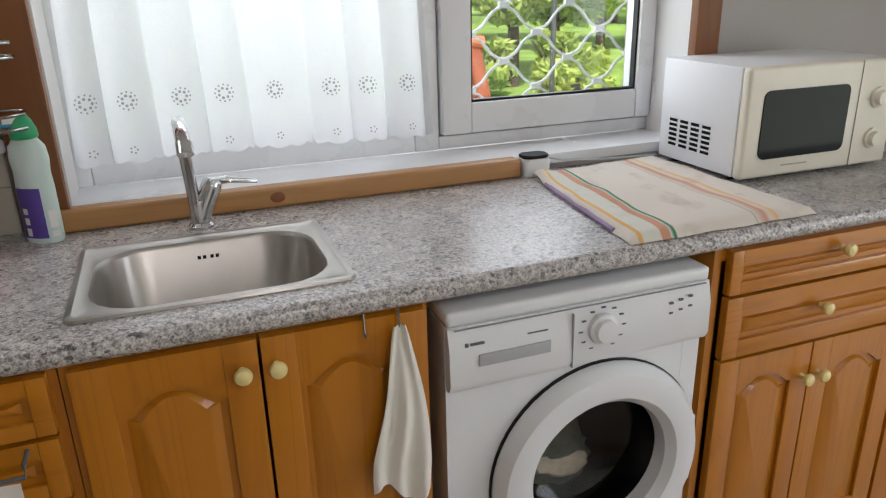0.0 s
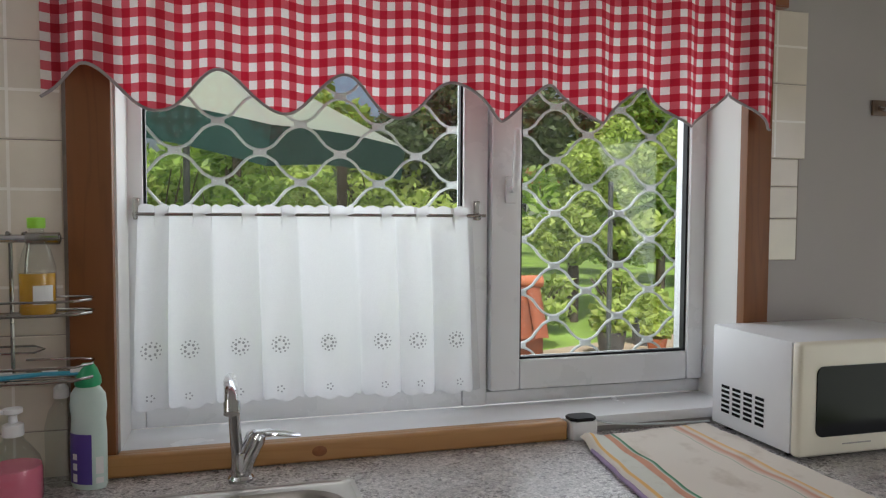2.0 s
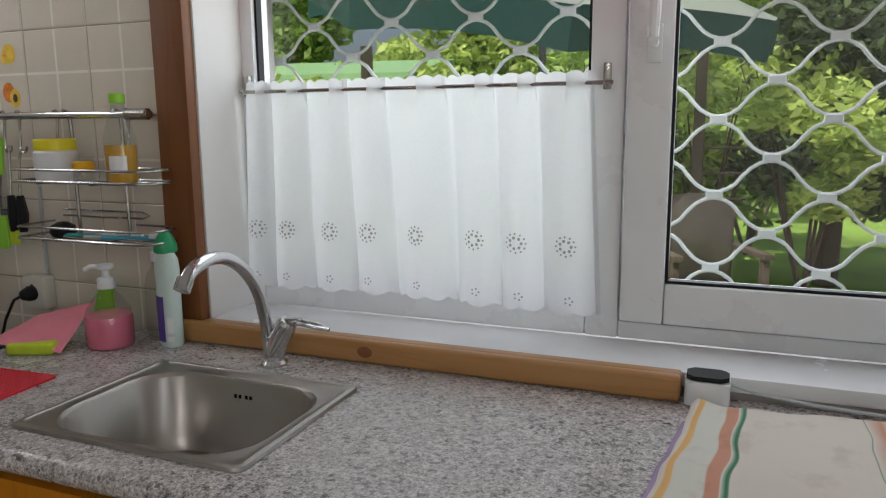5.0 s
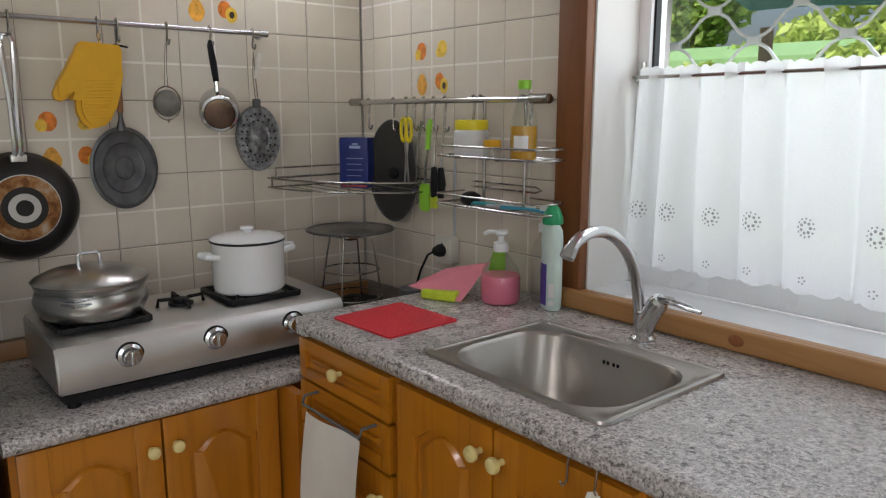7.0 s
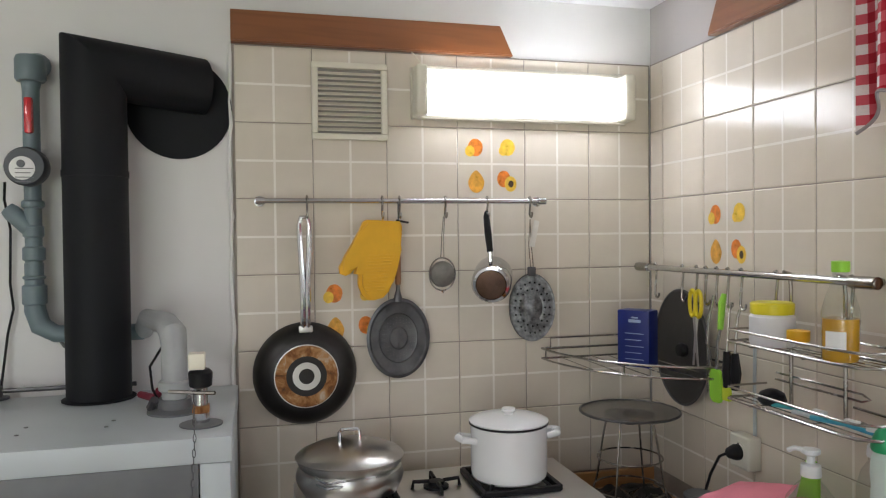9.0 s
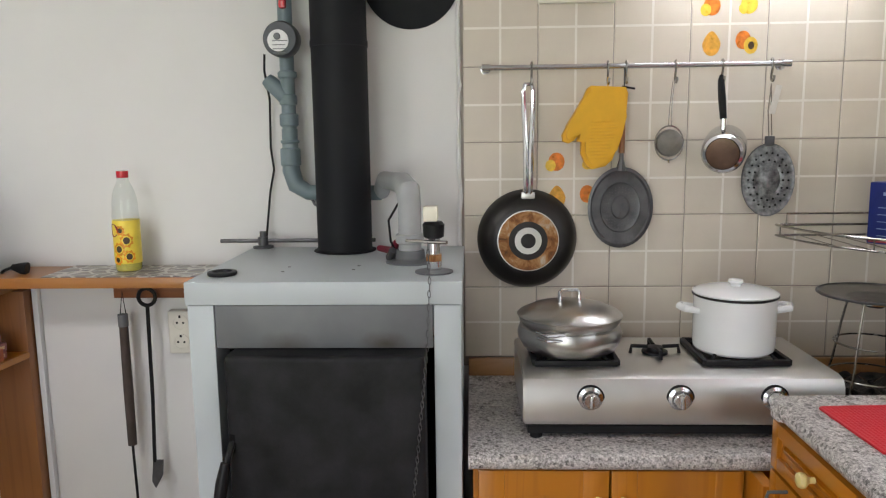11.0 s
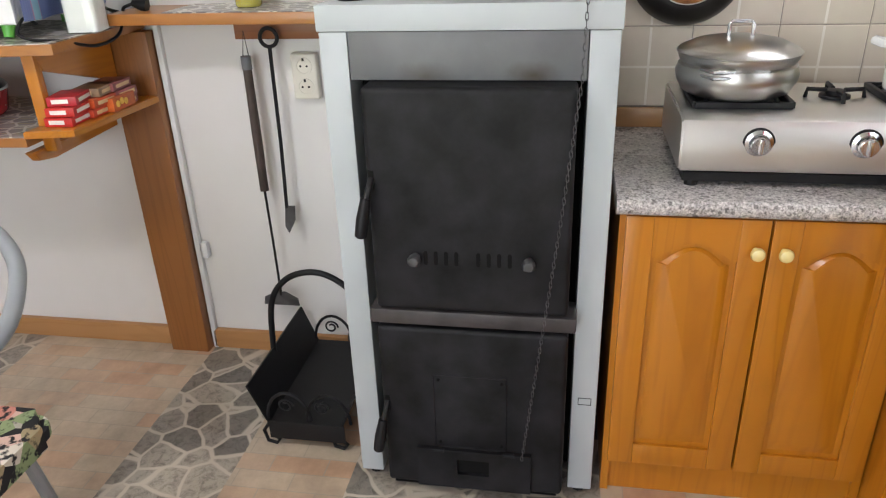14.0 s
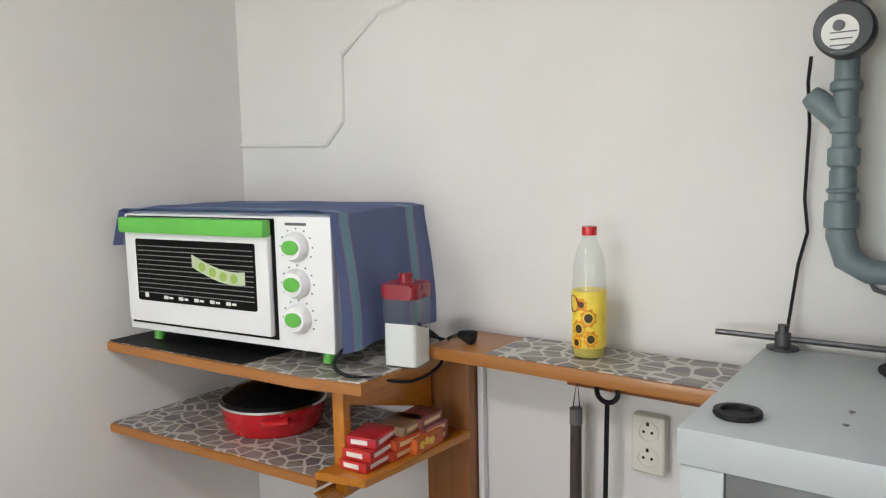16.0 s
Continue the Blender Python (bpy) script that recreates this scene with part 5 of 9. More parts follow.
def crepe_pan():
    p = thing("crepe_pan", "dark dimpled flat pan with a wooden handle on the rail", "pan", (0.025, -0.78, 1.25))
    bm = lathe(bmesh.new(), [(0.0, -0.004), (0.098, -0.004), (0.108, 0.004), (0.109, 0.008), (0.100, 0.010), (0.094, 0.006), (0.068, 0.006), (0.065, 0.009), (0.058, 0.007), (0.032, 0.007), (0.028, 0.010), (0.0, 0.011)], (0, 0, 0), "x", 44, 0.80, 1.0)
    part("plate", bm, ALU, p)
    bm = bmesh.new()
    for ring, n in ((0.042, 22), (0.049, 26), (0.055, 30)):
        for k in range(n):
            a = 2 * math.pi * k / n
            bmesh.ops.create_cone(bm, cap_ends=True, segments=5, radius1=0.0018, radius2=0.0008, depth=0.002,
                                  matrix=pose(0.0078, ring * 0.8 * math.cos(a), ring * math.sin(a), 0, 90, 0))
    d = part("dimples", bm, ALU, p, "", None)
    tagged(d, kind="stuff")
    bm = bmesh.new()
    tube(bm, [(0.004, 0, 0.10), (0.008, 0, 0.13), (0.008, 0, 0.15)], [0.014, 0.006, 0.0055], 8)
    tube(bm, [(0.008, 0.001, 0.24), (0.008, 0.003, 0.30), (0.012, 0.002, 0.365)], [0.0035, 0.002, 0.002], 6)
    part("shank", bm, ALU, p)
    part("handle", tube(bmesh.new(), [(0.008, 0, 0.145), (0.008, 0, 0.20), (0.008, 0.001, 0.245)], [0.008, 0.0085, 0.007], 10), DWOOD, p, "worn wooden handle")
    bm = bmesh.new()
    tube(bm, [(0.012, -0.004, 0.318), (0.014, 0.03, 0.312)], 0.003, 6)
    part("hook_wire", bm, BLACK, p)


crepe_pan()


def strainer():
    s = thing("tea_strainer", "small round wire-mesh strainer hung on the rail", "strainer", (0.03, -0.655, 1.42))
    bm = lathe(bmesh.new(), [(0.036, 0.0), (0.033, 0.010), (0.02, 0.018), (0.0, 0.021)], (0, 0, 0), "x", 24)
    part("mesh_bowl", bm, MESH, s, "fine grey mesh bowl")
    bm = tube(bmesh.new(), [(0.0, 0.037 * math.cos(a * math.pi / 14), 0.045 * math.sin(a * math.pi / 14)) for a in range(28)], 0.002, 6, closed=True)
    tube(bm, [(0.0, 0.0, -0.044), (0.002, 0.0, -0.052)], 0.003, 6)
    part("rim", bm, WIRE, s)
    bm = bmesh.new()
    tube(bm, [(0.0, -0.004, 0.044), (0.004, -0.002, 0.10), (0.010, 0.002, 0.158), (0.010, 0.006, 0.158), (0.004, 0.003, 0.10), (0.0, 0.005, 0.044)], 0.0013, 5)
    part("wire_handle", bm, WIRE, s)


strainer()


def saucepan():
    s = thing("saucepan", "small steel saucepan with a black handle on the rail", "saucepan", (0.07, -0.525, 1.40))
    # bowl lies on its side, its base to the room and to the right
    m = pose(0, 0, 0, 0, 12, -22)
    bm = lathe(bmesh.new(), [(0.052, -0.062), (0.0545, -0.062), (0.0545, -0.05), (0.054, 0.028), (0.049, 0.038), (0.042, 0.040), (0.040, 0.038), (0.0, 0.038)], (0, 0, 0), "x", 36)
    bm.transform(m)
    part("bowl", bm, CHROME, s, "", 40)
    bm = lathe(bmesh.new(), [(0.041, 0.0385), (0.040, 0.0415), (0.030, 0.0425), (0.0, 0.0425)], (0, 0, 0), "x", 36)
    bm.transform(m)
    part("base", bm, surface("heat_tinted_steel", (0.12, 0.08, 0.06), 0.6, 12, 0.22, 1.0), s, "brown heat-tinted base")
    bm = bmesh.new()
    tube(bm, [(0.0, -0.004, 0.048), (0.004, -0.006, 0.085)], [0.008, 0.006], 8)
    part("ferrule", bm, CHROME, s)
    bm = tube(bmesh.new(), [(0.004, -0.006, 0.08), (0.0, -0.010, 0.13), (-0.02, -0.008, 0.178), (-0.024, -0.006, 0.192)], [0.0085, 0.010, 0.0085, 0.005], 10)
    part("handle", bm, BLACK, s, "black plastic handle")


saucepan()


def flame_tamer():
    s = thing("flame_tamer", "round perforated metal plate with a white tag on the rail", "hob plate", (0.035, -0.395, 1.32))
    prof = [(0.0, -0.004), (0.086, -0.004), (0.092, 0.0), (0.090, 0.006), (0.078, 0.004), (0.060, 0.009), (0.040, 0.006), (0.030, 0.010), (0.0, 0.012)]
    bm = lathe(bmesh.new(), prof, (0, 0, 0), "x", 36, 0.72, 1.05)
    bm.transform(pose(0, 0, 0, 0, 0, -14))
    part("plate", bm, surface("scuffed_grey_metal", (0.15, 0.15, 0.155), 0.75, 60, 0.42, 0.7, 90, 0.3), s)
    bm = bmesh.new()
    for ring, n in ((0.068, 22), (0.050, 16)):
        for k in range(n):
            a = 2 * math.pi * k / n
            bmesh.ops.create_cone(bm, cap_ends=True, segments=6, radius1=0.003, radius2=0.003, depth=0.0015,
                                  matrix=pose(0, 0, 0, 0, 0, -14) @ pose(0.0085, ring * 0.72 * math.cos(a), ring * 1.05 * math.sin(a), 0, 90, 0))
    tagged(part("holes", bm, VOID, s, "", None), kind="stuff")
    part("clip", rbox(-0.006, 0.008, -0.012, 0.010, 0.088, 0.115, bev=0.003), ALU, s)
    bm = bmesh.new()
    tube(bm, [(0.002, -0.004, 0.115), (0.004, -0.010, 0.18), (0.006, -0.006, 0.25)], 0.0014, 5)
    tube(bm, [(0.002, 0.004, 0.115), (0.004, -0.002, 0.18), (0.006, -0.006, 0.25)], 0.0014, 5)
    part("wire_loop", bm, WIRE, s)
    bm = bmesh.new()
    box(bm, 0.006, 0.010, -0.008, 0.008, 0, 0.075, bev=0.002)
    bm.transform(pose(0.0, -0.002, 0.172, -12, 0, 0))
    part("tag", bm, surface("white_wood_tag", (0.75, 0.72, 0.66), 0.1, 30, 0.6), s, "white hanging tag")


flame_tamer()


def wall_vent():
    v = thing("wall_vent", "white louvred ventilation grille on the tiles", "vent", (0.0, -1.002, 1.785))
    bm = bmesh.new()
    w, h = 0.202, 0.205
    for a in ((0, w, 0, 0.016), (0, w, h - 0.016, h), (0, 0.016, 0.016, h - 0.016), (w - 0.016, w, 0.016, h - 0.016)):
        box(bm, 0.001, 0.018, a[0], a[1], a[2], a[3], bev=0.003)
    part("frame", bm, CREAM, v)
    part("backing", rbox(0.001, 0.004, 0.016, w - 0.016, 0.016, h - 0.016, bev=0), surface("shaded_vent_grey", (0.30, 0.28, 0.25), 0.1, 10, 0.6), v, "", None)
    for k in range(12):
        z = 0.022 + k * 0.0136
        bm = bmesh.new()
        prism(bm, [(0.004, z + 0.008), (0.016, z), (0.0172, z + 0.0014), (0.0055, z + 0.0098)], "y", 0.016, w - 0.016)
        part("slat", bm, CREAM, v)


wall_vent()


def strip_lamp():
    l_ = thing("fluorescent_lamp", "lit two-tube fluorescent wall lamp with a clear cover", "lamp", (0.0, -0.735, 1.845))
    w, h = 0.645, 0.142
    part("base", rbox(0.001, 0.03, 0, w, 0, h, bev=0.006), CREAM, l_)
    for y in (0.0, w - 0.035):
        part("end_cap", rbox(0.03, 0.085, y, y + 0.035, 0.004, h - 0.004, bev=0.012, seg=3), CREAM, l_)
    T = glow("lit_tube", (0.94, 0.97, 1.0), 15.0)
    for z in (0.042, 0.100):
        bm = tube(bmesh.new(), [(0.062, 0.038, z), (0.062, w - 0.038, z)], 0.014, 14)
        part("tube", bm, T, l_, "glowing white tube")
    part("reflector", rbox(0.031, 0.034, 0.036, w - 0.036, 0.008, h - 0.008, bev=0), WHITE, l_, "", None)
    bm = bmesh.new()
    prof = [(0.03, 0.002)] + [(0.055 + 0.042 * math.sin(radians(a)), h / 2 - (h / 2 - 0.002) * math.cos(radians(a))) for a in range(10, 171, 16)] + [(0.03, h - 0.002)]
    A = [[bm.verts.new((p[0], y, p[1])) for p in prof] for y in (0.034, w - 0.034)]
    for i in range(len(prof) - 1):
        bm.faces.new((A[0][i], A[1][i], A[1][i + 1], A[0][i + 1]))
    c = part("cover", bm, glass("clear_lamp_cover", (0.97, 0.97, 0.96), thin=True), l_, "clear plastic cover")
    c.visible_shadow = False
    bm = bmesh.new()
    tube(bm, [(0.004, 0.04, h), (0.003, 0.02, h + 0.03), (0.004, 0.0, h + 0.05)], 0.0022, 6)
    part("cable", bm, CREAM, l_)


strip_lamp()


def fruit_set(y, z, wall):
    """Four printed fruits on a tile: apple, lemon, pear, peach halves."""
    f = thing("fruit_decal", "printed fruit motifs on a cream wall tile", "tile decor", (0, 0, 0), group="fruit tiles")

    def blob(du, dz, rw, rh, m, lift, pear=False):
        bm = bmesh.new()
        vs = []
        for i in range(18):
            a = 2 * math.pi * i / 18
            k = 1.0 - (0.38 * max(0, math.sin(a)) if pear else 0.0)
            u, w = y + du + rw * k * math.cos(a), z + dz + rh * math.sin(a)
            vs.append(bm.verts.new((0.0008 + lift, u, w) if wall == "west" else (u, -0.0008 - lift, w)))
        bm.faces.new(vs)
        part("motif", bm, m, f, "", None)
    blob(-0.048, 0.046, 0.022, 0.025, ORANGE, 0.0)
    blob(-0.064, 0.036, 0.014, 0.016, YFRUIT, 0.0004)
    blob(0.048, 0.048, 0.022, 0.024, YFRUIT, 0.0)
    blob(0.035, 0.038, 0.014, 0.014, YFRUIT, 0.0004)
    blob(-0.046, -0.050, 0.024, 0.032, BFRUIT, 0.0, True)
    blob(0.036, -0.042, 0.020, 0.024, ORANGE, 0.0)
    blob(0.056, -0.056, 0.018, 0.022, YFRUIT, 0.0004)
    blob(0.057, -0.056, 0.008, 0.010, DSTONE, 0.0008)


fruit_set(-0.50, 1.727, "west")
fruit_set(-0.90, 1.327, "west")
fruit_set(0.370, 1.527, "north")


# ---------------------------------------------------------------- pots on the hob
def steel_pot():
    p = thing("steel_pot", "round-bellied stainless steel pot with a lid", "pot", (0.275, -0.945, 0.930))
    bm = lathe(bmesh.new(), [(0.0, 0.0), (0.095, 0.0), (0.110, 0.008), (0.122, 0.03), (0.125, 0.045), (0.120, 0.062), (0.114, 0.066), (0.120, 0.074), (0.122, 0.082), (0.122, 0.085), (0.0, 0.085)], n=40)
    part("body", bm, POTST, p)
    bm = lathe(bmesh.new(), [(0.124, 0.084), (0.126, 0.088), (0.120, 0.094), (0.09, 0.108), (0.05, 0.116), (0.0, 0.118)], n=40)
    lid = part("lid", bm, POTST, p, "domed steel lid")
    bm = tube(bmesh.new(), [(0, -0.024, 0.112), (0, -0.024, 0.14), (0, -0.019, 0.146), (0, 0.019, 0.146), (0, 0.024, 0.14), (0, 0.024, 0.112)], 0.0042, 8)
    part("lid_handle", bm, CHROME, lid)
    for s in (-1, 1):
        bm = bmesh.new()
        for dz in (0.052, 0.064):
            tube(bm, [(0.113, s * 0.052 - 0.02, dz), (0.138, s * 0.03 - 0.03 * s, dz), (0.113, -s * 0.002 - 0.035 * s, dz)], 0.0035, 6)
        bm.transform(pose(0, 0, 0, 0, 0, -28 if s > 0 else 152))
        part("side_handle", bm, CHROME, p)


steel_pot()


def white_pot():
    p = thing("enamel_pot", "white enamel pot with a dark rim and lid", "pot", (0.272, -0.552, 0.930))
    bm = lathe(bmesh.new(), [(0.0, 0.0), (0.086, 0.0), (0.092, 0.006), (0.094, 0.02), (0.094, 0.132), (0.0, 0.132)], n=40)
    part("body", bm, WHITE, p)
    part("rim", lathe(bmesh.new(), [(0.094, 0.130), (0.0985, 0.1325), (0.0985, 0.1365), (0.094, 0.138)], n=40), BLACK, p, "black enamel rim")
    bm = lathe(bmesh.new(), [(0.097, 0.137), (0.098, 0.140), (0.085, 0.146), (0.04, 0.152), (0.0, 0.154)], n=40)
    lid = part("lid", bm, WHITE, p, "flat white enamel lid")
    bm = lathe(bmesh.new(), [(0.012, 0.152), (0.012, 0.157), (0.018, 0.163), (0.016, 0.169), (0.0, 0.171)], n=18)
    part("lid_knob", bm, WHITE, lid)
    for s in (-1, 1):
        bm = tube(bmesh.new(), [(0.022, s * 0.09, 0.098), (0.020, s * 0.122, 0.103), (0.0, s * 0.130, 0.105), (-0.020, s * 0.122, 0.103), (-0.022, s * 0.09, 0.098)], [0.008, 0.009, 0.009, 0.009, 0.008], 10)
        part("side_handle", bm, WHITE, p)


white_pot()


# ---------------------------------------------------------------- corner: wire shelves, stand, rail
def corner_shelf():
    c = thing("corner_shelf", "quarter-round chrome wire shelf in the tiled corner", "wire shelf", (0, 0, 0))
    RX, RY, z = 0.42, 0.345, 1.170
    for zz, r in ((z, 0.0028), (z + 0.028, 0.0034)):
        pts = [(0.012, -RY, zz)] + [(0.012 + RX * math.sin(radians(a)), -0.012 - RY * math.cos(radians(a)), zz) for a in range(0, 91, 9)] + [(0.014, -0.014, zz)]
        part("rim", tube(bmesh.new(), pts, r, 7, closed=True), WIRE, c)
    for k in range(1, 7):
        d = RY * k / 7.2
        x1 = 0.012 + RX * math.sqrt(max(1 - (d / RY) ** 2, 0))
        part("wire", tube(bmesh.new(), [(0.013, -0.012 - d, z), (x1, -0.012 - d, z)], 0.0014, 5), WIRE, c)
    for x, y in ((0.012, -RY), (0.012 + RX * 0.7071, -0.012 - RY * 0.7071), (RX, -0.03), (0.012, -0.10)):
        part("post", tube(bmesh.new(), [(x, y, z), (x, y, z + 0.028)], 0.002, 5), WIRE, c)
    # square back loop against the wall
    part("back_loop", tube(bmesh.new(), [(0.012, -0.33, z + 0.028), (0.012, -0.33, z + 0.058), (0.012, -0.06, z + 0.058), (0.012, -0.06, z + 0.028)], 0.0028, 6), WIRE, c)


corner_shelf()


def coffee_box():
    b = thing("coffee_packet", "navy blue coffee packet on the corner wire shelf", "packet", (0.215, -0.165, 1.1728), 35)
    part("packet", rbox(-0.045, 0.045, -0.028, 0.028, 0.0, 0.150, bev=0.004), NAVY, b)
    INK = surface("pale_blue_print", (0.35, 0.45, 0.65), 0.1, 20, 0.5)
    bars = [(-0.012, 0.022, 0.118, 0.126), (-0.004, 0.014, 0.129, 0.133)] + [(-0.022, 0.03 - 0.006 * (k % 2), 0.088 - k * 0.017, 0.0895 - k * 0.017) for k in range(5)]
    for x0, x1, z0, z1 in bars:
        part("print_bar", rbox(x0, x1, -0.0292, -0.0275, z0, z1, bev=0), INK, b, "", None)
    bm = bmesh.new()
    box(bm, -0.0462, -0.0445, -0.012, 0.010, 0.062, 0.095)
    part("side_label", bm, PAPERW, b, "", None)
    bm = bmesh.new()
    box(bm, -0.04, 0.04, -0.0292, -0.0275, 0.004, 0.010)
    part("base_stripe", bm, surface("dull_red_print", (0.35, 0.05, 0.05), 0.1, 20, 0.5), b, "", None)


coffee_box()


def pot_stand():
    s = thing("wire_stand", "round chrome wire stand with a mesh splatter guard", "wire stand", (0.165, -0.163, 0.7875))
    T = 0.252

    def hoop(r, z, w):
        return tube(bmesh.new(), [(r * math.cos(a * math.pi / 24), r * math.sin(a * math.pi / 24), z) for a in range(48)], w, 6, closed=True)
    part("top_ring", hoop(0.134, T, 0.0034), ALU, s)
    bm = lathe(bmesh.new(), [(0.0, T + 0.0015), (0.06, T + 0.001), (0.132, T)], n=40)
    part("splatter_mesh", bm, sheer("grey_wire_gauze", (0.24, 0.22, 0.19), 0.2, 0.45), s, "fine grey wire gauze")
    part("knob", lathe(bmesh.new(), [(0.0, T - 0.034), (0.02, T - 0.034), (0.022, T - 0.016), (0.016, T - 0.002), (0.0, T - 0.002)], n=18), BLACK, s, "black knob hanging under the gauze")
    part("inner_ring", lathe(bmesh.new(), [(0.062, T - 0.020), (0.066, T - 0.020), (0.067, T - 0.008), (0.062, T - 0.008)], n=32), CHROME, s, "bright steel inner ring")
    for zz, r in ((0.125, 0.088), (0.040, 0.098)):
        part("lower_ring", hoop(r, zz, 0.0026), WIRE, s)
    for k in range(4):
        a = radians(40 + 90 * k)
        c, n = math.cos(a), math.sin(a)
        part("leg", tube(bmesh.new(), [(0.064 * c, 0.064 * n, T - 0.012), (0.078 * c, 0.078 * n, 0.17), (0.096 * c, 0.096 * n, 0.06), (0.112 * c, 0.112 * n, 0.003)], 0.003, 6), WIRE, s)
    t_ = thing("baking_tray", "dark tray with black plastic and a wooden rim", "tray", (0.16, -0.17, 0.7752))
    part("rim", rbox(-0.125, 0.145, -0.15, 0.150, 0.0, 0.012, bev=0.004), PINEX, t_, "worn wooden board")
    bm = sheet(bmesh.new(), lambda u, v: (-0.105 + 0.225 * u, -0.13 + 0.255 * v, 0.0125 + 0.030 * abs(noise.noise(Vector((u * 5, v * 5, 1)))) + 0.010 * abs(noise.noise(Vector((u * 14, v * 14, 4))))), 26, 26)
    part("black_bag", bm, surface("crumpled_black_plastic", (0.012, 0.012, 0.014), 0.3, 20, 0.22), t_, "crumpled shiny black plastic bag", 60)


pot_stand()
b_ = thing("steel_tin", "small brushed steel tin with a grey lid", "tin", (0.42, -0.115, 0.7752))
part("body", lathe(bmesh.new(), [(0.0, 0.0), (0.036, 0.0), (0.037, 0.003), (0.037, 0.095), (0.0, 0.095)], n=28), STEEL, b_)
part("lid", lathe(bmesh.new(), [(0.038, 0.095), (0.0385, 0.098), (0.0385, 0.115), (0.034, 0.119), (0.0, 0.121)], n=28), BOILD, b_, "dark grey lid")


def window_rail():
    r = thing("hanging_rail", "chrome utensil rail beside the window", "rail", (0, 0, 0))
    z, y = 1.428, -0.042
    part("bar", tube(bmesh.new(), [(0.02, y, z), (0.872, y, z)], 0.0085, 12), CHROME, r)
    for x in (0.03, 0.84):
        bm = tube(bmesh.new(), [(x - 0.03, y, z), (x + 0.03, y, z)], 0.0125, 12)
        tube(bm, [(x, y, z), (x, -0.001, z)], 0.008, 8)
        part("bracket", bm, WIRE, r)
    for x in (0.10, 0.235, 0.30, 0.34, 0.385, 0.43, 0.48, 0.60, 0.81):
        s_hook(x, y, z, 0.085, "x")


window_rail()


def splatter_screen():
    s = thing("splatter_screen", "large round dark mesh splatter screen on a hook", "splatter screen", (0.214, -0.034, 1.216))
    bm = lathe(bmesh.new(), [(0.0, 0.001), (0.153, 0.001), (0.153, -0.001), (0.0, -0.001)], (0, 0, 0), "y", 44, 1.0, 0.80)
    part("gauze", bm, surface("dark_wire_gauze", (0.055, 0.052, 0.05), 0.2, 30, 0.5, 0.4, 900, 0.6), s)
    bm = tube(bmesh.new(), [(0.155 * math.cos(a * math.pi / 22), 0, 0.155 * math.sin(a * math.pi / 22)) for a in range(44)], 0.004, 6, closed=True)
    for v in bm.verts:
        v.co.x *= 0.80
    part("rim", bm, ALU, s)
    part("knob", lathe(bmesh.new(), [(0.018, -0.002), (0.02, -0.010), (0.016, -0.020), (0.0, -0.022)], (0.02, 0, -0.005), "y", 16), BLACK, s)


splatter_screen()


def utensils():
    s = thing("scissors", "kitchen scissors with yellow handles on a hook", "scissors", (0.325, -0.062, 1.26))
    for k in (-1, 1):
        bm = tube(bmesh.new(), [(k * 0.013 + 0.013 * math.cos(a * math.pi / 8), 0, 0.085 + 0.034 * math.sin(a * math.pi / 8)) for a in range(16)], 0.005, 7, closed=True)
        part("handle", bm, surface("yellow_plastic", (0.75, 0.60, 0.02), 0.05, 10, 0.4), s, "yellow loop handle")
        bm = bmesh.new()
        prism(bm, [(k * 0.004 - 0.006, 0.05), (k * 0.004 + 0.006, 0.05), (-k * 0.012 + 0.003, -0.075), (-k * 0.012 - 0.003, -0.075)], "y", k * 0.0012 - 0.001, k * 0.0012 + 0.001)
        part("blade", bm, STEEL, s)
    s = thing("spatula", "green silicone spatula on a hook", "spatula", (0.43, -0.075, 1.165))
    part("blade", prism(bmesh.new(), rrect(-0.022, 0.022, -0.05, 0.03, 0.012), "y", -0.004, 0.004, 0.002), GREEN, s)
    part("stem", tube(bmesh.new(), [(0, 0, 0.028), (0, 0.004, 0.09), (-0.004, 0.014, 0.13)], 0.004, 8), WIRE, s)
    part("handle", tube(bmesh.new(), [(-0.004, 0.014, 0.125), (-0.008, 0.022, 0.19), (-0.01, 0.03, 0.21)], [0.007, 0.009, 0.007], 8), GREEN, s)
    for x, ln, nm in ((0.475, 0.10, "knife"), (0.505, 0.085, "peeler")):
        s = thing(nm, "small kitchen tool with a black handle on a hook", "kitchen tool", (x, -0.078, 1.20))
        part("handle", tube(bmesh.new(), [(0, 0, -0.04), (0.003, 0, 0.0), (0, 0, 0.045)], [0.009, 0.013, 0.008], 8), BLACK, s, "black moulded handle")
        part("shank", tube(bmesh.new(), [(0, 0, 0.04), (-0.004, 0.01, 0.04 + ln), (-0.006, 0.018, 0.06 + ln)], 0.003, 6), WIRE, s)
        if nm == "knife":
            part("tip", rbox(-0.012, 0.012, -0.006, 0.006, -0.072, -0.038, bev=0.004), LIME, s, "lime green tip")
    s = thing("whisk", "thin chrome whisk on a hook", "whisk", (0.385, -0.07, 1.25))
    bm = bmesh.new()
    for k in range(5):
        a = math.pi * k / 5
        tube(bm, [(0.012 * math.cos(a) * math.sin(t), 0.012 * math.sin(a) * math.sin(t), -0.06 + 0.06 * (1 + math.cos(t)) / 1.0 - 0.06) for t in [math.pi * i / 8 for i in range(9)]], 0.0009, 4)
    part("wires", bm, WIRE, s)
    part("handle", tube(bmesh.new(), [(0, 0, 0.0), (0, 0.005, 0.06), (0, 0.02, 0.12)], 0.004, 8), WIRE, s)


utensils()


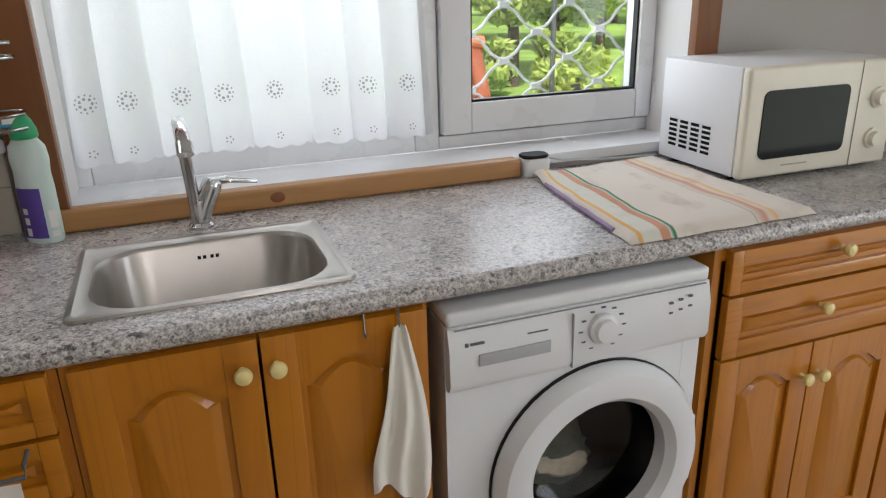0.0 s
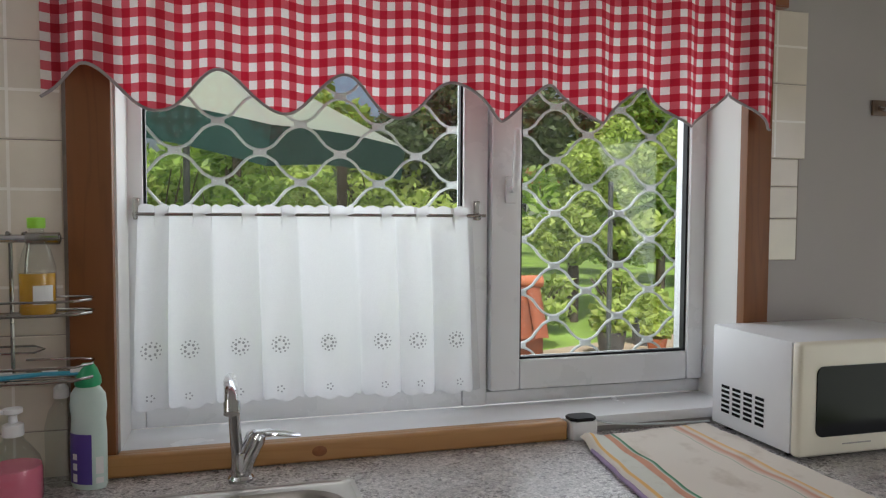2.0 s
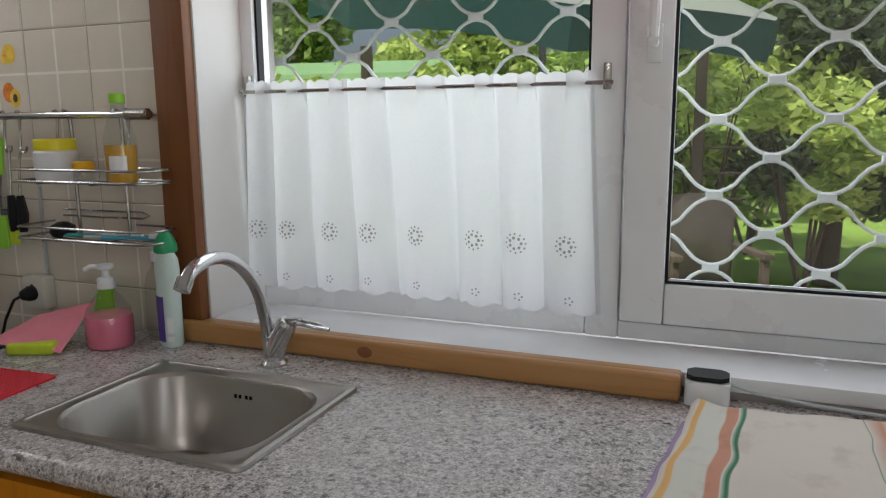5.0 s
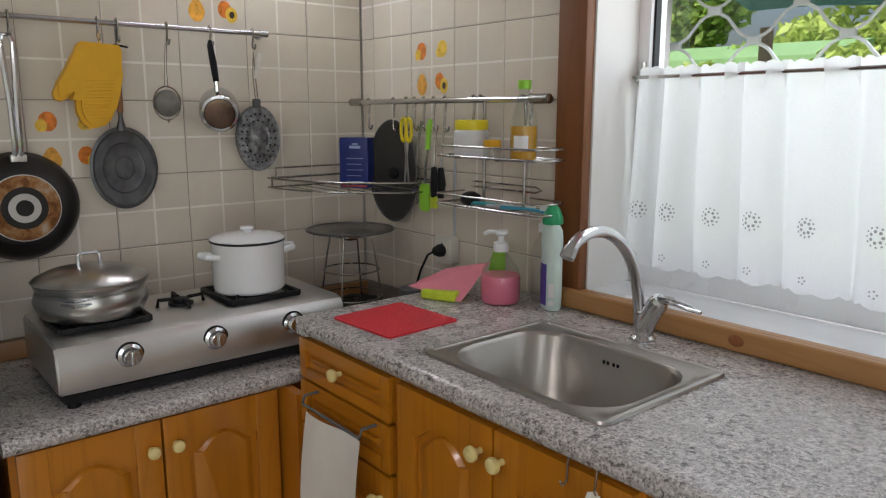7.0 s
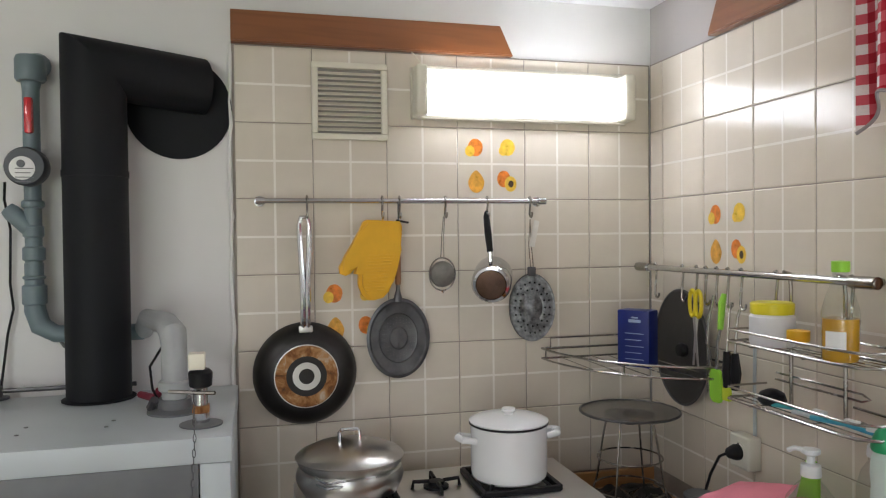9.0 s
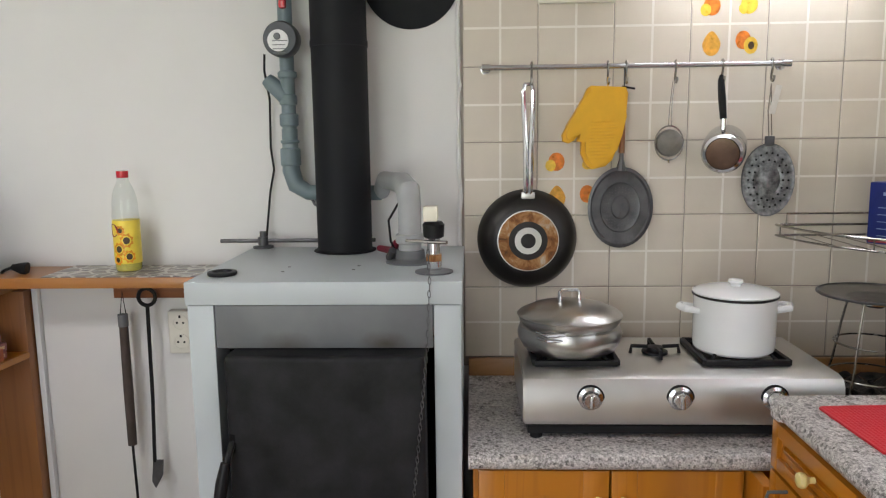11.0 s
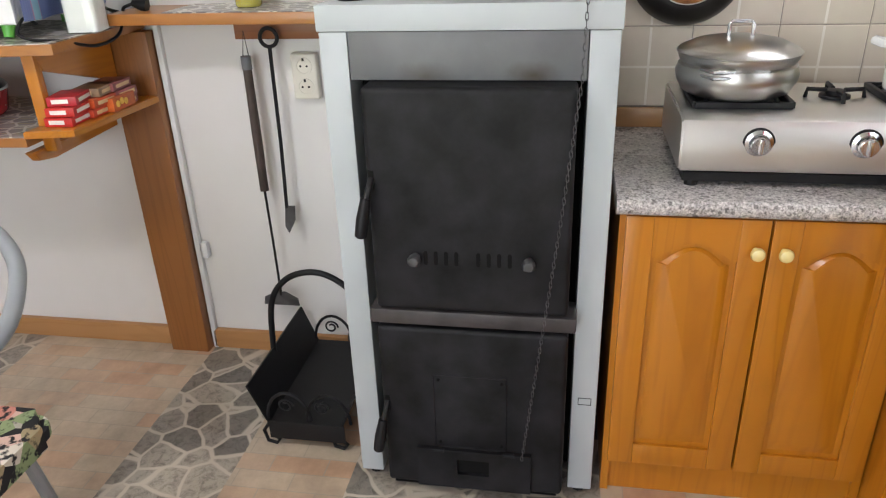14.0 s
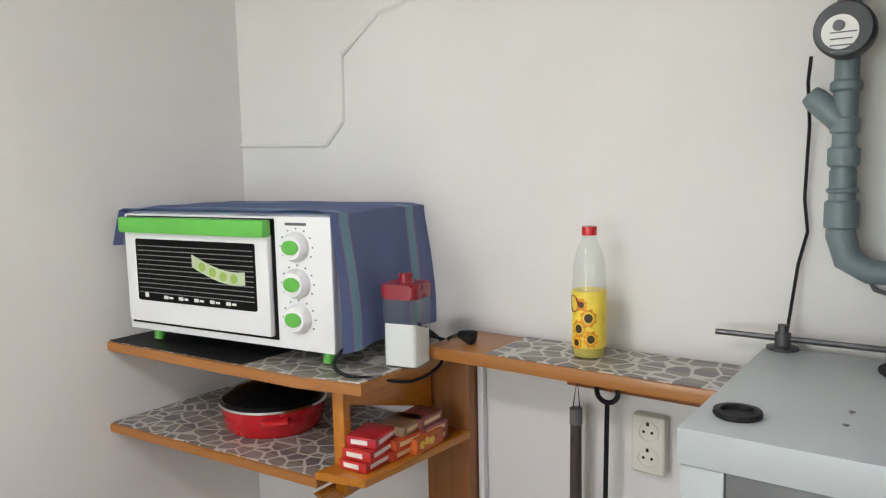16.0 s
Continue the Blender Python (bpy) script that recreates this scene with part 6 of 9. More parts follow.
def wire_rack():
    r = thing("wire_rack", "two-tier chrome wire rack hung beside the window", "wire rack", (0, 0, 0))
    x0, x1, yf = 0.552, 0.935, -0.135
    for z in (1.284, 1.157):
        for dz, rr in ((0.0, 0.0032), (0.026, 0.0026)):
            pts = [(x0, -0.030, z + dz), (x0, yf + 0.012, z + dz), (x0 + 0.008, yf, z + dz), (x1 - 0.07, yf, z + dz), (x1 - 0.025, yf + 0.006, z + dz), (x1, yf + 0.035, z + dz), (x1 - 0.004, -0.052, z + dz), (x1 - 0.03, -0.034, z + dz), (x0 + 0.25, -0.030, z + dz)]
            part("rail", tube(bmesh.new(), pts, rr, 7), WIRE, r)
        for k in range(4):
            y = -0.048 - k * 0.022
            part("wire", tube(bmesh.new(), [(x0 + 0.002, y, z - 0.003), (x1 - 0.02, y, z - 0.003)], 0.0013, 5), WIRE, r)
        for x in (x0 + 0.075, x0 + 0.23):
            part("cross_wire", tube(bmesh.new(), [(x, -0.028, z - 0.005), (x, -0.132, z - 0.005)], 0.0018, 5), WIRE, r)
    # back uprights hooked over the rail, with a double loop between the tiers
    for x in (0.627, 0.778):
        part("upright", tube(bmesh.new(), [(x, -0.046, 1.439), (x, -0.030, 1.436), (x, -0.026, 1.40), (x, -0.026, 1.148)], 0.0042, 7), WIRE, r)
    part("back_loop", tube(bmesh.new(), [(0.575, -0.022, 1.210), (0.815, -0.022, 1.210), (0.836, -0.023, 1.203), (0.815, -0.024, 1.196), (0.575, -0.024, 1.196)], 0.0026, 6), WIRE, r)


wire_rack()


def rack_items():
    z = 1.2835
    j = thing("plastic_jar", "white plastic jar with a yellow screw lid", "jar", (0.640, -0.085, z))
    part("body", lathe(bmesh.new(), [(0.0, 0.0), (0.042, 0.0), (0.046, 0.006), (0.046, 0.062), (0.040, 0.070), (0.0, 0.070)], n=28), APPL, j)
    part("lid", lathe(bmesh.new(), [(0.043, 0.068), (0.044, 0.072), (0.044, 0.090), (0.040, 0.093), (0.0, 0.093)], n=28), surface("yellow_lid", (0.80, 0.70, 0.02), 0.04, 10, 0.4), j, "yellow screw lid")
    j = thing("small_bottle", "small bottle with an orange-yellow cap on the rack", "bottle", (0.735, -0.10, z))
    part("cap", lathe(bmesh.new(), [(0.020, 0.022), (0.022, 0.026), (0.022, 0.044), (0.0, 0.046)], n=18), YELLOW, j, "orange-yellow cap")
    part("body", lathe(bmesh.new(), [(0.0, 0.0), (0.022, 0.0), (0.022, 0.022), (0.0, 0.022)], n=18), CLEAR, j)
    o = thing("oil_bottle", "clear bottle half full of golden oil", "bottle", (0.842, -0.098, z), 20)

    def body(s, zt):
        return [(0.0, 0.001), (0.030 * s, 0.001), (0.033 * s, 0.006), (0.033 * s, zt)]
    part("bottle", lathe(bmesh.new(), body(1.0, 0.092) + [(0.031, 0.10), (0.024, 0.125), (0.014, 0.150), (0.0125, 0.170), (0.0, 0.170)], n=24), CLEAR, o, "clear plastic bottle")
    part("oil", lathe(bmesh.new(), body(0.95, 0.080) + [(0.0, 0.080)], n=24), OILS, o, "golden oil")
    part("cap", lathe(bmesh.new(), [(0.0155, 0.166), (0.016, 0.170), (0.016, 0.186), (0.0, 0.188)], n=18), GREEN, o, "green screw cap")
    bm = bmesh.new()
    for k in range(7):
        a0, a1 = radians(-110 + k * 9), radians(-110 + (k + 1) * 9)
        q = [bm.verts.new((0.0338 * math.cos(a), 0.0338 * math.sin(a), h)) for a, h in ((a0, 0.022), (a1, 0.022), (a1, 0.058), (a0, 0.058))]
        bm.faces.new(q)
    part("paper_label", bm, PAPERW, o, "pale paper label")
    z = 1.1565
    for x, c in ((0.72, (0.05, 0.40, 0.45)), (0.80, (0.55, 0.6, 0.6)), (0.85, (0.05, 0.35, 0.5))):
        t = thing("toothbrush", "teal plastic brush lying on the wire rack", "brush", (x, -0.095, z + 0.006), 8)
        part("stem", tube(bmesh.new(), [(-0.075, 0, 0), (0, 0.002, 0.003), (0.07, 0, 0)], [0.005, 0.004, 0.005], 8), surface("brush_plastic", c, 0.1, 20, 0.35), t)
        part("bristles", rbox(0.045, 0.072, -0.005, 0.005, 0.003, 0.014, bev=0.001), PAPERW, t)
    t = thing("scrub_brush", "round black scrub brush on the wire rack", "brush", (0.645, -0.09, z))
    bm = lathe(bmesh.new(), [(0.0, 0.0), (0.022, 0.002), (0.03, 0.012), (0.026, 0.026), (0.012, 0.034), (0.0, 0.035)], n=20)
    for v in bm.verts:
        v.co += Vector((noise.noise(v.co * 80), noise.noise(v.co * 90 + Vector((3, 0, 0))), 0)) * 0.004
    part("head", bm, BLACK, t)


rack_items()


def socket(at, rz, double=False, plug=False):
    s = thing("wall_socket", "ivory double wall socket" if double else "ivory wall socket with a black plug", "socket", at, rz)
    h = 0.125 if double else 0.08
    part("plate", rbox(-0.036, 0.036, -0.036 if not double else -0.03, 0.0, -h / 2, h / 2, bev=0.006, seg=3), SOCK, s)
    yf = -0.036 if not double else -0.03
    for z in ((-0.028, 0.028) if double else (0.0,)):
        part("ring", lathe(bmesh.new(), [(0.024, yf + 0.002), (0.024, yf - 0.002), (0.019, yf - 0.002), (0.018, yf + 0.001), (0.0, yf + 0.001)], (0, 0, z), "y", 24), SOCK, s)
        for dx in (-0.009, 0.009):
            part("hole", lathe(bmesh.new(), [(0.0032, yf + 0.002), (0.0032, yf - 0.0005), (0.0, yf - 0.0005)], (dx, 0, z), "y", 10), VOID, s)
        part("earth_clip", rbox(-0.003, 0.003, yf - 0.003, yf, z + 0.014, z + 0.022, bev=0.001), BLACK, s)
    if plug:
        part("plug", lathe(bmesh.new(), [(0.019, yf - 0.002), (0.019, yf - 0.012), (0.012, yf - 0.03), (0.006, yf - 0.034), (0.0, yf - 0.034)], (0, 0, 0), "y", 18), BLACK, s, "black plug")
        part("cord", tube(bmesh.new(), [(0, yf - 0.03, 0), (-0.012, yf - 0.045, -0.01), (-0.04, yf - 0.05, -0.06), (-0.07, yf - 0.05, -0.13), (-0.12, yf - 0.04, -0.165), (-0.2, yf - 0.02, -0.19)], 0.0035, 6), BLACK, s, "black cord")


socket((0.462, -0.0005, 1.0), 0, plug=True)
solid("cable", tube(bmesh.new(), [(0.479, -0.004, 1.26), (0.478, -0.005, 1.15), (0.478, -0.004, 1.036)], 0.0042, 7), BOIL, "grey cable running down the tiles to the socket", "cable")
socket((-0.0075, -2.005, 0.905), 90, double=True)


# ---------------------------------------------------------------- beside the sink
def counter_items():
    z = CT + 0.0005
    # red silicone mat
    m = thing("silicone_mat", "red dimpled silicone mat on the worktop", "mat", (0.77, -0.43, z), 3)
    part("mat", prism(bmesh.new(), rrect(-0.105, 0.105, -0.10, 0.10, 0.008), "z", 0, 0.004, 0.001), surface("red_silicone", (0.62, 0.012, 0.025), 0.06, 10, 0.5, 0, 60, 0.05), m)
    bm = bmesh.new()
    for i in range(26):
        for j in range(25):
            x, y = -0.098 + i * 0.0078, -0.093 + j * 0.0078
            q = [bm.verts.new((x + a, y + b, h)) for a, b, h in ((-0.0028, -0.0028, 0.0042), (0.0028, -0.0028, 0.0042), (0.0028, 0.0028, 0.0042), (-0.0028, 0.0028, 0.0042))]
            c = bm.verts.new((x, y, 0.0058))
            for k in range(4):
                bm.faces.new((q[k], q[(k + 1) % 4], c))
    tagged(part("dimpled_relief", bm, surface("red_silicone_bumps", (0.62, 0.012, 0.025), 0.06, 10, 0.5), m, "", None), kind="stuff")
    # sponge under the pink cloth
    s = solid("sponge", rbox(-0.05, 0.05, -0.032, 0.032, 0, 0.026, bev=0.008, seg=3), LIME, "lime green sponge under the pink cloth", "sponge", (0.688, -0.220, z), 22)

    L, B, R, T = (Vector(q) for q in ((0.621, -0.281, 0.030), (0.760, -0.224, 0.004), (0.734, -0.100, 0.086), (0.593, -0.130, 0.050)))

    def f(u, v):
        p = (L * (1 - u) + B * u) * (1 - v) + (T * (1 - u) + R * u) * v
        sag = 0.010 * math.sin(math.pi * u) * math.sin(math.pi * v) + 0.004 * noise.noise(Vector((u * 4, v * 4, 2)))
        return (p.x, p.y, max(0.002, p.z + sag))
    c = thing("dish_cloth", "pink sponge cloth draped over the sponge", "cloth", (0, 0, z))
    part("cloth", sheet(bmesh.new(), f, 30, 26), surface("pink_sponge_cloth", (0.74, 0.24, 0.30), 0.06, 12, 0.9, 0, 180, 0.6), c, "", 60)
    # lime scraper standing at the wall
    g = thing("scraper", "lime green plastic scraper leaning on the tiles", "scraper", (0.705, -0.055, z))
    part("blade", prism(bmesh.new(), [(-0.038, 0.0), (0.036, 0.0), (0.036, 0.105), (0.026, 0.128), (-0.002, 0.122)], "y", -0.004, 0.004, 0.002), GREEN, g)
    # pink soap dispenser
    d = thing("soap_dispenser", "clear pump bottle with pink liquid soap", "soap dispenser", (0.803, -0.130, z))
    part("bottle", lathe(bmesh.new(), [(0.0, 0.0), (0.046, 0.0), (0.050, 0.006), (0.050, 0.062), (0.044, 0.085), (0.028, 0.108), (0.017, 0.120), (0.017, 0.130), (0.0, 0.130)], n=28), CLEAR, d, "clear plastic bottle")
    part("soap", lathe(bmesh.new(), [(0.0, 0.0012), (0.045, 0.0015), (0.0485, 0.007), (0.0485, 0.060), (0.047, 0.070), (0.0, 0.070)], n=28), PINKS, d, "pink liquid soap")
    part("collar", lathe(bmesh.new(), [(0.018, 0.128), (0.019, 0.130), (0.018, 0.150), (0.008, 0.153), (0.007, 0.170), (0.0, 0.170)], n=18), APPL, d)
    bm = lathe(bmesh.new(), [(0.010, 0.168), (0.017, 0.172), (0.017, 0.180), (0.0, 0.183)], n=16)
    tube(bm, [(0, 0, 0.176), (-0.03, -0.012, 0.175), (-0.042, -0.016, 0.168)], 0.005, 8)
    part("pump", bm, APPL, d, "white pump head")
    # clear empty bottle
    e = thing("clear_bottle", "empty clear plastic bottle with a white nozzle", "bottle", (0.868, -0.045, z))
    part("bottle", lathe(bmesh.new(), [(0.0, 0.0), (0.028, 0.0), (0.031, 0.006), (0.031, 0.12), (0.024, 0.15), (0.012, 0.168), (0.012, 0.18), (0.0, 0.18)], n=24), CLEAR, e)
    part("nozzle", lathe(bmesh.new(), [(0.014, 0.176), (0.015, 0.18), (0.014, 0.196), (0.006, 0.204), (0.005, 0.218), (0.0, 0.219)], n=14), APPL, e, "white nozzle")
    # mint cleaner bottle
    k = thing("cleaner_bottle", "mint green cleaner bottle with a violet label", "bottle", (0.924, -0.078, z), -28)
    prof = [(0.0, 0.0), (0.034, 0.0), (0.038, 0.006), (0.038, 0.11), (0.036, 0.14), (0.039, 0.165), (0.036, 0.190), (0.022, 0.208), (0.0, 0.209)]
    part("body", lathe(bmesh.new(), prof, n=28, sx=1.0, sy=0.62), MINT, k)
    bm = bmesh.new()
    for i in range(12):
        a0, a1 = radians(-152 + i * 8.0), radians(-152 + (i + 1) * 8.0)
        for zz0, zz1 in ((0.012, 0.062), (0.062, 0.112)):
            q = [bm.verts.new((0.0388 * math.cos(a), 0.0388 * 0.63 * math.sin(a), h)) for a, h in ((a0, zz0), (a1, zz0), (a1, zz1), (a0, zz1))]
            bm.faces.new(q)
    part("violet_label", bm, PURPLE, k, "violet printed label")
    for a, zz, w, h in ((-112, 0.024, 9, 0.016), (-112, 0.046, 9, 0.014), (-112, 0.066, 9, 0.012), (-30, 0.05, 14, 0.034), (-30, 0.02, 14, 0.012)):
        bm = bmesh.new()
        a0, a1 = radians(a - w), radians(a + w)
        q = [bm.verts.new((0.0394 * math.cos(t), 0.0394 * 0.635 * math.sin(t), h2)) for t, h2 in ((a0, zz - h / 2), (a1, zz - h / 2), (a1, zz + h / 2), (a0, zz + h / 2))]
        bm.faces.new(q)
        part("print_box", bm, PAPERW, k, "white printed box", None)
    bm = lathe(bmesh.new(), [(0.023, 0.205), (0.025, 0.209), (0.024, 0.222), (0.017, 0.240), (0.011, 0.249), (0.0, 0.251)], n=20)
    part("cap", bm, surface("green_cap", (0.02, 0.33, 0.13), 0.05, 10, 0.35), k, "green flip cap")


counter_items()


# striped towel folded on the worktop
def folded_towel():
    m, t, n, l, bs = nodes_of("striped_cotton_towel")
    uv = n.new("ShaderNodeTexCoord")
    sep = n.new("ShaderNodeSeparateXYZ")
    l.new(uv.outputs["UV"], sep.inputs[0])
    base, pale, orange, rust, green = (0.70, 0.64, 0.56), (0.66, 0.66, 0.58), (0.75, 0.45, 0.16), (0.60, 0.30, 0.20), (0.05, 0.22, 0.11)
    col = ramp(t, sep.outputs[0], [(0.0, base), (0.035, base), (0.04, orange), (0.058, orange), (0.063, pale), (0.155, pale), (0.16, rust), (0.20, rust), (0.203, pale), (0.218, green), (0.226, green), (0.23, base), (0.66, base), (0.663, green), (0.668, base), (0.72, rust), (0.745, base), (0.78, orange), (0.79, base)][:19])
    col.node.color_ramp.interpolation = "LINEAR"
    st = noise_tex(t, uv.outputs["UV"], 5, 4)
    col = mixc(t, 0.5, col, ramp(t, st, [(0.28, (0.62, 0.55, 0.48)), (0.45, (1, 1, 1))]), "MULTIPLY")
    wv = noise_tex(t, uv.outputs["UV"], 240, 3)
    l.new(col, bs.inputs["Base Color"])
    bs.inputs["Roughness"].default_value = 0.95
    bump(t, bs, wv, 0.5)
    tw_ = thing("towel", "folded off-white towel with orange and green stripes on the worktop", "towel", (0, 0, CT))
    A, B, C, D = Vector((2.005, -0.075)), Vector((1.945, -0.580)), Vector((2.395, -0.575)), Vector((2.385, -0.03))

    def f(lift):
        def g(u, v):
            p = (A * (1 - v) + B * v) * (1 - u) + (D * (1 - v) + C * v) * u
            e = min(u, 1 - u, v, 1 - v)
            edge = min(1, e / 0.04)
            h = lift * edge ** 0.5 + 0.004 * noise.noise(Vector((u * 5, v * 5, 7))) * edge
            h += 0.014 * math.exp(-((u - 0.02) ** 2 + (v - 0.03) ** 2) / 0.01)
            wob = 0.006 * noise.noise(Vector((u * 7, v * 7, 3)))
            return (p.x + wob, p.y + 0.006 * noise.noise(Vector((u * 6, v * 6, 9))), max(0.0012, h + 0.002))
        return g
    part("cloth", sheet(bmesh.new(), f(0.016), 50, 50, lambda u, v: (u, v)), m, tw_, "", 60)
    bm = bmesh.new()
    g = f(0.016)
    tube(bm, [(g(0, i / 20)[0] + 0.004, g(0, i / 20)[1], 0.006) for i in range(3, 18)], 0.0055, 6)
    part("underside_fold", bm, surface("lilac_towel_fold", (0.36, 0.27, 0.42), 0.1, 10, 0.95), tw_, "lilac edge of the lower fold")


folded_towel()

c_ = thing("power_bank", "small white box with a black lid and cord behind the towel", "charger box", (1.992, -0.042, CT))
part("box", prism(bmesh.new(), rrect(0, 0.072, -0.018, 0.036, 0.012), "z", 0.0005, 0.045, 0.003), APPL, c_)
part("lid", prism(bmesh.new(), rrect(0.002, 0.07, -0.016, 0.034, 0.012), "z", 0.046, 0.054, 0.003), BLACK, c_, "black lid")
part("cord", tube(bmesh.new(), [(0.065, 0.0, 0.044), (0.11, -0.008, 0.034), (0.2, -0.01, 0.026), (0.3, -0.004, 0.020), (0.40, 0.002, 0.016)], 0.003, 6), BOIL, c_, "grey cord")


def hung_cloth(at, w, h, label, hookx, wid_top=0.02, rz=0):
    c = thing("tea_towel", label, "towel", at, rz)

    def f(u, v):
        s = wid_top + (w - wid_top) * min(1, v * 1.25) ** 0.8
        x = (u - 0.5) * s + 0.012 * math.sin(5 * v) * v
        y = -0.016 - 0.008 * math.sin(2 * math.pi * u * 2.5 + 0.6) * (0.3 + 0.7 * v) - 0.004 * math.sin(9 * u + 6 * v)
        return (x, y - 0.012 * v, -h * v - 0.03 * (u - 0.3) * v + (0.018 * math.sin(7 * u) if v > 0.97 else 0))
    bm = sheet(bmesh.new(), f, 50, 40)
    bmesh.ops.recalc_face_normals(bm, faces=bm.faces[:])
    part("cloth", bm, CLOTHW, c, "", 60)
    bm = tube(bmesh.new(), [(hookx, 0.004, 0.03), (hookx, -0.012, 0.03), (hookx, -0.016, 0.0), (hookx, -0.012, -0.006)], 0.002, 6)
    part("hook", bm, WIRE, c)
    return c


hung_cloth((1.487, -0.590, 0.872), 0.105, 0.315, "off-white tea towel hung on the sink cabinet hook", 0.0)
s_ = thing("door_hook_rail", "thin chrome over-door hook on the sink cabinet", "hook", (1.44, -0.5905, 0.872))
part("hook", tube(bmesh.new(), [(-0.01, 0.004, 0.03), (-0.01, -0.006, 0.026), (-0.01, -0.008, -0.008), (-0.01, -0.018, -0.012), (-0.01, -0.022, -0.004)], 0.002, 6), WIRE, s_)


def drawer_towel():
    c = thing("tea_towel", "white tea towel hung on a bar at the drawer front", "towel", (0.715, -0.592, 0.745))

    def f(u, v):
        x = -0.015 + 0.215 * u + 0.02 * v * (u - 0.5)
        y = -0.035 - 0.006 * math.sin(6 * u + 3 * v) - 0.018 * v
        z = -0.004 + 0.004 * u - (0.262 - 0.05 * u) * v + (0.008 * math.sin(9 * u) if v > 0.97 else 0)
        return (x, y, z)
    bm = sheet(bmesh.new(), f, 30, 30)
    bmesh.ops.recalc_face_normals(bm, faces=bm.faces[:])
    part("cloth", bm, CLOTHW, c, "", 60)
    bm = tube(bmesh.new(), [(-0.02, 0.0, 0.03), (-0.02, -0.035, 0.03), (-0.02, -0.04, 0.012), (0.21, -0.04, 0.012), (0.21, -0.035, 0.03), (0.21, 0.0, 0.03)], 0.0035, 8)
    part("bar", bm, BOILD, c, "grey wire towel bar")


drawer_towel()

hk = thing("towel_hook", "small chrome double hook on the painted wall", "hook", (2.975, 0.007, 1.785))
part("plate", rbox(-0.045, 0.045, -0.008, 0.0, -0.022, 0.022, bev=0.004), surface("brown_hook_plate", (0.17, 0.11, 0.07), 0.2, 20, 0.4), hk)
for x in (-0.022, 0.022):
    part("peg", tube(bmesh.new(), [(x, -0.006, 0.0), (x, -0.03, -0.008), (x, -0.04, 0.004)], [0.007, 0.007, 0.010], 10), CHROME, hk, "rounded chrome peg")


# ---------------------------------------------------------------- on and behind the boiler
PIPEG = surface("grey_green_pipe", (0.16, 0.21, 0.23), 0.12, 12, 0.45, 0.0, 90, 0.05)
PIPEL = surface("light_grey_pipe", (0.33, 0.34, 0.34), 0.1, 12, 0.4, 0.0, 90, 0.05)


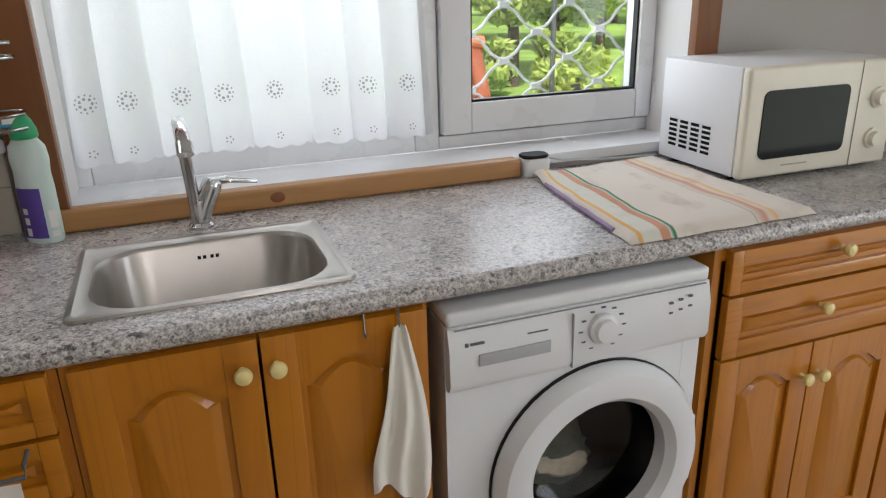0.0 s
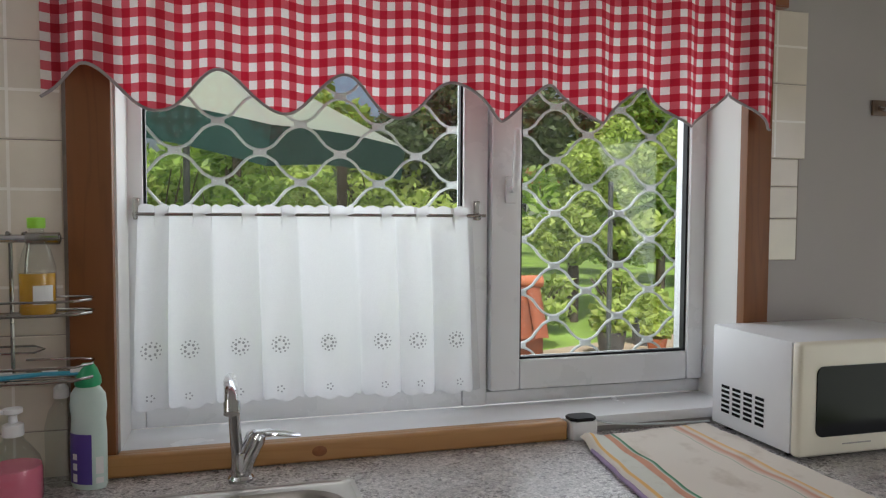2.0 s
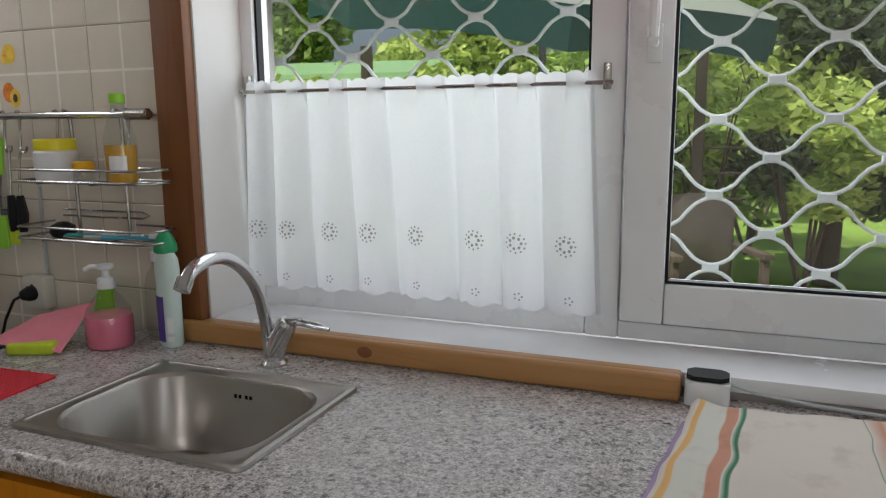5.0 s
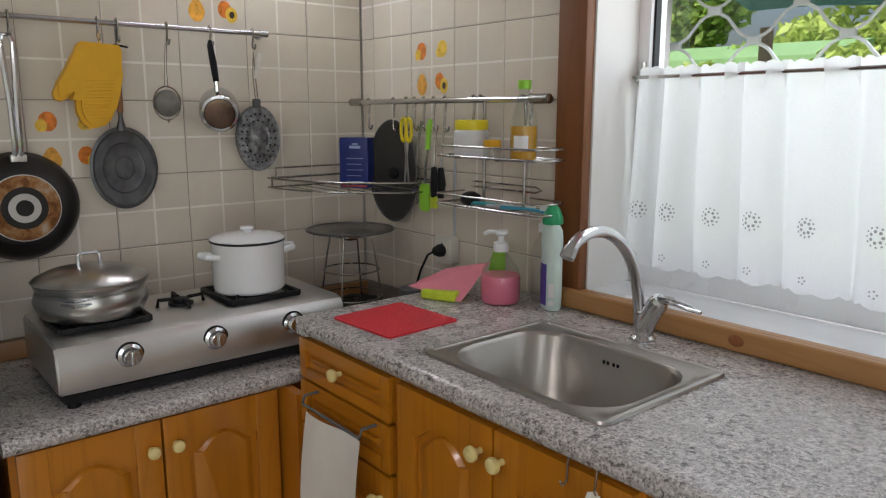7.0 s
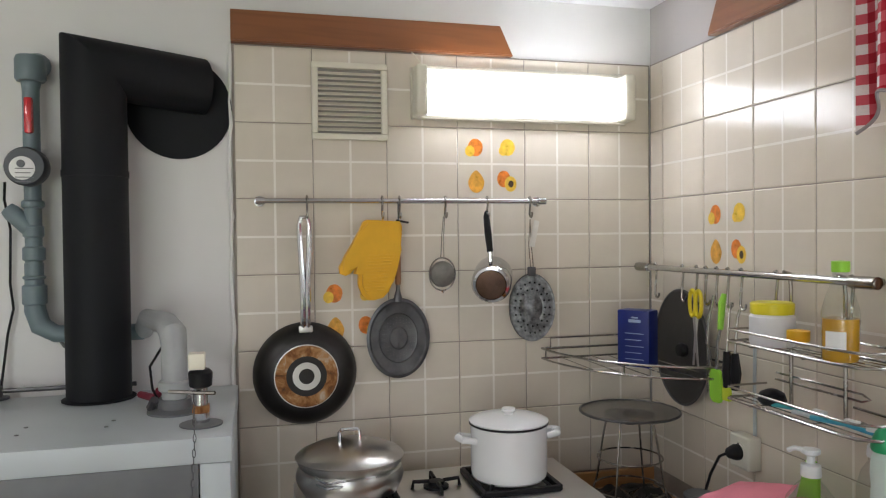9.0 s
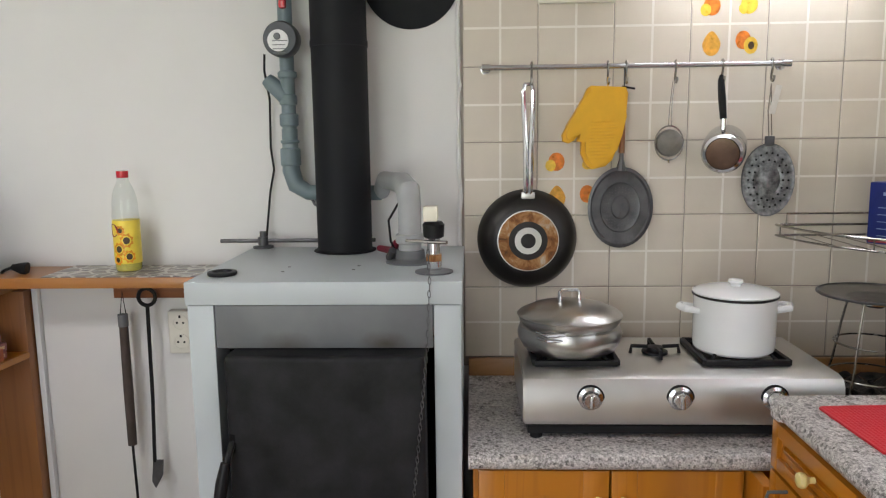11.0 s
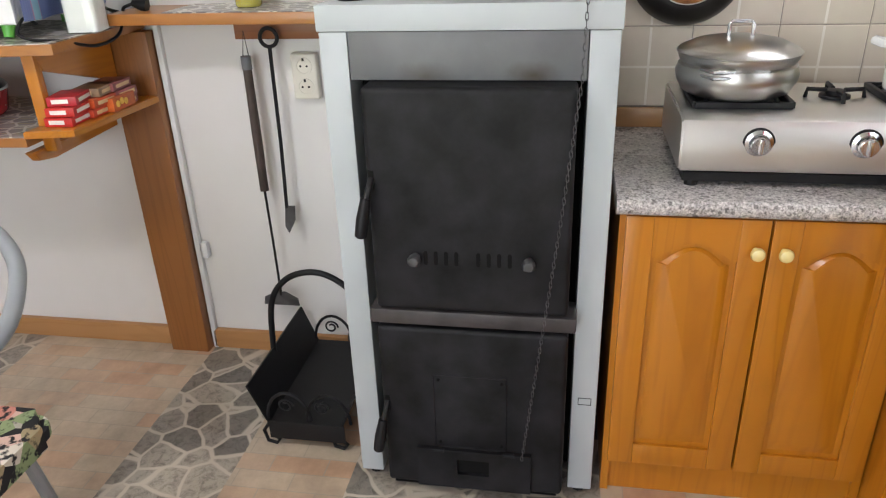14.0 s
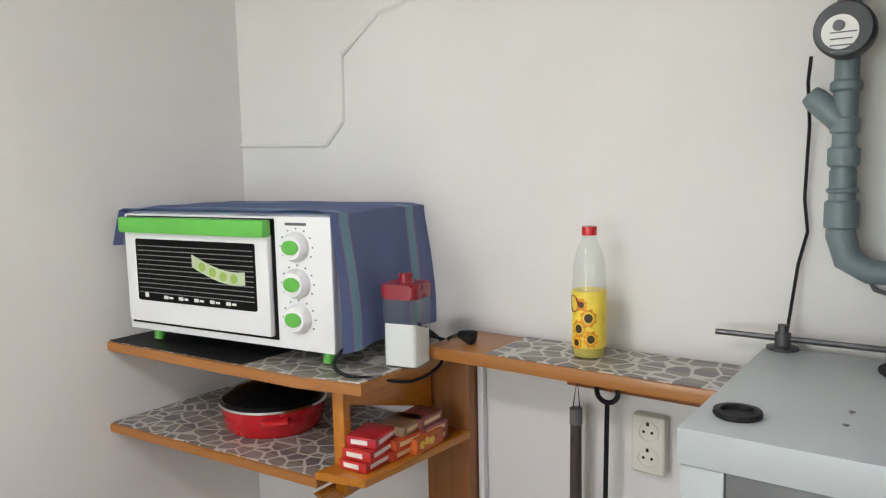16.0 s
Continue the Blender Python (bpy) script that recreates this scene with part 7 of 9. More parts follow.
def boiler_pipes():
    p = thing("heating_pipe", "grey heating pipe with a pump on the wall", "pipe", (0, 0, 0))
    x, y = 0.05, -1.662
    part("riser", tube(bmesh.new(), [(x, y, 1.47), (x, y, 1.40), (x, y, 1.36), (x, y + 0.012, 1.32), (x, y + 0.045, 1.30), (x, y + 0.10, 1.298), (x + 0.01, -1.42, 1.298)], [0.021, 0.021, 0.024, 0.024, 0.021, 0.020, 0.020], 16), PIPEG, p)
    for z, r, h in ((1.37, 0.027, 0.05), (1.43, 0.025, 0.012), (1.475, 0.025, 0.035), (1.53, 0.023, 0.03), (1.60, 0.025, 0.02)):
        part("fitting", lathe(bmesh.new(), [(r * 0.8, 0), (r, 0.004), (r, h - 0.004), (r * 0.8, h)], (x, y, z), n=18), PIPEG, p)
    part("riser", tube(bmesh.new(), [(x, y, 1.46), (x, y, 1.66)], 0.019, 14), PIPEG, p)
    part("branch", tube(bmesh.new(), [(x, y, 1.545), (x, y - 0.045, 1.59), (x, y - 0.055, 1.60)], [0.021, 0.021, 0.017], 12), PIPEG, p)
    bm = lathe(bmesh.new(), [(0.042, 0.01), (0.045, 0.02), (0.045, 0.055), (0.041, 0.062), (0.0, 0.064)], (x, y, 1.695), "x", 30)
    pump = part("pump", bm, surface("dark_pump_cast", (0.06, 0.065, 0.07), 0.2, 15, 0.45, 0.3), p, "dark grey circulation pump")
    bm = lathe(bmesh.new(), [(0.027, 0.062), (0.027, 0.066), (0.0, 0.0665)], (x, y - 0.004, 1.690), "x", 26)
    plate = part("nameplate", bm, PAPERW, pump, "white round nameplate")
    bm = lathe(bmesh.new(), [(0.009, 0.066), (0.008, 0.071), (0.0, 0.072)], (x, y - 0.006, 1.700), "x", 14)
    part("screw_cap", bm, BOILD, plate)
    bm = bmesh.new()
    for k in range(4):
        box(bm, x + 0.066, x + 0.0672, y - 0.018, y + 0.020 - 0.006 * (k % 2), 1.688 - 0.010 * k, 1.690 - 0.010 * k)
    part("print", bm, BOILD, plate, "", None)
    part("valve_handle", rbox(x - 0.012, x + 0.03, y - 0.009, y + 0.009, 1.775, 1.86, bev=0.006), RED, p, "red valve handle")
    part("riser", tube(bmesh.new(), [(x, y, 1.73), (x, y, 1.88), (x - 0.01, y, 1.94), (-0.01, y, 1.95)], [0.019, 0.019, 0.030, 0.032], 14), PIPEG, p)
    part("fitting", lathe(bmesh.new(), [(0.030, 0), (0.034, 0.006), (0.034, 0.05), (0.03, 0.06)], (x, y, 1.90), n=16), PIPEG, p)
    part("pump_cord", tube(bmesh.new(), [(x + 0.03, y - 0.05, 1.66), (x + 0.02, y - 0.055, 1.62), (0.012, y - 0.06, 1.55), (0.006, y - 0.065, 1.42), (0.008, y - 0.058, 1.36), (0.006, y - 0.072, 1.30), (0.02, y - 0.085, 1.17)], 0.003, 6), BLACK, p, "thin black cord")
    part("wall_cable", tube(bmesh.new(), [(0.0, y + 0.03, 1.30), (0.0, y + 0.05, 1.262), (0.0, y + 0.09, 1.25), (0.0, y + 0.13, 1.265)], 0.004, 6), BOILD, p)
    # elbow down to the boiler
    q = thing("boiler_outlet", "light grey pipe elbow standing on the boiler", "pipe", (0, 0, 1.15))
    part("flange", lathe(bmesh.new(), [(0.058, 0.0), (0.058, 0.004), (0.036, 0.010), (0.034, 0.03), (0.0, 0.03)], (0.30, -1.325, 0), n=24), BOILD, q)
    part("pipe", tube(bmesh.new(), [(0.30, -1.325, 0.02), (0.30, -1.325, 0.14), (0.292, -1.328, 0.17), (0.25, -1.345, 0.185), (0.10, -1.405, 0.185), (0.06, -1.42, 0.15)], [0.027, 0.027, 0.029, 0.026, 0.022, 0.022], 16), PIPEL, q)
    part("collar", lathe(bmesh.new(), [(0.030, 0), (0.034, 0.004), (0.034, 0.02), (0.030, 0.024)], (0.30, -1.325, 0.045), n=18), PIPEL, q)
    part("cable", tube(bmesh.new(), [(0.29, -1.345, 0.15), (0.30, -1.375, 0.10), (0.29, -1.372, 0.05), (0.28, -1.36, 0.02)], 0.0028, 6), BLACK, q)
    w = thing("pipe_pliers", "red-handled pliers lying on the boiler", "pliers", (0.24, -1.385, 1.1505), 20)
    part("handle", tube(bmesh.new(), [(-0.09, 0.0, 0.012), (-0.02, 0.01, 0.016), (0.03, 0.005, 0.02), (0.05, 0.01, 0.045)], [0.008, 0.009, 0.010, 0.008], 10), surface("dull_red_grip", (0.22, 0.02, 0.04), 0.2, 20, 0.5), w, "dull red grip")
    part("jaw", tube(bmesh.new(), [(0.03, 0.005, 0.012), (0.06, -0.01, 0.012), (0.075, -0.005, 0.03)], 0.010, 8), ALU, w)
    # regulator with chain
    v = thing("draught_regulator", "brass and black draught regulator with a chain", "regulator", (0.435, -1.262, 1.1505))
    part("flange", lathe(bmesh.new(), [(0.042, 0.0), (0.042, 0.003), (0.022, 0.006), (0.0, 0.006)], n=22), BOILD, v)
    part("stem", lathe(bmesh.new(), [(0.016, 0.004), (0.017, 0.025), (0.013, 0.028), (0.013, 0.075), (0.0, 0.075)], n=16), CHROME, v)
    part("nut", lathe(bmesh.new(), [(0.019, 0.026), (0.019, 0.040), (0.0, 0.041)], n=6), SCORCH, v)
    part("knob", lathe(bmesh.new(), [(0.014, 0.074), (0.022, 0.078), (0.024, 0.105), (0.018, 0.112), (0.0, 0.112)], n=12), BLACK, v, "black fluted knob")
    part("cap", rbox(-0.016, 0.016, -0.022, 0.010, 0.112, 0.145, bev=0.004), CREAM, v, "cream plastic cap")
    part("arm", tube(bmesh.new(), [(0.0, -0.06, 0.070), (0.03, 0.0, 0.070), (0.05, 0.03, 0.072)], 0.004, 6), WIRE, v)
    bm = bmesh.new()
    A, B = Vector((0.05, -0.01, 0.065)), Vector((0.172, -0.104, -0.992))
    top = Vector((0.112, -0.004, 0.002))
    lip = Vector((0.160, -0.008, -0.125))
    mid = Vector((0.160, -0.038, -0.42))
    n = 92
    pts = [A.lerp(top, i / 5) if i < 5 else top.lerp(lip, (i - 5) / 10) if i < 15 else lip.lerp(mid, (i - 15) / 25) if i < 40 else mid.lerp(B, (i - 40) / (n - 41)) for i in range(n)]
    for i, p in enumerate(pts):
        ax = (0, 1, 0) if i % 2 else (1, 0, 0)
        c = [Vector(p) + (Vector((0, 0.0028, 0)) if i % 2 else Vector((0.0028, 0, 0))) * math.cos(t) + Vector((0, 0, 0.0085)) * math.sin(t) for t in [2 * math.pi * k / 8 for k in range(8)]]
        tube(bm, c, 0.0009, 4, closed=True)
    tagged(part("chain", bm, ALU, v, "thin steel chain"), kind="stuff")
    # rod, bolt, black ring
    r = thing("iron_rod", "rusty iron rod with a bolt behind the boiler top", "rod", (0, 0, 1.1505))
    part("rod", tube(bmesh.new(), [(0.05, -1.865, 0.019), (0.05, -1.44, 0.019)], 0.0055, 8), ALU, r)
    bm = lathe(bmesh.new(), [(0.028, 0.0), (0.028, 0.005), (0.014, 0.007), (0.014, 0.03), (0.009, 0.03), (0.009, 0.045), (0.0, 0.046)], (0.052, -1.747, 0), n=12)
    part("bolt", bm, ALU, r)
    k = thing("jar_ring", "black ring lid lying on the boiler", "lid", (0.455, -1.724, 1.1505))
    part("ring", lathe(bmesh.new(), [(0.020, 0.0), (0.030, 0.0), (0.032, 0.003), (0.031, 0.008), (0.022, 0.009), (0.020, 0.004)], n=28), BLACK, k)
    part("disc", lathe(bmesh.new(), [(0.0, 0.003), (0.0215, 0.003)], n=24), BOIL, k)
    for x, y in ((0.36, -1.60), (0.42, -1.60), (0.35, -1.44), (0.40, -1.445)):
        bm = lathe(bmesh.new(), [(0.004, 0.0), (0.004, 0.0012), (0.0, 0.0013)], (x, y, 1.1502), n=8)
        solid("rivet", bm, BOILD, "small dark rivet in the boiler top", "rivet", kind="structure")


boiler_pipes()

# poured plaster bead down the edge of the tiling
bm = bmesh.new()
rnd = random.Random(2)
tube(bm, [(-0.004, -1.212 + rnd.uniform(-0.003, 0.003), 0.83 + 1.2 * i / 40) for i in range(41)], [rnd.uniform(0.004, 0.008) for _ in range(41)], 6)
solid("plaster_bead", bm, WALL, "uneven plaster bead along the tile edge", "trim", kind="structure")


# ---------------------------------------------------------------- pokers and ash tray by the wall
def poker_set():
    a = thing("poker", "long poker with a wooden grip hung under the ledge", "poker", (0.045, -2.152, 0.24))
    part("grip", tube(bmesh.new(), [(0, -0.006, 0.34), (0.003, -0.004, 0.5), (0.002, -0.004, 0.70)], [0.0125, 0.0135, 0.012], 12), surface("dark_worn_wood", (0.06, 0.042, 0.034), 0.3, 20, 0.6), a, "dark worn wooden grip")
    part("ferrule", tube(bmesh.new(), [(0.002, -0.004, 0.69), (0.002, -0.004, 0.725)], 0.014, 12), BOILD, a)
    part("shaft", tube(bmesh.new(), [(0, -0.006, 0.345), (0.005, 0.0, 0.15), (0.012, 0.004, 0.0)], 0.004, 8), BLACK, a)
    part("loop", tube(bmesh.new(), [(0.002, -0.012, 0.72), (0, -0.002, 0.79), (0.002, 0.006, 0.72)], 0.0015, 5), BLACK, a)
    bm = prism(bmesh.new(), [(-0.055, -0.035), (0.06, -0.035), (0.058, -0.01), (0.02, 0.012), (-0.01, 0.012), (-0.05, -0.008)], "x", 0.010, 0.014, 0.001)
    part("scraper_head", bm, ALU, a, "flat metal scraper head")
    b = thing("fire_rake", "black iron fire tool with a ring hung under the ledge", "fire tool", (0.045, -2.085, 0.47))
    part("shaft", tube(bmesh.new(), [(0, 0, 0.52), (0.0, -0.004, 0.25), (0.004, -0.010, 0.06)], 0.0055, 8), BLACK, b)
    bm = tube(bmesh.new(), [(0, 0.024 * math.cos(t), 0.543 + 0.024 * math.sin(t)) for t in [2 * math.pi * k / 18 for k in range(18)]], 0.0055, 8, closed=True)
    part("ring", bm, BLACK, b)
    bm = prism(bmesh.new(), [(-0.022, 0.0), (-0.012, -0.022), (0.012, 0.02), (0.016, 0.066), (-0.014, 0.066)], "x", 0.002, 0.006, 0.001)
    part("blade", bm, ALU, b, "small metal blade")


poker_set()


def log_tray():
    t_ = thing("log_tray", "black iron log holder with scrollwork beside the boiler", "log holder", (0.02, -2.10, 0.0))
    # tray slung between its raised side and the boiler
    L, W = 0.44, 0.30
    bm = bmesh.new()
    prism(bm, [(0.0, 0.19), (0.006, 0.193), (0.05, 0.075), (W - 0.05, 0.075), (W - 0.006, 0.193), (W, 0.19), (W - 0.05, 0.068), (0.05, 0.068)], "x", 0.02, L)
    part("trough", bm, BLACK, t_)
    for x in (0.03, L - 0.01):
        for yc, rr in ((0.105, 0.060), (0.215, 0.060)):
            bm = tube(bmesh.new(), [(x, yc + rr * math.cos(radians(a)), 0.085 + 0.085 * math.sin(radians(a))) for a in range(180, -1, -15)], 0.0045, 8)
            part("hoop", bm, IRON, t_, "bent iron hoop")
        for y0 in (0.10, 0.20):
            bm = tube(bmesh.new(), [(x, y0 + 0.022 * math.cos(t) * (1 - t / 14), 0.13 + 0.022 * math.sin(t) * (1 - t / 14)) for t in [k * 0.5 for k in range(18)]], 0.003, 6)
            part("scroll", bm, BLACK, t_)
        for y0 in (0.05, W - 0.06):
            bm = tube(bmesh.new(), [(x, y0, 0.075), (x + 0.004, y0 - 0.02, 0.045), (x + 0.004, y0 - 0.012, 0.012), (x + 0.004, y0 + 0.012, 0.006), (x + 0.004, y0 + 0.022, 0.02), (x + 0.004, y0 + 0.010, 0.03)], 0.005, 8)
            part("scroll_foot", bm, BLACK, t_)
    bm = tube(bmesh.new(), smooth_path([(0.25, 0.006, 0.165), (0.25, 0.004, 0.20), (0.25, 0.018, 0.335), (0.25, 0.064, 0.407), (0.25, 0.132, 0.436), (0.25, 0.198, 0.425), (0.25, 0.262, 0.37), (0.25, 0.290, 0.28), (0.25, 0.294, 0.165)]), 0.0085, 12)
    part("carry_handle", bm, BLACK, t_, "thick black carrying handle")
    part("front_plate", rbox(L, L + 0.004, 0.05, W - 0.04, 0.03, 0.085, bev=0.001), BLACK, t_)


log_tray()


# ---------------------------------------------------------------- corner shelf unit
def lined_wrap():
    m, t, n, l, bs = nodes_of("patterned_shelf_liner")
    v = coords(t)
    vo = n.new("ShaderNodeTexVoronoi")
    vo.feature = "DISTANCE_TO_EDGE"
    vo.inputs["Scale"].default_value = 22
    l.new(v, vo.inputs["Vector"])
    vc = n.new("ShaderNodeTexVoronoi")
    vc.inputs["Scale"].default_value = 22
    l.new(v, vc.inputs["Vector"])
    stripe = n.new("ShaderNodeTexWave")
    stripe.inputs["Scale"].default_value = 3.5
    stripe.inputs["Distortion"].default_value = 0.4
    l.new(v, stripe.inputs["Vector"])
    cell = ramp(t, stripe.outputs["Fac"], [(0.35, (0.15, 0.135, 0.14)), (0.5, (0.36, 0.29, 0.12)), (0.65, (0.16, 0.145, 0.15)), (0.85, (0.24, 0.22, 0.21))])
    col = mixc(t, ramp(t, vo.outputs["Distance"], [(0.05, (1, 1, 1)), (0.085, (0, 0, 0))]), cell, (0.58, 0.56, 0.52))
    l.new(col, bs.inputs["Base Color"])
    bs.inputs["Roughness"].default_value = 0.3
    return m


LINER = lined_wrap()


def shelf_unit():
    s = thing("corner_shelf_unit", "varnished pine corner shelf with two lined boards", "shelf", (0, 0, 0))
    # upper board, chamfered front corner
    up = [(0.002, -3.288), (0.462, -3.288), (0.425, -2.62), (0.395, -2.462), (0.002, -2.462)]
    part("upper_board", prism(bmesh.new(), up, "z", 1.032, 1.056, 0.002), HONEYY, s, "varnished pine board")
    ins = [(0.004, -3.286), (0.455, -3.286), (0.418, -2.62), (0.388, -2.468), (0.004, -2.468)]
    part("upper_liner", prism(bmesh.new(), ins, "z", 1.0562, 1.0585), LINER, s, "grey stone-patterned liner", None)
    part("dark_mat", prism(bmesh.new(), [(0.004, -3.286), (0.4575, -3.286), (0.430, -2.79), (0.004, -2.79)], "z", 1.0587, 1.0598), BLACK, s, "thin black mat under the oven", None)
    lo = [(0.002, -3.288), (0.470, -3.288), (0.415, -2.58), (0.002, -2.58)]
    part("lower_board", prism(bmesh.new(), lo, "z", 0.816, 0.838, 0.002), HONEYY, s, "varnished pine board")
    part("lower_liner", prism(bmesh.new(), [(0.004, -3.286), (0.462, -3.286), (0.408, -2.584), (0.004, -2.584)], "z", 0.8382, 0.8405), LINER, s, "grey stone-patterned liner", None)
    part("post", rbox(0.002, 0.045, -2.567, -2.437, 0.0, 1.03, bev=0.004), POSTW, s, "wide varnished pine post")
    part("side_cheek", rbox(0.34, 0.362, -2.578, -2.545, 0.79, 1.031, bev=0.003), HONEY, s)
    part("side_rail", prism(bmesh.new(), [(0.05, 0.90), (0.34, 0.985), (0.36, 1.03), (0.05, 1.03)], "y", -2.562, -2.544, 0.002), HONEYX, s)
    part("bracket", prism(bmesh.new(), [(0.002, 1.03), (0.40, 1.03), (0.30, 0.985), (0.002, 0.985)], "y", -3.286, -3.262, 0.002), HONEYX, s)
    part("side_shelf", prism(bmesh.new(), [(0.045, -2.544), (0.42, -2.578), (0.395, -2.46), (0.045, -2.435)], "z", 0.838, 0.856, 0.002), HONEYX, s, "short side shelf for boxes")
    part("bracket", prism(bmesh.new(), [(0.05, 0.80), (0.41, 0.80), (0.39, 0.775), (0.33, 0.765), (0.05, 0.772)], "y", -2.60, -2.575, 0.003), HONEYX, s)
    g = thing("wall_ledge", "narrow pine ledge with a patterned liner", "ledge", (0, 0, 0))
    part("board", rbox(0.001, 0.185, -2.455, -1.782, 1.066, 1.094, bev=0.003), HONEYY, g)
    part("liner", rbox(0.003, 0.18, -2.30, -1.784, 1.0943, 1.0962, bev=0), LINER, g, "grey stone-patterned liner", None)
    part("support_batten", rbox(0.001, 0.022, -2.19, -1.80, 1.005, 1.066, bev=0.002), TRIMY, g, "dark stained batten")
    # white cable duct beside the post
    bm = bmesh.new()
    box(bm, -0.006, 0.012, -2.434, -2.418, 0.0, 1.065, bev=0.002)
    box(bm, -0.006, 0.016, -2.412, -2.392, 0.335, 0.385, bev=0.003)
    solid("cable_duct", bm, APPL, "white plastic cable duct beside the post", "cable duct", kind="structure")


shelf_unit()


def oven():
    o = thing("mini_oven", "white mini oven with green knobs and handle", "oven", (0.385, -2.605, 1.0588), 0)
    o.matrix_world = Matrix.Translation((0.43, -3.222, 1.0600)) @ pose(0, 0, 0, 0, 0, 96) @ Matrix.Diagonal((1.05, 1.0, 1.0, 1.0))
    W, D, Hh, z0 = 0.63, 0.36, 0.335, 0.032
    part("body", rbox(0, W, 0.012, D, z0, Hh, bev=0.012, seg=3), APPL, o)
    fr = part("front", rbox(0.0, W, 0.0, 0.014, z0 + 0.004, Hh - 0.004, bev=0.005), APPL, o)
    dr = part("oven_door", rbox(0.02, 0.475, -0.018, 0.0, z0 + 0.03, Hh - 0.045, bev=0.006), APPL, o, "white framed glass door")
    part("door_glass", prism(bmesh.new(), rrect(0.06, 0.44, z0 + 0.085, Hh - 0.065, 0.006), "y", -0.0195, -0.012), DGLASS, dr, "dark glass window")
    RACK = surface("grey_rack", (0.17, 0.17, 0.17), 0.1, 10, 0.4)
    for k in range(11):
        part("rack_bar", rbox(0.066, 0.434, -0.0202, -0.019, z0 + 0.105 + k * 0.0115, z0 + 0.107 + k * 0.0115, bev=0), RACK, dr, "", None)
    bm = bmesh.new()
    pod = [(0.25 + 0.16 * i / 10, z0 + 0.190 - 0.035 * math.sin(i / 10 * 1.9)) for i in range(11)]
    prism(bm, [(p[0], p[1] - 0.014) for p in pod] + [(p[0], p[1] + 0.016) for p in pod[::-1]], "y", -0.0212, -0.0203)
    part("pea_pod_print", bm, surface("pale_green_print", (0.50, 0.58, 0.38), 0.1, 10, 0.4), dr, "pale green pea-pod print", None)
    for i in (2, 4, 6, 8):
        part("pea_print", lathe(bmesh.new(), [(0.011, -0.0213), (0.011, -0.0218), (0.0, -0.0218)], (pod[i][0], 0, pod[i][1] + 0.001), "y", 14), surface("pea_green_print", (0.30, 0.45, 0.08), 0.1, 10, 0.4), dr)
    bm = bmesh.new()
    for k in range(5):
        x = 0.15 + k * 0.05
        box(bm, x, x + 0.014, -0.0206, -0.019, z0 + 0.093, z0 + 0.101)
        box(bm, x + 0.018, x + 0.030, -0.0206, -0.019, z0 + 0.094, z0 + 0.099)
    box(bm, 0.085, 0.097, -0.0206, -0.019, z0 + 0.094, z0 + 0.105)
    part("symbols", bm, PAPERW, dr, "small white symbols", None)
    OG = surface("grass_green_plastic", (0.12, 0.48, 0.07), 0.05, 10, 0.35)
    part("door_handle", rbox(0.018, 0.478, -0.034, -0.006, Hh - 0.05, Hh - 0.012, bev=0.006), OG, dr, "long green handle")
    part("door_gap", rbox(0.014, 0.482, -0.003, 0.0012, z0 + 0.022, Hh - 0.01, bev=0), VOID, o, "", None)
    for z in (0.265, 0.185, 0.108):
        k = part("knob", lathe(bmesh.new(), [(0.033, 0.001), (0.033, -0.008), (0.026, -0.020), (0.0, -0.021)], (0.54, 0, z), "y", 24), APPL, fr, "round white knob")
        bm = lathe(bmesh.new(), [(0.021, -0.020), (0.021, -0.024), (0.0, -0.0245)], (0.54, 0, z), "y", 20, 0.75, 1.0)
        part("knob_face", bm, OG, k, "green knob face")
    bm = bmesh.new()
    for z in (0.265, 0.185, 0.108):
        for a in range(-120, 121, 30):
            x, zz = 0.54 + 0.043 * math.sin(radians(a)), z + 0.040 * math.cos(radians(a))
            box(bm, x - 0.0016, x + 0.0016, -0.0014, 0.001, zz - 0.0016, zz + 0.0016)
    box(bm, 0.512, 0.568, -0.0014, 0.001, 0.311, 0.317)
    part("dial_marks", bm, BOILD, fr, "", None)
    for x in (0.05, W - 0.05):
        for y in (0.05, D - 0.05):
            part("foot", tube(bmesh.new(), [(x, y, z0 + 0.004), (x, y - 0.01, 0.002)], [0.017, 0.011], 12), OG, o, "green foot")

    # blue striped cloth over the top
    m, t, n, l, bs = nodes_of("blue_striped_cloth")
    uv = n.new("ShaderNodeTexCoord")
    sep = n.new("ShaderNodeSeparateXYZ")
    l.new(uv.outputs["UV"], sep.inputs[0])
    blue, pink, teal = (0.24, 0.30, 0.56), (0.66, 0.26, 0.42), (0.33, 0.58, 0.70)
    col = ramp(t, sep.outputs[0], [(0.0, blue), (0.07, blue), (0.075, pink), (0.083, teal), (0.155, teal), (0.160, pink), (0.170, blue), (0.77, blue), (0.775, pink), (0.785, teal), (0.855, teal), (0.86, pink), (0.87, blue)])
    wv = noise_tex(t, uv.outputs["UV"], 220, 3)
    line = math_node(t, "GREATER_THAN", math_node(t, "FRACT", math_node(t, "MULTIPLY", sep.outputs[0], 62.0)), 0.8)
    col = mixc(t, math_node(t, "MULTIPLY", line, 0.25), col, (0.35, 0.50, 0.58))
    l.new(col, bs.inputs["Base Color"])
    bs.inputs["Roughness"].default_value = 0.9
    bump(t, bs, wv, 0.3)
    c = thing("oven_cover", "blue striped cloth draped over the mini oven", "cloth", (0, 0, 0))
    c.matrix_world = o.matrix_world.copy()

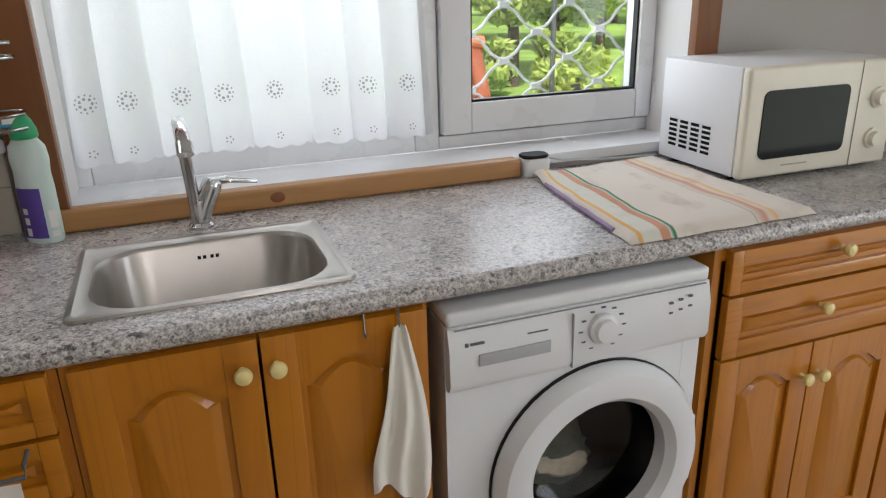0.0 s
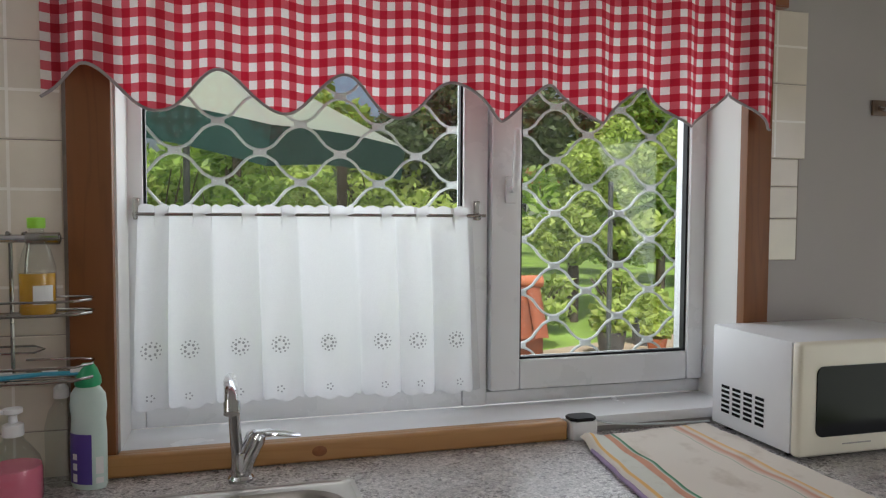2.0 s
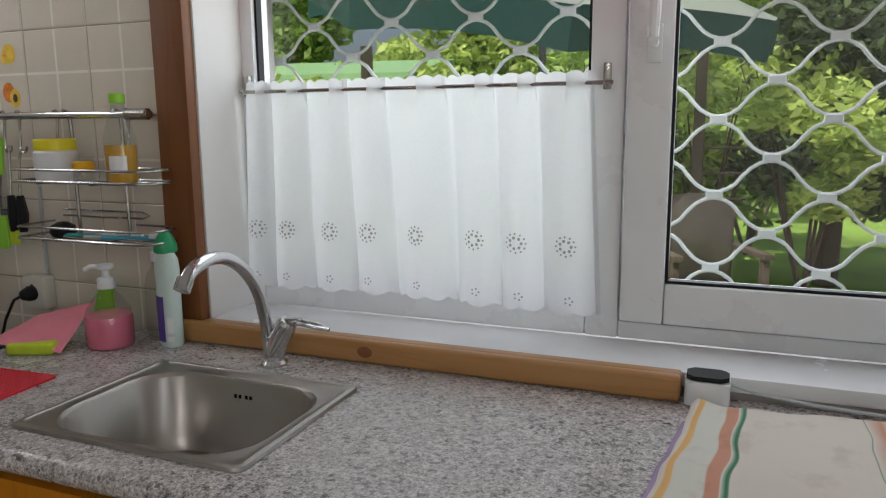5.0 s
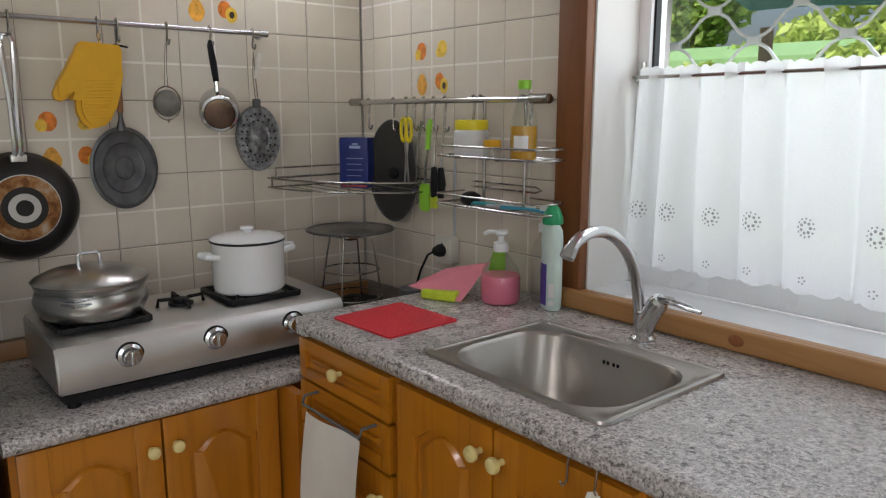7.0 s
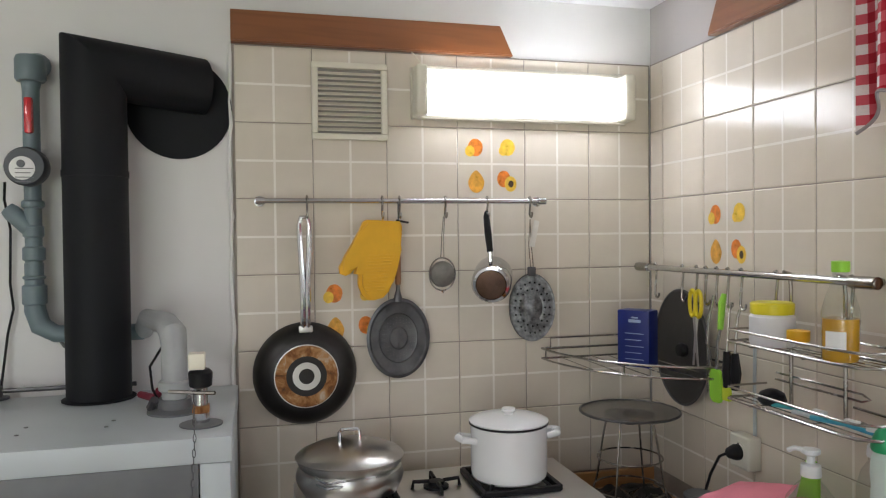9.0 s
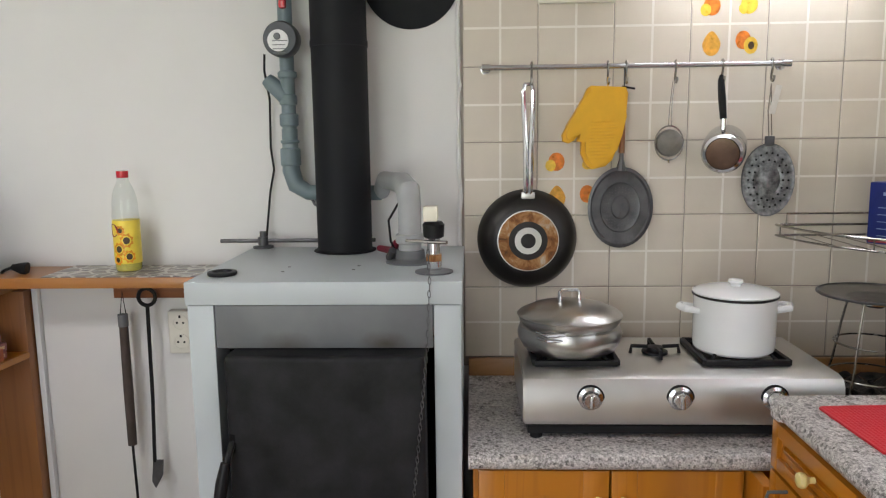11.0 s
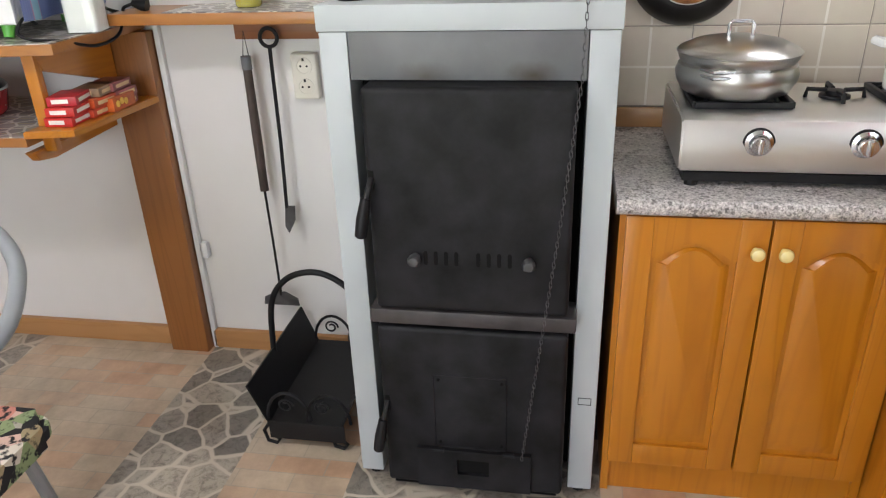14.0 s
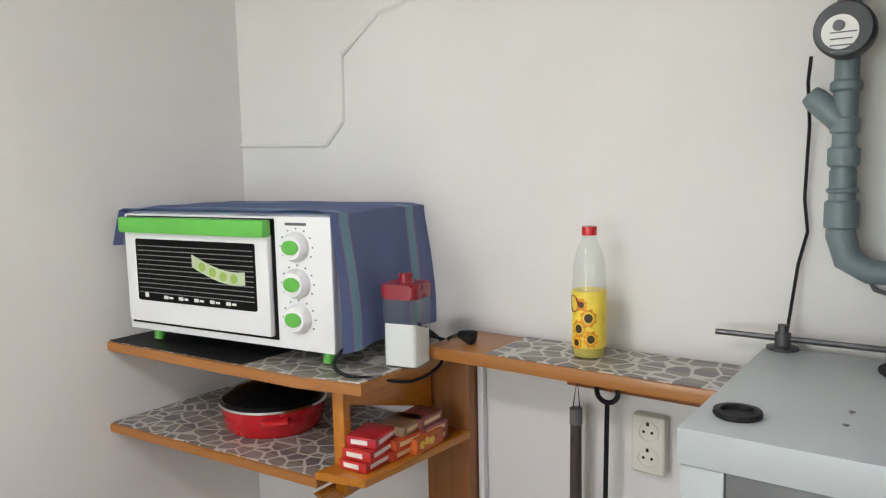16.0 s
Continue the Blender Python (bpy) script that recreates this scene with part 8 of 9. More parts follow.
    def f(u, v):
        # u: from the front to the back of the oven, v: over from one side to the other
        run = -0.095 + v * (W + 0.095 + 0.30)
        y = -0.005 + u * (D + 0.012)
        if run < 0:
            x, z = -0.010 + 0.35 * run * (1 - 0.5 * u), Hh + 0.006 + run
        elif run < W:
            x, z = run, Hh + 0.008
        else:
            x, z = W + 0.010 + 0.015 * math.sin(run * 9), Hh + 0.006 - (run - W)
        if W - 0.02 < run < W + 0.02:
            x, z = W + 0.004, Hh + 0.002
        z += 0.004 * noise.noise(Vector((run * 6, u * 5, 2)))
        if run > W:
            x += 0.010 * math.sin(u * 14) * (run - W) / 0.3
        return (x, y, z)
    bm = sheet(bmesh.new(), f, 26, 90, lambda u, v: (u, v))
    bmesh.ops.solidify(bm, geom=bm.faces[:], thickness=-0.0025)
    part("cloth", bm, m, c, "", 50)


oven()


def shelf_items():
    j = thing("sugar_jar", "clear square jar with a red lid, half full of sugar", "jar", (0.222, -2.478, 1.0588), 12)
    part("glass", prism(bmesh.new(), rrect(-0.042, 0.042, -0.042, 0.042, 0.012), "z", 0.0, 0.150, 0.003), CLEAR, j, "clear square jar")
    bm = prism(bmesh.new(), rrect(-0.0385, 0.0385, -0.0385, 0.0385, 0.010), "z", 0.003, 0.085)
    for v in bm.verts:
        if v.co.z > 0.05:
            v.co.z += 0.012 * v.co.x / 0.04
    part("sugar", bm, surface("white_sugar", (0.85, 0.85, 0.84), 0.03, 30, 0.95, 0, 300, 0.3), j, "white sugar")
    part("lid", prism(bmesh.new(), rrect(-0.044, 0.044, -0.044, 0.044, 0.014), "z", 0.150, 0.182, 0.005), surface("dark_red_lid", (0.26, 0.008, 0.02), 0.08, 10, 0.3), j, "dark red lid")
    part("lid_knob", lathe(bmesh.new(), [(0.018, 0.182), (0.015, 0.188), (0.016, 0.202), (0.0, 0.205)], n=18), surface("dark_red_knob", (0.26, 0.008, 0.02), 0.08, 10, 0.3), j)
    # sunflower oil bottle
    b = thing("oil_bottle", "clear oil bottle with a sunflower label and red cap", "bottle", (0.085, -2.108, 1.0965))
    b.scale = (0.90, 0.90, 1.0)
    part("bottle", lathe(bmesh.new(), [(0.0, 0.0), (0.034, 0.0), (0.038, 0.006), (0.038, 0.15), (0.035, 0.17), (0.037, 0.18), (0.030, 0.215), (0.017, 0.24), (0.015, 0.255), (0.0, 0.255)], n=28), CLEAR, b, "clear ribbed bottle")
    part("oil", lathe(bmesh.new(), [(0.0, 0.0012), (0.033, 0.0015), (0.0365, 0.007), (0.0365, 0.030), (0.0, 0.030)], n=28), surface("pale_oil", (0.60, 0.52, 0.12), 0.05, 8, 0.1), b, "last of the oil")
    part("label", lathe(bmesh.new(), [(0.0384, 0.022), (0.0388, 0.023), (0.0388, 0.137), (0.0384, 0.138)], n=28), surface("yellow_label", (0.86, 0.66, 0.07), 0.12, 30, 0.4), b, "yellow sunflower label")
    for a, z, r in ((22, 0.085, 0.019), (-12, 0.062, 0.018), (30, 0.042, 0.017), (-20, 0.033, 0.014), (-2, 0.112, 0.013)):
        for rr, m, rad in ((r * 0.5, DSTONE, 0.0398), (r, surface("sunflower_petal", (0.80, 0.30, 0.01), 0.35, 90, 0.4), 0.0393)):
            bm = bmesh.new()
            vs = []
            for k in range(16):
                t = 2 * math.pi * k / 16
                q = 1.0 if rr < r else (1.12 if k % 2 else 0.86)
                an = radians(a) + rr * q * math.cos(t) / 0.039
                vs.append(bm.verts.new((rad * math.cos(an), rad * math.sin(an), z + rr * q * math.sin(t))))
            bm.faces.new(vs)
            part("sunflower_print", bm, m, b, "", None)
    bm = bmesh.new()
    vs = []
    for k in range(16):
        t = 2 * math.pi * k / 16
        an = radians(-38) + 0.020 * math.cos(t) / 0.039
        vs.append(bm.verts.new((0.0399 * math.cos(an), 0.0399 * math.sin(an), 0.112 + 0.018 * math.sin(t))))
    bm.faces.new(vs)
    part("round_mark", bm, surface("dark_red_mark", (0.25, 0.02, 0.02), 0.1, 20, 0.4), b, "dark red round mark", None)
    part("cap", lathe(bmesh.new(), [(0.0165, 0.250), (0.017, 0.254), (0.017, 0.268), (0.0, 0.270)], n=20), RED, b, "red screw cap")
    # red pan with a dark lid
    p = thing("casserole", "red enamel casserole with a dark glass lid", "casserole", (0.235, -2.915, 0.8407))
    part("body", lathe(bmesh.new(), [(0.0, 0.0), (0.112, 0.0), (0.122, 0.010), (0.132, 0.066), (0.0, 0.066)], n=40), RED, p)
    part("rim", lathe(bmesh.new(), [(0.131, 0.064), (0.137, 0.068), (0.135, 0.073), (0.128, 0.074)], n=40), CHROME, p, "bright steel rim")
    part("lid", lathe(bmesh.new(), [(0.132, 0.072), (0.128, 0.082), (0.09, 0.104), (0.04, 0.116), (0.0, 0.118)], n=40), DGLASS, p, "dark glossy lid")
    part("lid_knob", lathe(bmesh.new(), [(0.010, 0.116), (0.010, 0.128), (0.020, 0.136), (0.018, 0.144), (0.0, 0.146)], n=18), BLACK, p)
    for s in (-1, 1):
        bm = tube(bmesh.new(), [(0.03, s * 0.122, 0.045), (0.026, s * 0.150, 0.05), (-0.026, s * 0.150, 0.05), (-0.03, s * 0.122, 0.045)], 0.009, 8)
        bm.transform(pose(0, 0, 0, 0, 0, -40))
        part("side_handle", bm, RED, p)
    # match boxes
    cols = [((0.50, 0.02, 0.015), 0.33, -2.515, 0.857, 4), ((0.55, 0.06, 0.02), 0.25, -2.505, 0.857, 0), ((0.50, 0.02, 0.015), 0.325, -2.512, 0.880, 8), ((0.52, 0.08, 0.02), 0.24, -2.50, 0.880, -3),
            ((0.45, 0.02, 0.03), 0.31, -2.515, 0.903, 12), ((0.30, 0.20, 0.12), 0.22, -2.505, 0.903, 6), ((0.34, 0.10, 0.10), 0.15, -2.495, 0.857, 2), ((0.34, 0.12, 0.12), 0.15, -2.495, 0.880, -4), ((0.30, 0.10, 0.10), 0.16, -2.50, 0.903, 3)]
    for c, x, y, z, rz in cols:
        b = thing("match_box", "red and yellow printed cardboard box on the side shelf", "box", (x, y, z), rz, group="boxes on the side shelf")
        part("carton", rbox(-0.045, 0.045, -0.036, 0.036, 0.0, 0.0215, bev=0.0015), surface("printed_carton", c, 0.25, 40, 0.4), b)
        bm = bmesh.new()
        box(bm, 0.0445, 0.0458, -0.024, 0.016, 0.006, 0.016)
        box(bm, -0.035, 0.03, 0.0355, 0.0368, 0.006, 0.015)
        part("print", bm, surface("carton_print", (0.75, 0.55, 0.30) if c[1] > 0.03 else (0.75, 0.72, 0.68), 0.1, 30, 0.5), b, "pale printed block", None)
    b = thing("small_box", "small box with a yellow dotted print on the side shelf", "box", (0.185, -2.463, 0.857))
    part("carton", rbox(-0.05, 0.05, -0.014, 0.014, 0.0, 0.035, bev=0.0015), surface("orange_carton", (0.55, 0.12, 0.02), 0.2, 40, 0.4), b)
    for k in range(3):
        part("dot", lathe(bmesh.new(), [(0.009, 0.0138), (0.009, 0.015), (0.0, 0.015)], (0.03 - k * 0.018, 0, 0.018 + 0.004 * (k % 2)), "y", 12), YFRUIT, b)
    # cord and plug of the oven
    c = thing("power_cable", "black oven cable with a plug trailing over the shelf", "cable", (0, 0, 1.0588))
    part("cord", tube(bmesh.new(), smooth_path([(0.10, -2.54, 0.06), (0.14, -2.49, 0.05), (0.10, -2.46, 0.03), (0.13, -2.43, 0.045), (0.12, -2.405, 0.055)]), 0.004, 7), BLACK, c)
    part("cord", tube(bmesh.new(), smooth_path([(0.30, -2.56, 0.03), (0.34, -2.555, 0.05), (0.37, -2.56, 0.02), (0.375, -2.52, 0.004), (0.34, -2.475, -0.004), (0.25, -2.452, -0.030), (0.17, -2.44, -0.02), (0.12, -2.45, 0.01), (0.10, -2.48, 0.03), (0.09, -2.53, 0.05)]), 0.004, 7), BLACK, c)
    part("plug", tube(bmesh.new(), [(0.12, -2.41, 0.054), (0.118, -2.385, 0.05), (0.116, -2.372, 0.048)], [0.008, 0.016, 0.018], 12), BLACK, c, "black plug")


shelf_items()


# ---------------------------------------------------------------- chair, table, radiator
def chair():
    c = thing("armchair", "steel-framed chair with a wooden back splat and floral seat", "chair", (1.05, -2.46, 0.0), 0)
    OAK = wood("beech_splat", (0.50, 0.25, 0.10), (0.40, 0.18, 0.06), "z", 0.4, 0.3)
    GT = surface("grey_enamelled_tube", (0.26, 0.28, 0.30), 0.06, 10, 0.35, 0.2)
    # splat stands behind the seat, towards the far wall
    bm = bmesh.new()
    prism(bm, [(-0.062, 0.40), (0.062, 0.40), (0.066, 0.55), (0.074, 0.70), (0.088, 0.808), (0.080, 0.824), (0.0, 0.832), (-0.080, 0.824), (-0.088, 0.808), (-0.074, 0.70), (-0.066, 0.55)], "x", -0.010, 0.008, 0.006)
    for q in bm.verts:
        q.co.x += -0.125 - (q.co.z - 0.42) * 0.28
    part("back_splat", bm, OAK, c, "beech wood back splat")
    half = [(-0.252, 0.04, 0.772), (-0.235, 0.095, 0.782), (-0.192, 0.163, 0.757), (-0.150, 0.197, 0.724), (-0.070, 0.229, 0.685), (0.010, 0.230, 0.660), (0.10, 0.245, 0.655), (0.20, 0.262, 0.635), (0.255, 0.265, 0.56), (0.27, 0.26, 0.40), (0.27, 0.255, 0.20), (0.26, 0.25, 0.016)]
    pts = half[::-1] + [(a, -b, h) for a, b, h in half]
    part("arm_tube", tube(bmesh.new(), smooth_path(pts), 0.0155, 12), GT, c, "bent grey steel tube")
    for s in (1, -1):
        bm = tube(bmesh.new(), smooth_path([(-0.02, s * 0.236, 0.700), (0.03, s * 0.232, 0.690), (0.10, s * 0.246, 0.684), (0.17, s * 0.262, 0.676), (0.20, s * 0.266, 0.668)], 3), [0.010, 0.013, 0.016, 0.019, 0.021, 0.022, 0.0225, 0.0225, 0.022, 0.021, 0.019, 0.016, 0.011], 12)
        part("arm_pad", bm, OAK, c, "turned beech arm pad")
    bm = bmesh.new()
    prism(bm, rrect(-0.105, 0.34, -0.235, 0.240, 0.05), "z", 0.425, 0.472, 0.014)
    m, t, n, l, bs = nodes_of("black_floral_fabric")
    v = coords(t)
    vo = n.new("ShaderNodeTexVoronoi")
    vo.inputs["Scale"].default_value = 26
    l.new(v, vo.inputs["Vector"])
    sep = n.new("ShaderNodeSeparateColor")
    l.new(vo.outputs["Color"], sep.inputs[0])
    flower = ramp(t, sep.outputs[0], [(0.45, (0.012, 0.012, 0.014)), (0.5, (0.65, 0.60, 0.52)), (0.7, (0.60, 0.25, 0.20)), (0.85, (0.25, 0.32, 0.16))])
    col = mixc(t, ramp(t, vo.outputs["Distance"], [(0.012, (1, 1, 1)), (0.018, (0, 0, 0))]), (0.012, 0.012, 0.014), flower)
    edge = ramp(t, noise_tex(t, v, 60, 3), [(0.4, (0, 0, 0)), (0.5, (1, 1, 1))])
    col = mixc(t, edge, (0.012, 0.012, 0.014), flower)
    l.new(col, bs.inputs["Base Color"])
    bs.inputs["Roughness"].default_value = 0.9
    part("seat", bm, m, c, "black floral fabric seat")
    for y in (0.17, -0.19):
        bm = tube(bmesh.new(), [(-0.06, y, 0.425), (-0.09, y + (0.015 if y > 0 else -0.015), 0.2), (-0.13, y + (0.025 if y > 0 else -0.025), 0.014)], 0.013, 10)
        part("leg", bm, GT, c)
    for y in (0.256, -0.256):
        part("seat_stay", tube(bmesh.new(), [(0.268, y, 0.40), (0.25, y * 0.8, 0.414), (0.2, y * 0.6, 0.415)], 0.010, 8), GT, c)
    bm = tube(bmesh.new(), [(-0.142, 0.0, 0.45), (-0.125, 0.0, 0.415), (-0.06, 0.0, 0.412), (0.1, 0.0, 0.412)], 0.012, 8)
    part("back_stay", bm, GT, c)


chair()


def table():
    t_ = thing("round_table", "round dining table under a lime-striped cloth", "table", (1.62, -2.44, 0.0))
    part("tabletop", lathe(bmesh.new(), [(0.0, 0.715), (0.44, 0.715), (0.445, 0.72), (0.445, 0.735), (0.44, 0.74), (0.0, 0.74)], n=48), HONEYX, t_)
    part("column", lathe(bmesh.new(), [(0.04, 0.02), (0.035, 0.3), (0.05, 0.70), (0.10, 0.714), (0.0, 0.715)], n=20), HONEY, t_)
    for k in range(4):
        a = radians(45 + 90 * k)
        part("foot", tube(bmesh.new(), [(0, 0, 0.10), (0.2 * math.cos(a), 0.2 * math.sin(a), 0.06), (0.34 * math.cos(a), 0.34 * math.sin(a), 0.022)], [0.03, 0.026, 0.02], 8), HONEYX, t_)
    m, t, n, l, bs = nodes_of("lime_striped_cloth")
    w = n.new("ShaderNodeTexWave")
    w.inputs["Scale"].default_value = 9
    w.inputs["Distortion"].default_value = 2.0
    l.new(coords(t), w.inputs["Vector"])
    col = ramp(t, w.outputs["Fac"], [(0.45, (0.68, 0.68, 0.64)), (0.6, (0.62, 0.66, 0.16))])
    l.new(col, bs.inputs["Base Color"])
    bs.inputs["Roughness"].default_value = 0.8
    c = thing("tablecloth", "white tablecloth with lime green stripes", "tablecloth", (1.62, -2.44, 0.7405))
    bm = lathe(bmesh.new(), [(0.0, 0.003), (0.444, 0.003), (0.452, -0.006), (0.458, -0.05), (0.462, -0.12)], n=64)
    for v in bm.verts:
        if v.co.z < -0.02:
            a = math.atan2(v.co.y, v.co.x)
            k = 1 + 0.02 * math.sin(14 * a)
            v.co.x *= k
            v.co.y *= k
    part("cloth", bm, m, c, "", 60)


table()


def radiator():
    r = thing("radiator", "white panel radiator below the corner wall", "radiator", (0.785, -3.288, 0.115))
    W, Hh = 0.9, 0.58
    part("front_panel", rbox(0.0, W, 0.07, 0.082, 0.0, Hh, bev=0.005), APPL, r)
    part("back_panel", rbox(0.0, W, 0.02, 0.03, 0.0, Hh, bev=0.005), APPL, r)
    for x in (0.0, W - 0.006):
        part("side_cover", rbox(x, x + 0.006, 0.018, 0.084, 0.0, Hh, bev=0.001), APPL, r)
    bm = bmesh.new()
    for k in range(30):
        x = 0.012 + k * 0.03
        box(bm, x, x + 0.016, 0.022, 0.080, Hh - 0.002, Hh + 0.004)
    part("top_grille", bm, APPL, r, "slotted top grille", None)
    for k in range(22):
        x = 0.03 + k * 0.04
        part("rib", rbox(x, x + 0.014, 0.082, 0.086, 0.03, Hh - 0.03, bev=0.002), APPL, r)
    bm = tube(bmesh.new(), [(0.01, 0.05, Hh - 0.03), (-0.03, 0.05, Hh - 0.03), (-0.055, 0.05, Hh - 0.02)], [0.009, 0.012, 0.014], 10)
    part("valve", bm, ALU, r, "grey radiator valve")
    for x in (0.15, W - 0.15):
        part("wall_bracket", rbox(x, x + 0.03, 0.0, 0.022, 0.05, Hh - 0.05, bev=0.001), APPL, r)
    for x in (0.05, W - 0.05):
        part("feed_pipe", tube(bmesh.new(), [(x, 0.05, 0.01), (x, 0.05, -0.115)], 0.009, 8), APPL, r)


radiator()


# ---------------------------------------------------------------- lamp above the table
def ceiling_light():
    c = thing("ceiling_light", "round white ceiling lamp lit above the dining table", "lamp", (1.65, -2.45, H))
    part("mount", lathe(bmesh.new(), [(0.0, -0.001), (0.175, -0.001), (0.178, -0.012), (0.165, -0.022), (0.0, -0.022)], n=40), WHITE, c, "white enamelled mount")
    bm = lathe(bmesh.new(), [(0.160, -0.022), (0.158, -0.040), (0.135, -0.062), (0.085, -0.076), (0.0, -0.082)], n=40)
    part("diffuser", bm, glow("lit_opal_glass", (1.0, 0.965, 0.92), 36.0), c, "glowing opal glass bowl")
    part("finial", lathe(bmesh.new(), [(0.010, -0.080), (0.012, -0.088), (0.006, -0.098), (0.0, -0.099)], n=14), CHROME, c)


ceiling_light()


# ---------------------------------------------------------------- garden
def leaf_cloud(bm, c, r, n, size, rnd, flat=1.0):
    c = Vector(c)
    for _ in range(n):
        while True:
            d = Vector((rnd.uniform(-1, 1), rnd.uniform(-1, 1), rnd.uniform(-1, 1)))
            if 0.15 < d.length < 1:
                break
        p = c + Vector((d.x * r, d.y * r, d.z * r * flat))
        a = Vector((rnd.uniform(-1, 1), rnd.uniform(-1, 1), rnd.uniform(-0.7, 0.7))).normalized()
        b = a.cross(Vector((rnd.uniform(-1, 1), rnd.uniform(-1, 1), rnd.uniform(-1, 1)))).normalized()
        s = size * rnd.uniform(0.6, 1.4)
        q = [bm.verts.new(p - a * s), bm.verts.new(p + b * s * 0.42), bm.verts.new(p + a * s), bm.verts.new(p - b * s * 0.42)]
        bm.faces.new(q)


LEAF_DARK = leaf_mat("dark_conifer_green", (0.05, 0.085, 0.035), (0.14, 0.19, 0.08))
LEAF_MID = leaf_mat("garden_leaf_green", (0.14, 0.26, 0.04), (0.34, 0.48, 0.10))
LEAF_LIGHT = leaf_mat("sunlit_leaf_green", (0.27, 0.40, 0.06), (0.52, 0.62, 0.17))
BARK = surface("grey_brown_bark", (0.11, 0.08, 0.06), 0.35, 9, 0.9, 0, 50, 0.6)
GRASS = surface("mown_grass", (0.27, 0.42, 0.07), 0.4, 1.2, 0.9, 0, 30, 0.7)
PAVE = surface("sandy_path", (0.55, 0.43, 0.31), 0.2, 3, 0.9, 0, 40, 0.4)
GZ = 0.15


def tree(x, y, h, r, m, seed, crown_low=0.35, label="leafy green garden tree", dens=1.0, leaf=0.07):
    rnd = random.Random(seed)
    t_ = thing("tree", label, "tree", (x, y, GZ))
    part("trunk", tube(bmesh.new(), [(0, 0, 0), (0.03, 0.02, h * 0.3), (-0.02, 0.04, h * 0.6), (0.03, 0, h * 0.9)], [0.09, 0.07, 0.05, 0.015], 9), BARK, t_)
    bm = bmesh.new()
    tips = []
    for k in range(10):
        a = rnd.uniform(0, 6.28)
        z0 = h * rnd.uniform(crown_low, 0.85)
        L = r * rnd.uniform(0.5, 1.0)
        e = (L * math.cos(a), L * math.sin(a), z0 + L * 0.35)
        tube(bm, [(0, 0, z0 - 0.15), (e[0] * 0.5, e[1] * 0.5, z0 + 0.05), e], [0.03, 0.018, 0.006], 5)
        tips += [e, (e[0] * 0.55, e[1] * 0.55, z0 + 0.1)]
    part("limbs", bm, BARK, t_)
    bm = bmesh.new()
    for e in tips + [(0, 0, h * 0.92), (0.1, 0.1, h * 0.75), (-0.1, 0, h * 0.6)]:
        leaf_cloud(bm, e, r * rnd.uniform(0.28, 0.45), int(300 * dens), leaf, rnd, 0.8)
    tagged(part("crown", bm, m, t_, "", None), kind="stuff")


def bush(x, y, r, h, m, seed, n=1400, label="dense green garden shrub", leaf=0.05):
    rnd = random.Random(seed)
    b = thing("shrub", label, "shrub", (x, y, GZ))
    bm = bmesh.new()
    for k in range(9):
        a = rnd.uniform(0, 6.28)
        tube(bm, [(0, 0, 0), (0.4 * r * math.cos(a), 0.4 * r * math.sin(a), h * 0.5), (0.8 * r * math.cos(a), 0.8 * r * math.sin(a), h * 0.9)], [0.015, 0.01, 0.004], 5)
    part("stems", bm, BARK, b)
    bm = bmesh.new()
    for k in range(9):
        a = rnd.uniform(0, 6.28)
        d = r * rnd.uniform(0.1, 0.8)
        leaf_cloud(bm, (d * math.cos(a), d * math.sin(a), h * rnd.uniform(0.3, 0.9)), r * rnd.uniform(0.35, 0.5), n // 9, leaf, rnd, 0.7)
    tagged(part("foliage", bm, m, b, "", None), kind="stuff")


